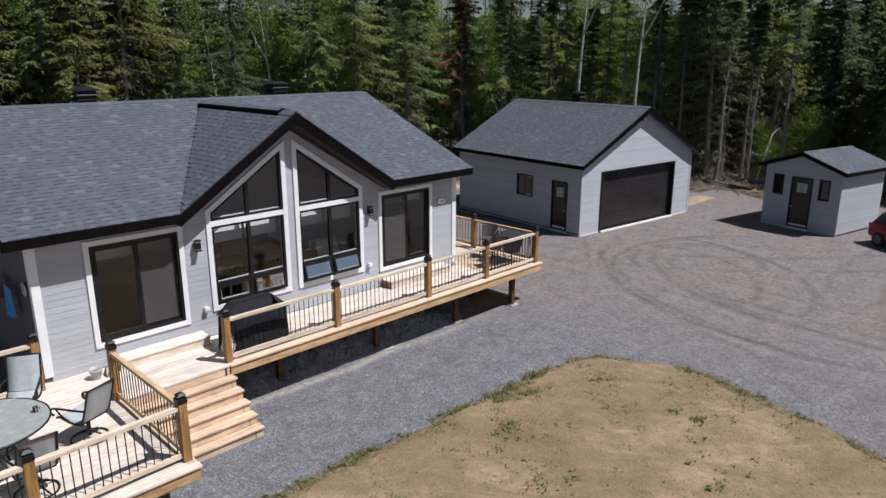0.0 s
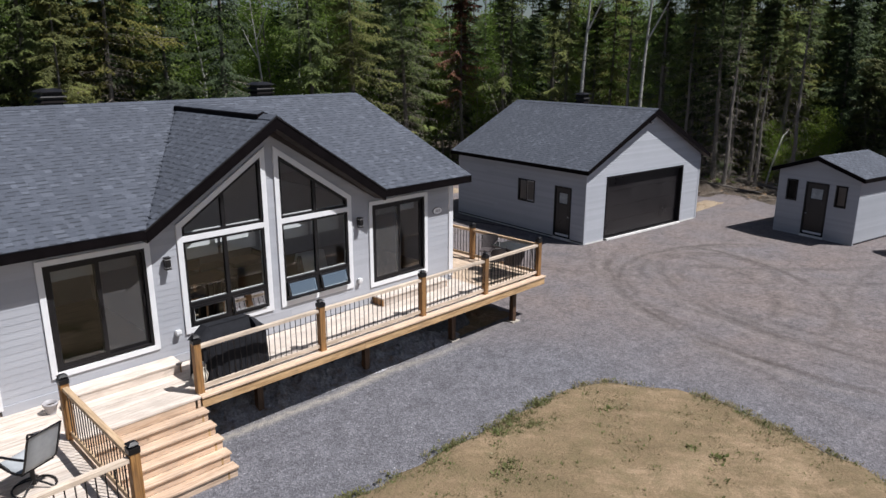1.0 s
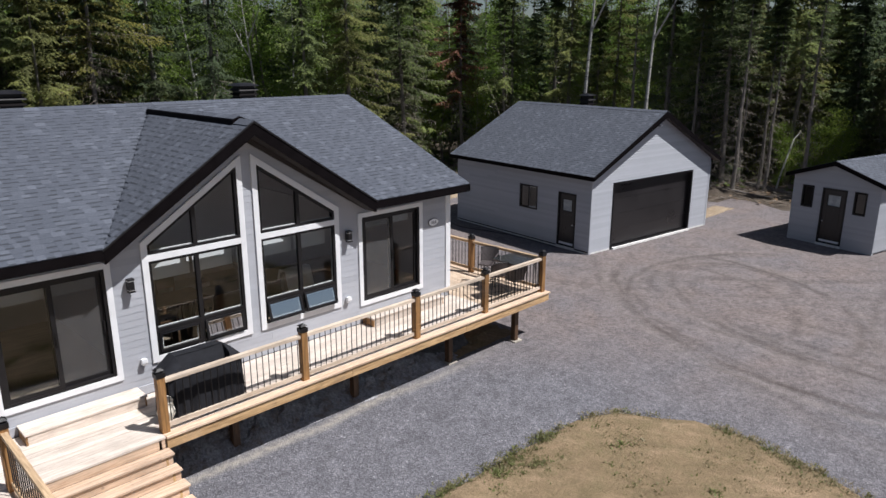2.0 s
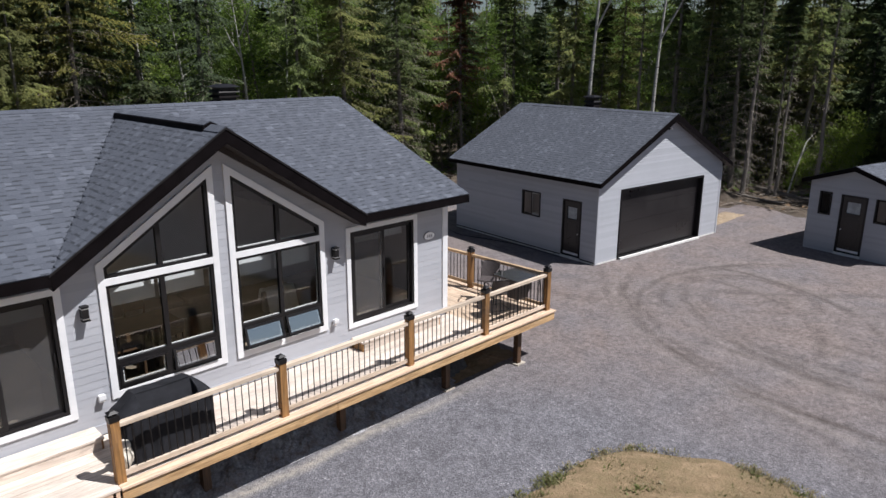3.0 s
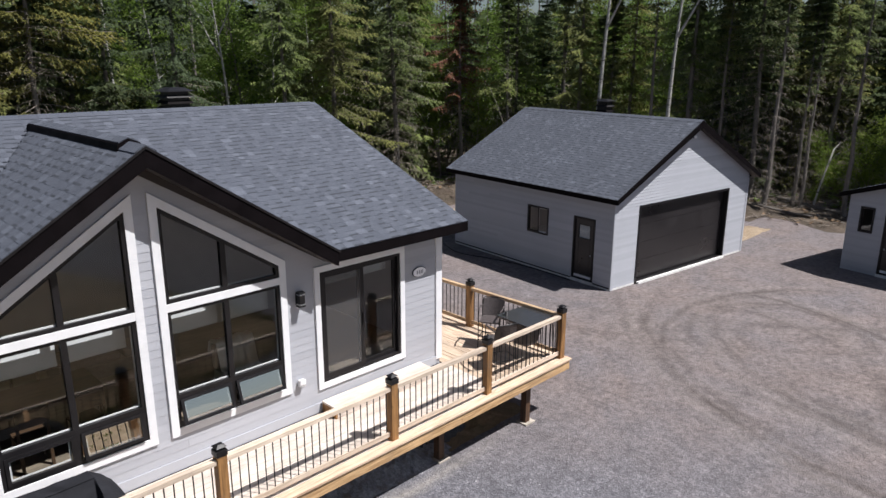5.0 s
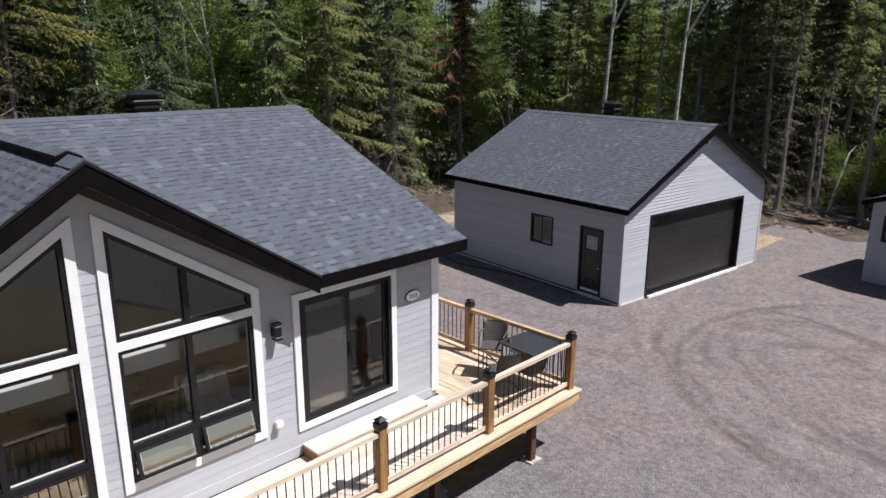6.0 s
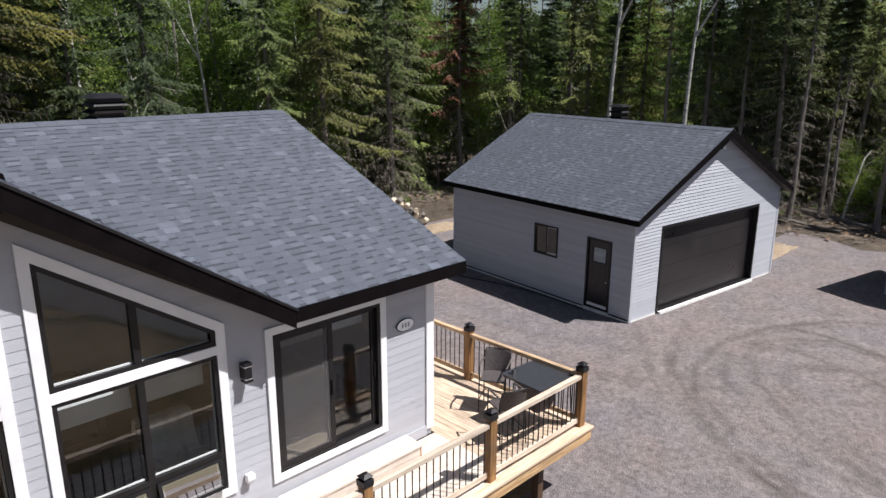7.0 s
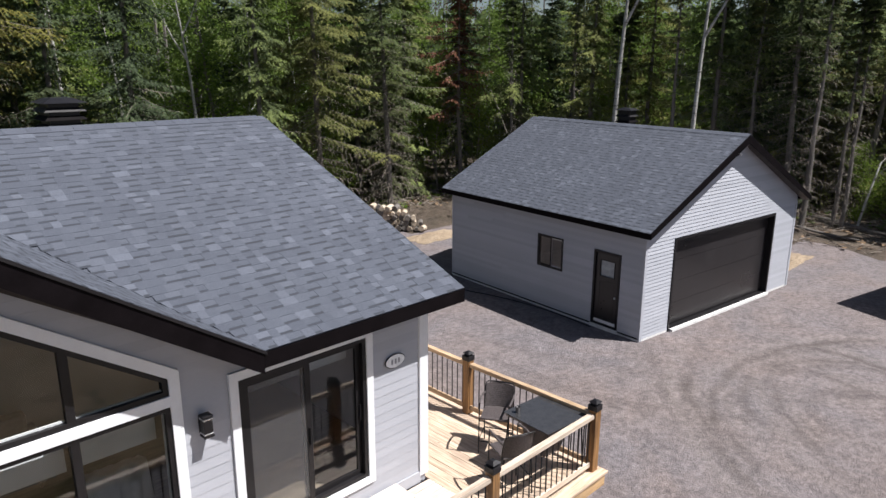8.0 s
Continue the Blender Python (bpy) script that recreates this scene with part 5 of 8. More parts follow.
def conifer(seed, h, spread, live, needle, fine=True, label="", gap=0.36, lobes=0.3, twigs=1.0):
    """A conifer: tapered trunk, uneven tiers of drooping boughs above the height live, a tangle of dead twigs below."""
    rnd = random.Random(seed)
    tree = holder("spruce_tree", (0, 0, 0), label, "tree", "forest trees")
    v, f = [], []
    lean = Vector((rnd.uniform(-0.03, 0.03), rnd.uniform(-0.03, 0.03), 1))
    pts = [lean * (h * i / 9) + Vector((rnd.uniform(-0.05, 0.05), rnd.uniform(-0.05, 0.05), 0)) for i in range(10)]
    r0 = 0.0098 * h
    tube(v, f, pts, [r0 * (1 - 0.93 * i / 9) for i in range(10)], 8)
    link("trunk", mesh_from("trunk", v, f, BARK), None, tree, "", False, True)
    v, f, dv, df = [], [], [], []
    ph, ph2 = rnd.uniform(0, 6.28), rnd.uniform(0, 6.28)
    z = 0.5
    while z < h * 0.985:
        frac = z / h
        n = rnd.randint(5, 6)
        a0 = rnd.uniform(0, 6.28)
        for k in range(n):
            a = a0 + k * 6.283 / n + rnd.uniform(-0.45, 0.45)
            lobe = 1 + lobes * math.sin(2 * a + ph + 0.5 * z) + 0.6 * lobes * math.sin(1.3 * z + ph2 + a)
            alive = z > live + rnd.gauss(0, 0.9) - 0.8 * (lobe - 1) / max(lobes, 0.1)
            L = max(0.25, spread * (1 - frac) ** 0.62 * rnd.uniform(0.5, 1.15) * lobe)
            if not alive:
                L *= rnd.uniform(0.45, 0.85)
            way, side = Vector((math.cos(a), math.sin(a), 0)), Vector((-math.sin(a), math.cos(a), 0))
            rise = rnd.uniform(0.02, 0.3) - 0.35 * (1 - frac)
            start = lean * (z + rnd.uniform(-0.2, 0.2))
            fine_here = fine and z < 10.5
            segs = max(4, int(L / (0.2 if fine_here else 0.36)))
            spine = []
            for i in range(segs + 1):
                s = i / segs
                spine.append(start + way * (L * s) + Vector((0, 0, L * (rise * s - 0.42 * s * s + 0.3 * s ** 3))) + side * (0.08 * L * math.sin(2.2 * s + a)))
            if alive:
                inner = int(segs * rnd.uniform(0.05, 0.3))
                bough(v, f, spine[min(inner, segs - 2):], min(0.85, 0.3 + 0.18 * L), rnd, fine_here, rnd.uniform(0.4, 1.0))
            if fine and z < 9.5 and (not alive or z < live + 2.5):
                sp = spine[:: max(1, segs // 3)]
                tube(dv, df, sp, [0.016, 0.011, 0.007, 0.005, 0.003, 0.002][: len(sp)], 3)
                for i in range(1, segs + 1):
                    for sg in (-1, 1):
                        if rnd.random() > (0.3 if alive else 1.0) * twigs:
                            continue
                        q = spine[i]
                        tl = rnd.uniform(0.25, 0.9) * (1 - 0.4 * i / segs)
                        m = q + side * sg * tl * 0.4 + way * tl * rnd.uniform(0.1, 0.4) + Vector((0, 0, -tl * rnd.uniform(0.1, 0.35)))
                        e = m + side * sg * tl * 0.2 + way * tl * 0.1 + Vector((0, 0, -tl * rnd.uniform(0.2, 0.8)))
                        c = len(dv)
                        dv += [q - way * 0.008, q + way * 0.008, m + way * 0.006, m - way * 0.006, e, m + side * sg * 0.3 * tl + Vector((0, 0, -0.12 * tl))]
                        df += [(c, c + 1, c + 2, c + 3), (c + 3, c + 2, c + 4), (c + 3, c + 2, c + 5)]
        z += gap * rnd.uniform(0.7, 1.3)
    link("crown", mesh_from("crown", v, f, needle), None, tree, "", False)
    if dv:
        tagged(link("dead_twig_mass", mesh_from("dead_twig_mass", dv, df, TWIG), None, tree, "", False), "bare grey dead twigs", "", "", "stuff")
    return tree


def broadleaf(seed, h, spread, start, label, leaves=2600, bark=None, forks=2, size=0.11, limbs=14, fork=None, bend=None):
    """A slim aspen or birch: pale trunk, a few forks and thin limbs, loose small leaves in clumps."""
    rnd = random.Random(seed)
    tree = holder("aspen_tree", (0, 0, 0), label, "tree", "forest trees")
    v, f, tips = [], [], []
    bend = Vector(bend or (rnd.uniform(-0.08, 0.08), rnd.uniform(-0.08, 0.08), 1))
    pts = [bend * (h * i / 10) + Vector((0.1 * math.sin(i * 0.8 + seed), 0.1 * math.cos(i * 0.6 + seed), 0)) for i in range(11)]
    tube(v, f, pts, [0.0085 * h * (1 - 0.88 * i / 10) for i in range(11)], 8)
    for k in range(limbs + 4 * forks):
        s = start + (1 - start) * (k + rnd.random()) / (limbs + 4 * forks)
        big = k < forks
        s = (fork[k][0] if fork else start * 0.8 + 0.1 * k) if big else s
        q = pts[min(int(s * 10), 9)].lerp(pts[min(int(s * 10) + 1, 10)], s * 10 - int(s * 10))
        a = fork[k][1] if fork and big else rnd.uniform(0, 6.28)
        L = spread * (1.15 - 0.7 * s) * rnd.uniform(0.7, 1.2) * (1.5 if big else 1)
        up = rnd.uniform(1.5, 2.6) if big else rnd.uniform(0.25, 0.9)
        if fork and big:
            L, up = h * (1 - s) * 0.8, 1.9
        d = Vector((math.cos(a), math.sin(a), up)).normalized()
        br = [q + d * (L * j / 4) + Vector((0, 0, -0.05 * L * (j / 4) ** 2)) + Vector((rnd.uniform(-1, 1), rnd.uniform(-1, 1), 0)) * 0.05 * j for j in range(5)]
        r = 0.0085 * h * (1 - s) * (0.95 if big and fork else 0.62 if big else 0.35) + 0.008
        tube(v, f, br, [r, r * 0.75, r * 0.5, r * 0.3, r * 0.12], 5)
        tips += [br[j] for j in (2, 3, 4, 4)]
        for j in (2, 3):
            e = br[j] + Vector((rnd.uniform(-1, 1), rnd.uniform(-1, 1), rnd.uniform(-0.1, 0.7))) * L * 0.35
            tube(v, f, [br[j], e], [r * 0.3, 0.004], 4)
            tips += [e, e]
    link("trunk", mesh_from("trunk", v, f, bark or PALE_BARK), None, tree, "pale slender trunk and limbs", False, True)
    v, f = [], []
    for _ in range(leaves):
        q = rnd.choice(tips) + Vector((rnd.gauss(0, 0.32), rnd.gauss(0, 0.32), rnd.gauss(0, 0.26)))
        d = Vector((rnd.gauss(0, 1), rnd.gauss(0, 1), rnd.gauss(-0.2, 0.6))).normalized()
        w = d.cross(Vector((rnd.gauss(0, 1), rnd.gauss(0, 1), rnd.gauss(0, 1)))).normalized()
        s = size * rnd.uniform(0.6, 1.2)
        c = len(v)
        v += [q, q + d * s * 0.5 + w * s * 0.36, q + d * s, q + d * s * 0.5 - w * s * 0.36]
        f.append((c, c + 1, c + 2, c + 3))
    link("crown", mesh_from("crown", v, f, BRIGHT_LEAF if h < 6 else LEAF), None, tree, "loose light green leaves", False)
    return tree


def shrub(seed, h, label, leaves=900):
    rnd = random.Random(seed)
    b = holder("shrub", (0, 0, 0), label, "shrub", "undergrowth")
    v, f, lv, lf = [], [], [], []
    for k in range(9):
        a, r = rnd.uniform(0, 6.28), rnd.uniform(0.2, 0.75) * h * 0.6
        tip = Vector((math.cos(a) * r, math.sin(a) * r, h * rnd.uniform(0.55, 1.05)))
        st = [Vector((math.cos(a) * 0.08, math.sin(a) * 0.08, -0.05)), tip * 0.5 + Vector((0, 0, 0.15 * h)), tip]
        tube(v, f, st, [0.02, 0.013, 0.004], 4)
        for _ in range(leaves // 9):
            t = rnd.uniform(0.3, 1.05)
            q = st[0].lerp(tip, t) + Vector((rnd.gauss(0, 0.2), rnd.gauss(0, 0.2), rnd.gauss(0, 0.2))) * h * 0.6
            q.z = max(0.05, q.z)
            d = Vector((rnd.gauss(0, 1), rnd.gauss(0, 1), rnd.gauss(0, 0.6))).normalized()
            w = d.cross(Vector((rnd.gauss(0, 1), rnd.gauss(0, 1), rnd.gauss(0, 1)))).normalized()
            s = rnd.uniform(0.08, 0.17)
            c = len(lv)
            lv += [q, q + d * s * 0.5 + w * s * 0.36, q + d * s, q + d * s * 0.5 - w * s * 0.36]
            lf.append((c, c + 1, c + 2, c + 3))
    link("stems", mesh_from("stems", v, f, TWIG), None, b, "", False)
    link("foliage", mesh_from("foliage", lv, lf, BRIGHT_LEAF), None, b, "", False)
    return b


STEM = "slim bare grey conifer stem with dead twigs at the forest edge"
stems = [conifer(131, 14, 1.3, 8.6, NEEDLE, True, STEM, 0.55, 0.3, 0.5), conifer(132, 12.5, 1.1, 7.4, NEEDLE, True, STEM, 0.6, 0.3, 0.4)]
SPRUCE = "tall green conifer with drooping boughs at the forest edge"
BARE = "tall conifer with a tangle of dead grey lower twigs"
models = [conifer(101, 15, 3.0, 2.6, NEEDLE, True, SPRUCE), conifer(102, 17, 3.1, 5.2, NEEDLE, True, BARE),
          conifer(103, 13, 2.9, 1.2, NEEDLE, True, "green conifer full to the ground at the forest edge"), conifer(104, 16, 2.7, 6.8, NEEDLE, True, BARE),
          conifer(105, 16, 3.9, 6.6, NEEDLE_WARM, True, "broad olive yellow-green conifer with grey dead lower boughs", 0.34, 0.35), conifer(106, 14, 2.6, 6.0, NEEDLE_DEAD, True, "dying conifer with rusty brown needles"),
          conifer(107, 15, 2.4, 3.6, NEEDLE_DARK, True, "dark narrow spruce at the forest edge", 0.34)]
DEEP = "tall dark spruce deep in the woods"
behind = [conifer(111, 15, 2.8, 2.0, NEEDLE_DARK, False, DEEP, 0.45), conifer(112, 16, 2.9, 3.5, NEEDLE, False, DEEP, 0.45), conifer(113, 12, 2.6, 1.0, NEEDLE_DARK, False, DEEP, 0.45)]
ASPEN = "slim pale-barked aspen with light green leaves"
leafy = [broadleaf(201, 13, 2.6, 0.22, ASPEN, 6000, None, 1, 0.12), broadleaf(202, 11, 2.5, 0.16, ASPEN, 6000, None, 2, 0.12), broadleaf(203, 12, 2.5, 0.2, ASPEN, 6000, BARK, 2, 0.12)]
bare_aspen = broadleaf(204, 16, 1.8, 0.6, "tall pale forked aspen trunk with few leaves", 700, None, 1, 0.11, 5, [(0.54, -1.5)], (0, -0.05, 1))
birch = broadleaf(205, 12, 2.0, 0.55, "forked pale birch among spruces", 500, None, 2, 0.11, 1, [(0.6, 3.0), (0.68, 0.1)], (-0.08, 0, 1))
bush_tree = broadleaf(206, 4.6, 1.3, 0.12, "young bright green leafy tree at the forest edge", 3600, TWIG, 2, 0.1)
sapling = conifer(121, 4.2, 1.2, 0.4, NEEDLE, True, "young green spruce in the undergrowth", 0.3)
shrubs = [shrub(301, 1.6, "light green broad-leaved shrub at the forest edge"), shrub(302, 2.3, "light green broad-leaved shrub at the forest edge", 1200)]


# trees that stand out along the edge: model, place, scale, turn
EDGE_TREES = [
    (bare_aspen, 37.6, 25.2, 1.0, 0.0), (bare_aspen, 39.5, 22.5, 0.95, 0.3), (birch, 24.1, 36.4, 1.0, 0.0), (bare_aspen, 19.3, 38.2, 0.85, 3.0),
    (leafy[2], 25.8, 38.0, 1.05, 0.5), (leafy[0], 27.4, 39.2, 0.95, 1.5), (leafy[1], 22.0, 39.4, 1.1, 2.5), (leafy[1], 30.4, 39.0, 0.9, 0.9),
    (models[4], 15.4, 36.0, 1.0, 1.0), (models[4], 8.6, 33.8, 0.95, 2.6), (models[6], 18.4, 36.4, 1.0, 0.7), (models[1], 12.2, 37.2, 1.0, 2.9), (models[1], 28.5, 34.4, 1.0, 0.6), (models[3], 32.6, 34.4, 1.0, 1.6),
    (models[5], 37.9, 34.7, 1.0, 0.2), (models[0], 25.6, 34.4, 1.0, 3.1), (models[6], 20.6, 35.0, 1.05, 2.0), (models[0], 40.0, 32.2, 1.0, 5.0), (models[0], 41.6, 28.9, 1.05, 2.0), (models[2], 43.4, 26.6, 1.1, 0.8),
    (stems[0], 42.9, 18.4, 0.95, 4.1), (stems[1], 43.6, 15.0, 1.0, 5.2), (stems[0], 44.0, 21.6, 1.0, 1.7), (stems[1], 41.6, 24.4, 1.05, 2.7),
    (models[3], 44.6, 19.8, 1.0, 1.2), (models[1], 43.6, 23.2, 1.0, 4.0), (models[3], 48.4, 17.4, 1.0, 3.0), (models[1], 49.6, 8.6, 0.95, 0.4), (models[6], 45.4, 22.0, 1.0, 2.2),
]
# sunlit bushes in the gaps
EDGE_BUSHES = [
    (bush_tree, 39.2, 34.6, 1.2, 0.4), (bush_tree, 37.8, 36.6, 1.3, 2.4), (bush_tree, 45.6, 15.6, 0.62, 2.0), (bush_tree, 46.0, 14.0, 0.6, 3.0), (bush_tree, 46.8, 14.9, 0.75, 1.0), (bush_tree, 46.4, 16.9, 0.6, 5.0),
    (sapling, 17.6, 34.6, 1.5, 4.0), (bush_tree, 45.4, 25.4, 0.95, 1.0), (bush_tree, 30.6, 36.4, 0.9, 3.3), (bush_tree, 45.5, 27.6, 0.8, 1.7), (bush_tree, 43.6, 29.6, 1.0, 0.7),
    (shrubs[0], 46.0, 17.1, 0.55, 1.0), (shrubs[0], 45.7, 15.7, 0.4, 2.0), (shrubs[0], 32.7, 35.0, 0.5, 0.2), (shrubs[0], 34.0, 35.3, 0.45, 1.2),
    (shrubs[0], 31.4, 35.4, 0.5, 2.2), (shrubs[1], 34.9, 36.0, 0.4, 3.2), (shrubs[0], 32.9, 36.2, 0.6, 4.2),
]
PLACED = EDGE_TREES + EDGE_BUSHES


def plant(model, x, y, scale, turn, used):
    m = Matrix.LocRotScale((x, y, 0.03), Euler((0, 0, turn)), (scale, scale, scale))
    if model in used:
        return copy_thing(model, m)
    used.add(model)
    model.matrix_basis = m
    return model


def depth_in_wood(x, y):
    """How far a place lies inside the wood from its edge; negative in the yard."""
    best, sign = 1e9, 1
    for (x0, y0), (x1, y1) in zip(EDGE, EDGE[1:]):
        dx, dy = x1 - x0, y1 - y0
        t = min(1, max(0, ((x - x0) * dx + (y - y0) * dy) / (dx * dx + dy * dy)))
        d = math.hypot(x - x0 - dx * t, y - y0 - dy * t)
        if d < best - 1e-6:
            best, sign = d, 1 if dx * (y - y0) - dy * (x - x0) > 0 else -1
    return best * sign


def forest():
    rnd = random.Random(77)
    used, taken = set(), []
    for mdl, x, y, sc, tn in PLACED:
        plant(mdl, x, y, sc, tn, used)
        taken.append((x, y))
    made = 0
    while made < 12:
        x, y = rnd.uniform(36, 47), rnd.uniform(8, 32)
        if not 0.2 < depth_in_wood(x, y) < 3.0 or any((x - a) ** 2 + (y - b) ** 2 < 1.2 for a, b in taken):
            continue
        plant(rnd.choice(stems), x, y, rnd.uniform(0.8, 1.05), rnd.uniform(0, 6.28), used)
        made += 1
    for near, far, gap, tries in ((0.6, 3.2, 2.2, 900), (3.2, 7.0, 2.0, 1400), (7.0, 12.0, 2.2, 1600), (12.0, 20.0, 3.3, 1800)):
        for _ in range(tries):
            x, y = rnd.uniform(2, 64), rnd.uniform(3, 58)
            d = depth_in_wood(x, y)
            if not near < d <= far or any((x - a) ** 2 + (y - b) ** 2 < gap * gap for a, b in taken):
                continue
            if any(m_ is bush_tree and abs(x - bx - 0.44 * (by - y)) < 1.6 and -7.5 < y - by < 1.2 for m_, bx, by, _, _ in PLACED):
                continue
            taken.append((x, y))
            green = 0.06 if d < 2.2 else 0.16 if x < 19 else 0.36 if x < 29 else 0.2 if x < 38 else 0.45 if y > 25 else 0.1
            if rnd.random() < green:
                mdl = rnd.choice(leafy)
            else:
                mdl = rnd.choices(models, (2.4, 2.6, 1.0, 2.6, 0.2, 0.2, 1.6) if x > 30 else (3, 2.6, 1.2, 1.6, 0.5, 0.1, 1.8))[0] if d < 4.6 else rnd.choice(behind)
            plant(mdl, x, y, rnd.uniform(0.8, 1.15), rnd.uniform(0, 6.28), used)
    count = 0
    while count < 64:
        x, y = rnd.uniform(4, 58), rnd.uniform(5, 48)
        if 0.6 < depth_in_wood(x, y) < 10:
            plant(rnd.choice(shrubs) if rnd.random() < 0.55 else sapling, x, y, rnd.uniform(0.6, 1.25), rnd.uniform(0, 6.28), used)
            count += 1
    # the wood goes on behind: loose boughs and stems, one mass
    v, f = [], []
    made = 0
    while made < 36000:
        x, y = rnd.uniform(-8, 96), rnd.uniform(-6, 86)
        if not 18 < depth_in_wood(x, y) < 44:
            continue
        made += 1
        q = Vector((x, y, 11.3 * rnd.random() ** 1.25))
        a = rnd.uniform(0, 6.28)
        L = rnd.uniform(0.8, 1.9)
        w = Vector((math.cos(a), math.sin(a), rnd.uniform(-0.7, 0.1))) * L
        h = Vector((rnd.uniform(-0.2, 0.2), rnd.uniform(-0.2, 0.2), rnd.uniform(0.3, 0.7))) * L * 0.7
        c = len(v)
        v += [q, q + w * 0.5 + h * 0.6, q + w, q + w * 0.5 - h * 0.6]
        f.append((c, c + 1, c + 2, c + 3))
    tagged(link("far_woods", mesh_from("far_woods", v, f, FAR_NEEDLE), None), "dense dark green woods continuing behind the edge", "woods", "", "stuff")
    v, f = [], []
    made = 0
    while made < 280:
        x, y = rnd.uniform(-8, 96), rnd.uniform(-6, 86)
        if not 14 < depth_in_wood(x, y) < 40:
            continue
        made += 1
        q = Vector((x, y, 0))
        tube(v, f, [q, q + Vector((rnd.uniform(-0.5, 0.5), rnd.uniform(-0.5, 0.5), 15))], [rnd.uniform(0.09, 0.17), 0.04], 5)
    tagged(link("far_stems", mesh_from("far_stems", v, f, BARK), None), "slim grey stems of the woods behind", "woods", "", "stuff")


forest()


def snag():
    d = holder("dead_snag", (44.36, 16.62, 0), "leaning bleached dead trunk at the forest edge", "dead tree")
    v, f = [], []
    tube(v, f, [Vector((0, 0, -0.1)), Vector((0.35, -0.1, 1.1)), Vector((0.75, -0.22, 2.2)), Vector((1.1, -0.3, 2.95)), Vector((1.6, -0.42, 3.3))], [0.06, 0.05, 0.045, 0.035, 0.015], 7)
    link("trunk", mesh_from("trunk", v, f, PALE_BARK), None, d, "", False, True)
    v, f = [], []
    tube(v, f, [Vector((0.75, -0.22, 2.2)), Vector((0.7, -0.5, 2.7)), Vector((0.8, -0.7, 2.9))], [0.02, 0.014, 0.005], 5)
    link("limb", mesh_from("limb", v, f, PALE_BARK), None, d, "", False, True)


snag()



# ---- deck ----
DZ = 1.222
deck = holder("deck", (11.0, 13.9, 0), "raised pale pine deck wrapping the cottage front", "deck")


def deck_boards():
    rnd = random.Random(5)
    # front run, boards along the wall
    y = 13.30
    while y < 14.84:
        x = 5.9
        while x < 16.5:
            L = min(rnd.uniform(3.0, 4.9), 16.52 - x)
            if 16.52 - x - L < 0.8:
                L = 16.52 - x
            part("deck_plank", block(x + 0.002, x + L - 0.002, y, y + 0.135, DZ - 0.035, DZ + rnd.uniform(-0.002, 0.002)), PLANK_X, deck)
            x += L
        y += 0.141
    # wrap round the end wall, boards across
    x = 16.525
    while x < 18.4:
        part("deck_plank", block(x, x + 0.135, 13.30, 20.2, DZ - 0.035, DZ + rnd.uniform(-0.002, 0.002)), PLANK_Y, deck)
        x += 0.141
    # terrace by the stairs
    y = 10.28
    while y < 14.84:
        part("deck_plank", block(0.4, 5.74 if y < 13.2 else 5.897, y, y + 0.135, DZ - 0.035, DZ + rnd.uniform(-0.002, 0.002)), PLANK_X, deck)
        y += 0.141


deck_boards()
# border boards, rim beams, joists and supports
part("border_board", block(8.02, 18.58, 13.10, 13.295, DZ - 0.035, DZ + 0.004, 0.004), TREAD_X, deck)
part("border_board", block(18.42, 18.58, 13.30, 20.2, DZ - 0.035, DZ + 0.004, 0.004), PLANK_Y, deck)
part("border_board", block(5.90, 8.015, 13.13, 13.296, DZ - 0.035, DZ + 0.003, 0.004), PLANK_X, deck)
part("border_board", block(0.4, 5.89, 10.10, 10.275, DZ - 0.035, DZ + 0.003, 0.004), PLANK_X, deck)
part("border_board", block(5.745, 5.89, 10.28, 13.295, DZ - 0.035, DZ + 0.003, 0.004), PLANK_Y, deck)
for x0, x1 in ((8.03, 11.9), (11.905, 15.3), (15.305, 18.55)):
    part("rim_beam", block(x0, x1, 13.13, 13.17, DZ - 0.235, DZ - 0.038, 0.004), BEAM_X, deck, "golden pine rim beam")
part("rim_beam", block(18.51, 18.55, 13.175, 20.2, DZ - 0.235, DZ - 0.038, 0.004), BEAM_Y, deck, "golden pine rim beam")
part("rim_beam", block(0.4, 5.86, 10.13, 10.17, DZ - 0.235, DZ - 0.038, 0.004), BEAM_X, deck, "golden pine rim beam")
part("rim_beam", block(5.82, 5.86, 10.175, 13.12, DZ - 0.235, DZ - 0.038, 0.004), BEAM_Y, deck, "golden pine rim beam")
x = 6.0
while x < 18.4:
    part("joist", block(x, x + 0.04, 13.175, 14.86, DZ - 0.22, DZ - 0.037), BEAM_Y, deck)
    x += 0.61
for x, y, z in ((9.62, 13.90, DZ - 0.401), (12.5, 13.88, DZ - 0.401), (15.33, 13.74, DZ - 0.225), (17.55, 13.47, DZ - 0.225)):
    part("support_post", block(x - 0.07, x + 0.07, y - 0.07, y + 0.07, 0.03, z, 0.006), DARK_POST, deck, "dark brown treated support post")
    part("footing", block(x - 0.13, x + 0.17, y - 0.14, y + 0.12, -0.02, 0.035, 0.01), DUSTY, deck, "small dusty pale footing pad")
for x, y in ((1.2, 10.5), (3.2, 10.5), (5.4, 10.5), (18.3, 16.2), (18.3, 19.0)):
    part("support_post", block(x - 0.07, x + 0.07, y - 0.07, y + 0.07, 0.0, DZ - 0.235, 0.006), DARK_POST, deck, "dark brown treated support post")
part("carrier_beam", block(8.2, 15.1, 13.84, 13.94, DZ - 0.40, DZ - 0.222, 0.004), BEAM_X, deck)



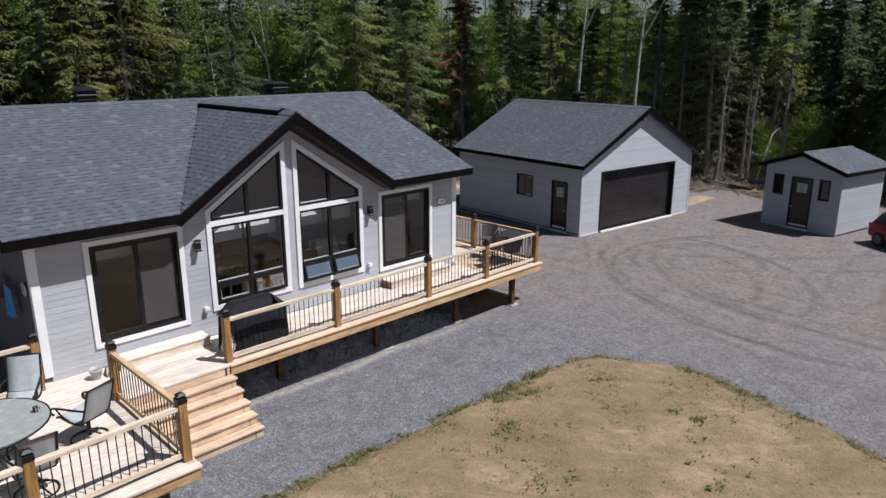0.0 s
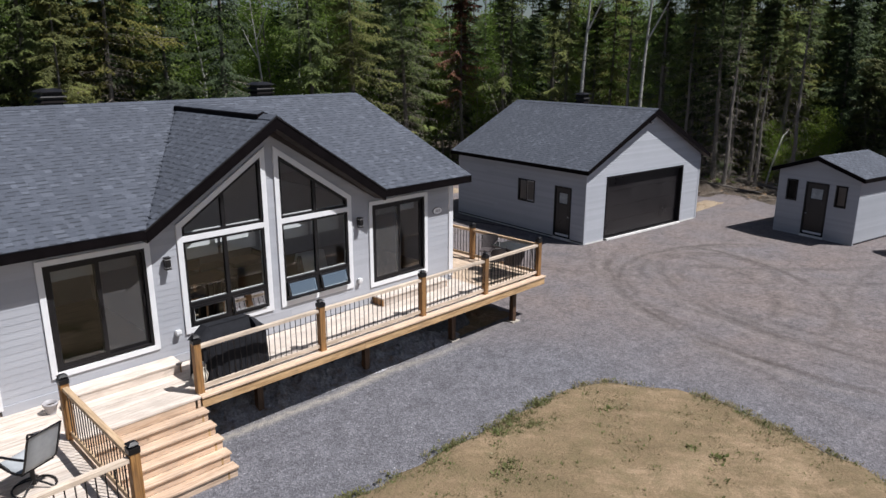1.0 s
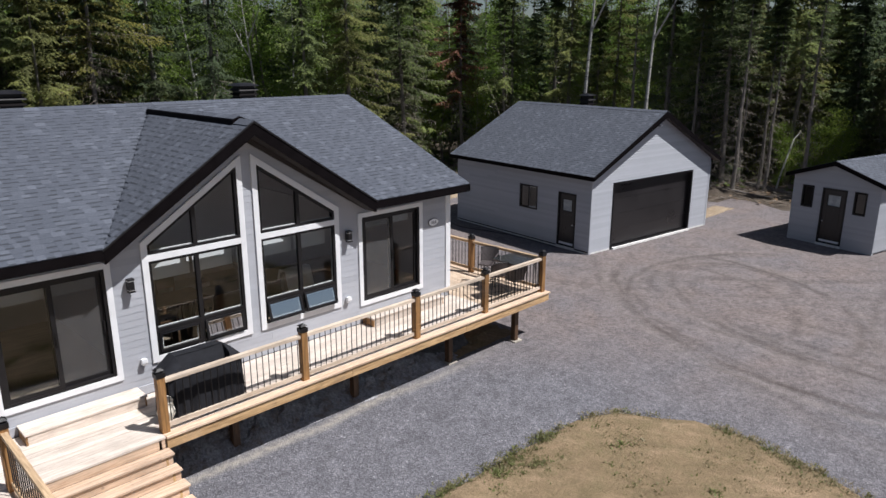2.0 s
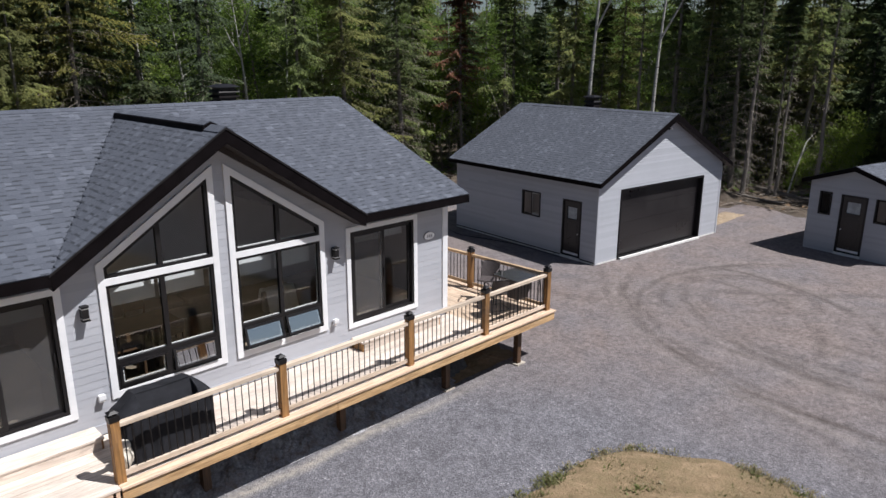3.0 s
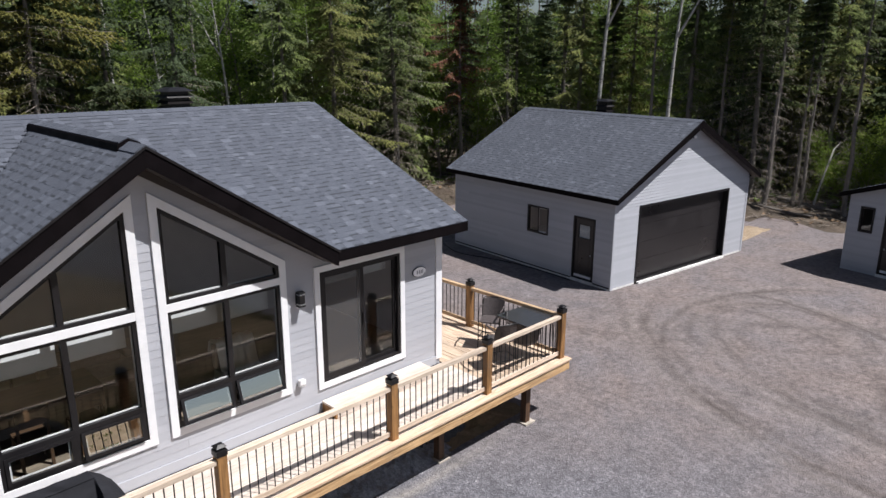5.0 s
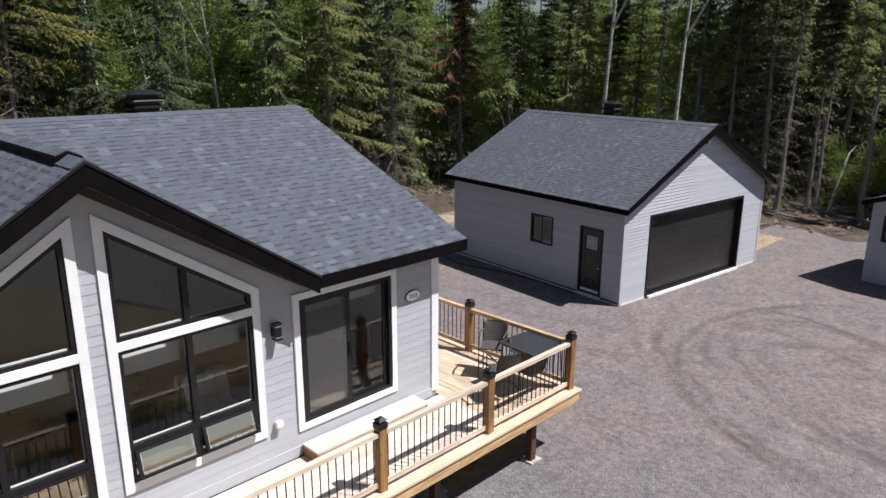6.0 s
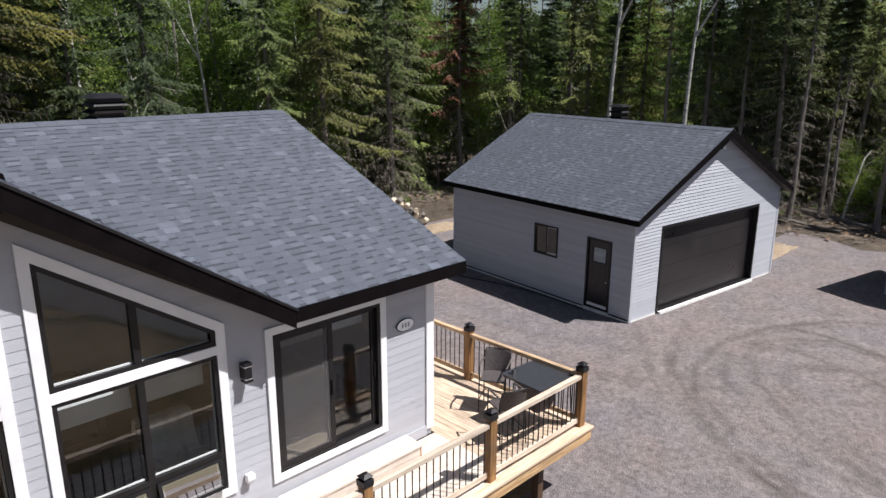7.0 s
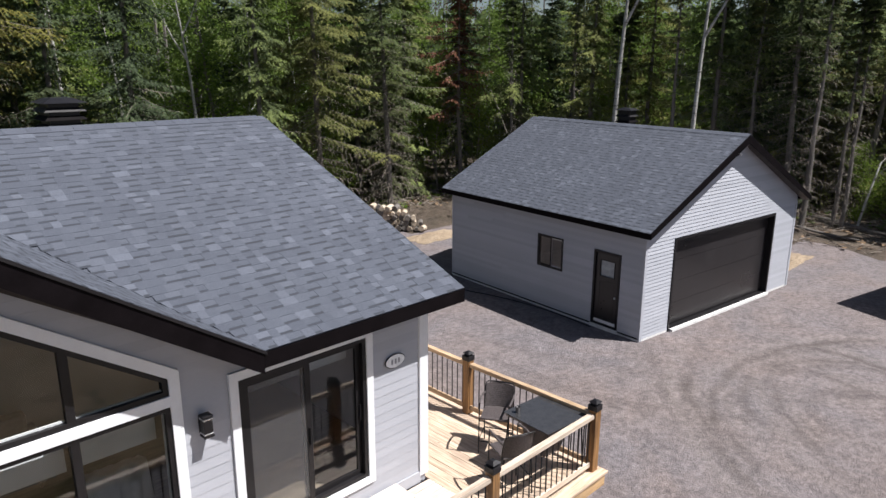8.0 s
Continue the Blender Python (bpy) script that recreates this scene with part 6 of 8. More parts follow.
def gravel_bank():
    """Loose rubble and earth heaped against the foundation under the deck."""
    bm, rows = bmesh.new(), []
    nx, ny = 150, 14
    for j in range(ny + 1):
        row = []
        for i in range(nx + 1):
            x, w = 7.2 + 9.3 * i / nx, j / ny
            y = 13.60 + 1.26 * w + 0.10 * noise.noise((x * 0.9, w, 3))
            q = Vector((x, y, 0))
            z = -0.02 + 0.66 * w + 0.07 * min(1, w * 5) * (noise.noise(q * 3) + 0.8 * noise.noise(q * 9) + 0.5 * noise.noise(q * 21))
            row.append(bm.verts.new((x, y, z if x < 14.6 else -0.05 + (z + 0.05) * max(0.1, 1 - (x - 14.6) / 1.8))))
        rows.append(row)
    for r, s_ in zip(rows, rows[1:]):
        for i in range(nx):
            bm.faces.new((r[i], r[i + 1], s_[i + 1], s_[i]))
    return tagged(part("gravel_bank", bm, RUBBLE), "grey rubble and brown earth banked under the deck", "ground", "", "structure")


gravel_bank()

# stairs
stairs = holder("deck_stairs", (6.9, 12.6, 0), "pale pine deck stairs with six closed risers", "stairs")
RISER, RUN = DZ / 6, 0.207
for k in range(1, 6):
    z = DZ - RISER * k
    yn = 13.13 - RUN * k
    w = 8.02 + 0.018 * k
    part("tread", block(5.91, w, yn - 0.025, yn + 0.10, z - 0.04, z, 0.006), TREAD_X, stairs)
    part("tread", block(5.91, w, yn + 0.105, yn + 0.215, z - 0.04, z - 0.001, 0.006), TREAD_X, stairs)
for k in range(0, 6):
    z = DZ - RISER * k - 0.04
    yn = 13.13 - RUN * k
    part("riser", block(5.91, 8.0 + 0.018 * k, yn + 0.012, yn + 0.032, max(0.0, z - RISER + 0.04), z), TREAD_X, stairs)
bm = bmesh.new()
steps = []
for k in range(0, 6):
    yk, zk = 13.14 - RUN * k, DZ - RISER * k - 0.042
    steps += [(yk, zk), (yk, max(0.0, zk - RISER))]
poly = [(13.14, 0.0)] + steps
lo = [bm.verts.new((7.90, y_, z_)) for y_, z_ in poly]
hi = [bm.verts.new((7.94, y_, z_)) for y_, z_ in poly]
bm.faces.new(lo), bm.faces.new(hi)
for i in range(len(poly)):
    j = (i + 1) % len(poly)
    bm.faces.new((lo[i], lo[j], hi[j], hi[i]))
part("stringer", bm, BEAM_Y, stairs)


# railings
BALUSTER = bpy.data.meshes.new("baluster")
_v, _f = [], []
for zz in (0.0, 1.0):
    for s_ in range(6):
        _v.append((0.0095 * math.cos(s_ * math.pi / 3), 0.0095 * math.sin(s_ * math.pi / 3), zz))
for s_ in range(6):
    _f.append((s_, (s_ + 1) % 6, 6 + (s_ + 1) % 6, 6 + s_))
BALUSTER.from_pydata(_v, [], _f)
BALUSTER.materials.append(BLACK)
POST_H = 1.075


def rail_post(x, y, parent, turn=0.0, height=POST_H, base=DZ):
    m = pose(x, y, base, 0, 0, turn)
    p = part("post", block(-0.068, 0.068, -0.068, 0.068, 0.0, height, 0.008), POST_WOOD, parent, "brown stained square post", m=m)
    bm = block(-0.078, 0.078, -0.078, 0.078, height - 0.075, height + 0.012, 0.008)
    box(bm, -0.045, 0.045, -0.045, 0.045, height + 0.012, height + 0.05)
    hexa(bm, [(-0.075, -0.075, height + 0.05), (0.075, -0.075, height + 0.05), (0.075, 0.075, height + 0.05), (-0.075, 0.075, height + 0.05), (-0.03, -0.03, height + 0.085), (0.03, -0.03, height + 0.085), (0.03, 0.03, height + 0.085), (-0.03, 0.03, height + 0.085)])
    part("cap", bm, BLACK, p, "black metal post cap", m=m)


def rail_span(p, q, parent, material):
    """Top and bottom rail between two posts, with slim black balusters."""
    p, q = Vector((*p, 0)), Vector((*q, 0))
    d = (q - p).normalized()
    L = (q - p).length - 0.136
    m = Matrix.Translation(p + d * 0.068) @ Matrix.Rotation(math.atan2(d.y, d.x), 4, "Z")
    part("top_rail", block(0.001, L - 0.001, -0.045, 0.045, DZ + 0.885, DZ + 0.955, 0.006), material, parent, "pale weathered top rail", m=m)
    part("bottom_rail", block(0.001, L - 0.001, -0.02, 0.02, DZ + 0.075, DZ + 0.16, 0.005), material, parent, "pale weathered bottom rail", m=m)
    n = max(2, round(L / 0.128))
    for i in range(n):
        ob = link("baluster", BALUSTER, None, parent)
        o = m @ Vector(((i + 0.5) * L / n, 0, DZ + 0.155))
        ob.matrix_basis = Matrix.Translation(o) @ Matrix.Diagonal((1, 1, 0.735, 1))


def railing(name, posts, material, label, skip_first=False, skip_last=False):
    r = holder(name, (*posts[0], DZ), label, "railing", "deck railings")
    for i, (x, y) in enumerate(posts):
        if not (i == 0 and skip_first) and not (i == len(posts) - 1 and skip_last):
            rail_post(x, y, r)
    for p, q in zip(posts, posts[1:]):
        rail_span(p, q, r, material)
    return r


FR_Y = 13.30
railing("deck_railing", [(8.08, FR_Y), (10.87, FR_Y), (13.84, FR_Y), (16.14, FR_Y), (18.43, FR_Y)], RAIL_WOOD_X, "pine deck railing with black balusters along the front")
railing("deck_railing", [(18.43, FR_Y), (18.40, 15.83), (18.42, 19.9)], RAIL_WOOD_Y, "pine deck railing with black balusters round the end", True)
railing("deck_railing", [(5.81, 13.27), (5.78, 10.41)], RAIL_WOOD_Y, "pine deck railing with black balusters beside the stairs")
railing("deck_railing", [(5.78, 10.41), (3.64, 10.31), (1.2, 10.27)], RAIL_WOOD_X, "pine deck railing with black balusters along the terrace", True)
railing("deck_railing", [(4.92, 14.66), (2.4, 14.66)], RAIL_WOOD_X, "pine deck railing by the cottage corner")


def door_step(x0, x1, y0, z1):
    s = holder("door_step", ((x0 + x1) / 2, (y0 + 14.87) / 2, DZ), "pale pine box step below a sliding door", "step", "door steps")
    w = (14.86 - y0) / 2
    for k in range(2):
        part("tread", block(x0 - 0.015, x1 + 0.015, y0 - 0.02 + k * (w + 0.01), y0 - 0.02 + (k + 1) * w + 0.01, z1 - 0.036, z1, 0.005), PLANK_X, s)
    part("riser", block(x0 + 0.03, x1 - 0.03, y0, y0 + 0.03, DZ + 0.001, z1 - 0.036), PLANK_X, s)
    for x in (x0, x1 - 0.03):
        part("end_board", block(x, x + 0.03, y0, 14.855, DZ + 0.001, z1 - 0.036), POST_WOOD, s, "brown end board")


door_step(6.3, 8.25, 14.42, 1.43)
door_step(13.56, 15.86, 14.46, 1.44)


# ---- fittings on the front wall ----
def wall_lamp(x, z):
    l_ = holder("wall_lamp", (x, HY0 - 0.1, z), "black box-shaped outdoor wall lantern with bright bands", "wall lamp", "wall lamps")
    y = HY0 - 0.025
    part("back_plate", block(x - 0.05, x + 0.05, y - 0.018, y, z - 0.1, z + 0.1, 0.004), BLACK, l_)
    part("body", block(x - 0.05, x + 0.05, y - 0.135, y - 0.035, z - 0.10, z + 0.10, 0.008), BLACK, l_)
    part("arm", block(x - 0.02, x + 0.02, y - 0.036, y - 0.017, z - 0.02, z + 0.02), BLACK, l_)
    for zz in (z + 0.104, z - 0.126):
        part("rim", block(x - 0.058, x + 0.058, y - 0.143, y - 0.027, zz, zz + 0.022, 0.004), BLACK, l_)
    for zz in (z + 0.076, z - 0.092):
        part("band", block(x - 0.0535, x + 0.0535, y - 0.1385, y - 0.0315, zz, zz + 0.016, 0.003), STEEL, l_, "thin bright metal band")
    part("lens", block(x - 0.045, x + 0.045, y - 0.138, y - 0.047, z - 0.116, z - 0.111), FROSTED, l_)


wall_lamp(8.35, 3.39)
wall_lamp(13.19, 3.42)


def oval(bm, cx, cz, a, b, o0, o1, n=28):
    prism(bm, [(cx + a * math.cos(2 * math.pi * i / n), cz + b * math.sin(2 * math.pi * i / n)) for i in range(n)], o0, o1)


plaque = holder("house_plaque", (15.914, HY0 - 0.03, 3.285), "oval white plaque with black rim and dark bars", "plaque")
bm = bmesh.new()
oval(bm, 15.914, 3.285, 0.175, 0.1, 0.022, 0.032)
part("rim", bm, BLACK, plaque, "black oval rim", m=FRONT)
bm = bmesh.new()
oval(bm, 15.914, 3.285, 0.163, 0.09, 0.032, 0.038)
part("face", bm, plain_material("white_plaque_enamel", (0.9, 0.9, 0.91), 0.3, 0.03), plaque, m=FRONT)
for k in (-1, 0, 1):
    bm = bmesh.new()
    prism(bm, rect(15.914 + k * 0.06 - 0.014, 15.914 + k * 0.06 + 0.014, 3.25, 3.32), 0.038, 0.042)
    part("bar", bm, plain_material("grey_print", (0.3, 0.3, 0.32), 0.5) if k < 0 else bpy.data.materials["grey_print"], plaque, m=FRONT)


def outlet(x, z):
    o = holder("outlet_cover", (x, HY0 - 0.04, z), "small white weatherproof outlet cover", "outlet", "outlet covers")
    part("cover", block(x - 0.05, x + 0.05, HY0 - 0.10, HY0 - 0.021, z - 0.06, z + 0.06, 0.012), WHITE, o)
    part("lid", block(x - 0.056, x + 0.056, HY0 - 0.115, HY0 - 0.1, z - 0.02, z + 0.066, 0.006), WHITE, o)


outlet(8.44, 1.88)
outlet(13.15, 1.92)

# flood lamp with two heads under the garage ridge
flood = holder("flood_lamp", tuple(GAR @ Vector((GW / 2 - 0.2, 0.05, 4.76))), "small twin-head outdoor flood lamp under the ridge", "flood lamp")
bm = bmesh.new()
box(bm, GW / 2 - 0.25, GW / 2 - 0.15, 0.021, 0.06, 4.70, 4.80)
part("mount", bm, WHITE, flood, m=GAR)
for k in (-1, 1):
    bm = bmesh.new()
    bmesh.ops.create_cone(bm, cap_ends=True, segments=12, radius1=0.06, radius2=0.035, depth=0.13)
    bm.transform(Matrix.Translation((GW / 2 - 0.2 + 0.08 * k, 0.12, 4.73)) @ Matrix.Rotation(radians(-115), 4, "X"))
    part("head", bm, WHITE if k > 0 else BLACK, flood, m=GAR, smooth=False)


# ---- things on the deck ----
def ring_points(a, b, n=64, power=4.0):
    out = []
    for i in range(n):
        t = 2 * math.pi * i / n
        c, s = math.cos(t), math.sin(t)
        out.append((a * abs(c) ** (2 / power) * (1 if c > 0 else -1), b * abs(s) ** (2 / power) * (1 if s > 0 else -1)))
    return out


def grill():
    g = holder("covered_grill", (9.04, 13.88, DZ), "barbecue grill under a draped black fabric cover", "barbecue")
    rows = ((0.0, 0.76, 0.33, 0.03), (0.25, 0.755, 0.325, 0.026), (0.55, 0.75, 0.32, 0.016), (0.74, 0.755, 0.325, 0.006), (0.80, 0.75, 0.32, 0.0), (0.825, 0.73, 0.305, 0.0), (0.83, 0.6, 0.25, 0.0))
    bm, prev, n = bmesh.new(), None, 132
    for z, a, b, fold in rows:
        ring_ = []
        for i, (x, y) in enumerate(ring_points(a, b, n)):
            f = 1 + 1.7 * fold * (0.8 * math.sin(i * 2 * math.pi / 6) + 0.5 * math.sin(i * 0.71 + 1) + 0.6 * noise.noise((i * 0.6, z, 0)))
            shift = 0.05 if z > 0.9 else 0.0
            ring_.append(bm.verts.new((x * f + shift, y * f * 1.0 + (0.02 if z > 0.9 else 0), z * 0.9 + 0.012 * noise.noise((x * 3, y * 3, z)) + 0.004)))
        if prev:
            for i in range(n):
                j = (i + 1) % n
                bm.faces.new((prev[i], prev[j], ring_[j], ring_[i]))
        prev = ring_
    bm.faces.new(prev)
    c = part("cover", bm, CHAR, g, "draped charcoal fabric cover", world=False, smooth=True)
    # the hood: a flat top towards the wall, a sunken front panel and two sloping shoulders
    shoulder = ((0.29, 0.81), (0.27, 1.10), (0.0, 1.13), (-0.22, 0.99), (-0.305, 0.81))
    end = ((0.29, 0.81), (0.24, 0.86), (0.0, 0.88), (-0.22, 0.86), (-0.30, 0.81))
    panel = ((0.29, 0.81), (0.27, 1.10), (0.0, 1.125), (-0.07, 0.97), (-0.13, 0.81))
    bm, prev = bmesh.new(), None
    for x, profile in ((-0.73, end), (-0.58, [(0.5 * (p[0] + q[0]), 0.52 * p[1] + 0.48 * q[1]) for p, q in zip(end, shoulder)]), (-0.42, shoulder), (-0.40, panel), (0.0, [(y, z - (0.012 if z > 0.9 else 0)) for y, z in panel]), (0.46, panel), (0.48, shoulder), (0.62, [(0.5 * (p[0] + q[0]), 0.5 * (p[1] + q[1])) for p, q in zip(end, shoulder)]), (0.735, end)):
        row = [bm.verts.new((x, y, z * 0.9)) for y, z in profile]
        if prev:
            for i in range(len(row) - 1):
                bm.faces.new((prev[i], row[i], row[i + 1], prev[i + 1]))
        prev = row
    bmesh.ops.subdivide_edges(bm, edges=bm.edges[:], cuts=3, use_grid_fill=True)
    for v_ in bm.verts:
        k = noise.noise(v_.co * 4.5) + 0.6 * noise.noise(v_.co * 11)
        if v_.co.z > 0.75:
            v_.co += Vector((0.004, 0.008, 0.009)) * k
    bmesh.ops.recalc_face_normals(bm, faces=bm.faces[:])
    hood = part("hood_cover", bm, CHAR, c, "fabric drawn over the grill hood", world=False)
    hood.modifiers.new("thick", "SOLIDIFY").thickness = 0.006
    v, f = [], []
    tube(v, f, [Vector((-0.41, -0.004, 1.019)), Vector((0.03, -0.004, 1.008)), Vector((0.47, -0.004, 1.019))], [0.007] * 3, 5)
    link("seam", mesh_from("seam", v, f, CHAR), None, c, "", False)
    v, f = [], []
    pts = [Vector((x * 1.004, y * 1.004, 0.72)) for x, y in ring_points(0.75, 0.32, 60)]
    tube(v, f, pts + pts[:1], [0.008] * 61, 4)
    link("piping", mesh_from("piping", v, f, CHAR), None, c, "", False)
    return g


grill()

ORN = plain_material("pale_cast_stone", (0.62, 0.58, 0.50), 0.85, 0.2, 9, 0.0, 0.8)
bm = bmesh.new()
bmesh.ops.create_icosphere(bm, subdivisions=4, radius=1)
for v_ in bm.verts:
    c_ = v_.co.copy()
    k_ = 1 + 0.28 * noise.noise(c_ * 1.9) + 0.12 * noise.noise(c_ * 5)
    waist = 1 - 0.22 * math.exp(-((c_.z - 0.25) / 0.22) ** 2)
    v_.co = (c_.x * 0.15 * k_ * waist, c_.y * 0.14 * k_ * waist, 0.235 + c_.z * 0.235)
orn = part("garden_ornament", bm, ORN, None, world=False, smooth=True)
orn.location = (8.27, 13.62, DZ + 0.006)
tagged(orn, "pale weathered cast-stone garden ornament on the deck", "ornament")


def pot(x, y):
    p = holder("flower_pot", (x, y, DZ), "small grey plastic flower pot on the deck", "flower pot")
    prof = ((0.0, 0.075), (0.02, 0.08), (0.17, 0.115), (0.17, 0.128), (0.215, 0.132), (0.215, 0.118), (0.14, 0.1))
    v, f, n = [], [], 24
    for z, r in prof:
        v += [Vector((r * math.cos(2 * math.pi * i / n), r * math.sin(2 * math.pi * i / n), z + 0.002)) for i in range(n)]
    for k in range(len(prof) - 1):
        for i in range(n):
            f.append((k * n + i, k * n + (i + 1) % n, (k + 1) * n + (i + 1) % n, (k + 1) * n + i))
    f.append(tuple(range(n)))
    link("pot", mesh_from("pot", v, f, POT_GREY), None, p, "", False, True)
    v = [Vector((0.099 * math.cos(2 * math.pi * i / n), 0.099 * math.sin(2 * math.pi * i / n), 0.145)) for i in range(n)]
    link("soil", mesh_from("soil", v, [tuple(range(n))], LITTER), None, p, "", False)


POT_GREY = plain_material("grey_plastic", (0.36, 0.34, 0.35), 0.5, 0.1)
pot(5.85, 14.42)
scoop = holder("boot_scraper", (6.1, 14.44, DZ), "dark wedge-shaped metal boot scraper by the wall", "boot scraper")
bm = bmesh.new()
hexa(bm, [(-0.08, -0.09, 0.003), (0.08, -0.07, 0.003), (0.08, 0.09, 0.003), (-0.08, 0.09, 0.003), (-0.03, 0.05, 0.16), (0.03, 0.05, 0.16), (0.03, 0.09, 0.16), (-0.03, 0.09, 0.16)])
part("wedge", bm, BLACK, scoop, world=False)
part("foot_plate", block(-0.1, 0.1, -0.1, 0.1, 0.0, 0.006, 0.002), BLACK, scoop, world=False)


def bars(parent, name, paths, r, material, sides=6):
    for pts in paths:
        v, f = [], []
        tube(v, f, [Vector(p) for p in pts], [r] * len(pts), sides)
        link(name, mesh_from(name, v, f, material), None, parent, "", False, True)


def curve_pts(ctrl, n=14):
    """A smooth path through the control points."""
    c = [Vector(p) for p in ctrl]
    out = []
    for i in range(len(c) - 1):
        p0, p1, p2, p3 = c[max(i - 1, 0)], c[i], c[i + 1], c[min(i + 2, len(c) - 1)]
        for k in range(n // 2):
            t = k / (n // 2)
            out.append(0.5 * ((2 * p1) + (p2 - p0) * t + (2 * p0 - 5 * p1 + 4 * p2 - p3) * t * t + (3 * p1 - p0 - 3 * p2 + p3) * t ** 3))
    return out + [c[-1]]


def sling_chair():
    """Swivel rocker: grey sling seat and back on a bent black frame, ring base. Faces +y, feet at 0."""
    c = holder("patio_chair", (0, 0, 0), "black-framed swivel patio chair with grey sling fabric", "chair", "terrace chairs")
    prof = curve_pts([(0, 0.30, 0.43), (0, 0.24, 0.46), (0, 0.0, 0.40), (0, -0.22, 0.42), (0, -0.32, 0.62), (0, -0.42, 0.92), (0, -0.46, 1.03)], 12)
    v, f = [], []
    for p in prof:
        for x in (-0.25, -0.08, 0.08, 0.25):
            v.append(p + Vector((x, 0, -0.015 * (1 - (x / 0.25) ** 2))))
    for i in range(len(prof) - 1):
        for k in range(3):
            q = i * 4 + k
            f.append((q, q + 1, q + 5, q + 4))
    half = next(i for i, p in enumerate(prof) if p.y < -0.235)
    split = half * 3
    for nm, ff in (("seat", f[:split]), ("backrest", f[split:])):
        own = sorted({i for q in ff for i in q})
        at = {o: k for k, o in enumerate(own)}
        me = mesh_from(nm, [v[o] for o in own], [tuple(at[i] for i in q) for q in ff], MESH)
        ob = link(nm, me, None, c, "grey woven sling", False, True)
        mod = ob.modifiers.new("thick", "SOLIDIFY")
        mod.thickness = 0.008
    for x in (-0.265, 0.265):
        bars(c, "side_rail", [[p + Vector((x, 0, 0)) for p in prof]], 0.018, BLACK)
        s = 1 if x > 0 else -1
        bars(c, "arm", [curve_pts([(x, -0.33, 0.66), (x + 0.04 * s, -0.1, 0.66), (x + 0.05 * s, 0.2, 0.64), (x + 0.05 * s, 0.34, 0.60), (x + 0.05 * s, 0.36, 0.53), (x + 0.04 * s, 0.30, 0.50)], 12)], 0.019, BLACK)
        bars(c, "arm_support", [curve_pts([(x + 0.05 * s, 0.24, 0.635), (x + 0.03 * s, 0.16, 0.52), (x * 0.9, 0.02, 0.38)], 8)], 0.016, BLACK)
    for by, bz in ((-0.46, 1.03), (0.28, 0.435), (0.0, 0.375), (-0.2, 0.385)):
        bars(c, "crossbar", [[(-0.263, by, bz), (0.263, by, bz)]], 0.014, BLACK)
    bars(c, "pedestal", [[(0, -0.06, 0.385), (0, -0.06, 0.06)]], 0.035, BLACK, 10)
    bars(c, "base_ring", [[(0.29 * math.cos(t * 0.2618), -0.06 + 0.29 * math.sin(t * 0.2618), 0.02) for t in range(25)]], 0.016, BLACK)
    for a in (0.4, 1.97, 3.54, 5.11):
        bars(c, "base_leg", [curve_pts([(0, -0.06, 0.14), (0.15 * math.cos(a), -0.06 + 0.15 * math.sin(a), 0.09), (0.28 * math.cos(a), -0.06 + 0.28 * math.sin(a), 0.03)], 8)], 0.015, BLACK)
    return c


ch = sling_chair()
ch.matrix_basis = pose(4.93, 12.24, DZ, 0, 0, 24)
copy_thing(ch, pose(4.37, 13.62, DZ, 0, 0, 152))
copy_thing(ch, pose(3.86, 11.21, DZ, 0, 0, 2))


def round_table(x, y):
    t = holder("round_table", (x, y, DZ), "round glass-topped patio table with black rim", "table")
    R, n = 0.90, 56
    v = [Vector((R * math.cos(2 * math.pi * i / n), R * math.sin(2 * math.pi * i / n), z)) for z in (0.715, 0.723) for i in range(n)]
    f = [tuple(range(n)), tuple(range(n, 2 * n))] + [(i, (i + 1) % n, n + (i + 1) % n, n + i) for i in range(n)]
    link("glass_top", mesh_from("glass_top", v, f, FROST_TOP), None, t, "pale frosted glass top", False)
    bars(t, "rim", [[(R * math.cos(2 * math.pi * i / n), R * math.sin(2 * math.pi * i / n), 0.718) for i in range(n + 1)]], 0.016, BLACK)
    for a in (0.6, 2.17, 3.74, 5.31):
        bars(t, "leg", [curve_pts([(0.76 * math.cos(a), 0.76 * math.sin(a), 0.70), (0.42 * math.cos(a), 0.42 * math.sin(a), 0.45), (0.34 * math.cos(a), 0.34 * math.sin(a), 0.25), (0.52 * math.cos(a), 0.52 * math.sin(a), 0.016)], 10)], 0.017, BLACK)
    bars(t, "hoop", [[(0.35 * math.cos(2 * math.pi * i / 24), 0.35 * math.sin(2 * math.pi * i / 24), 0.30) for i in range(25)]], 0.010, BLACK)


FROST_TOP = plain_material("frosted_table_glass", (0.27, 0.285, 0.27), 0.2, 0.12, 7)
round_table(3.55, 12.33)


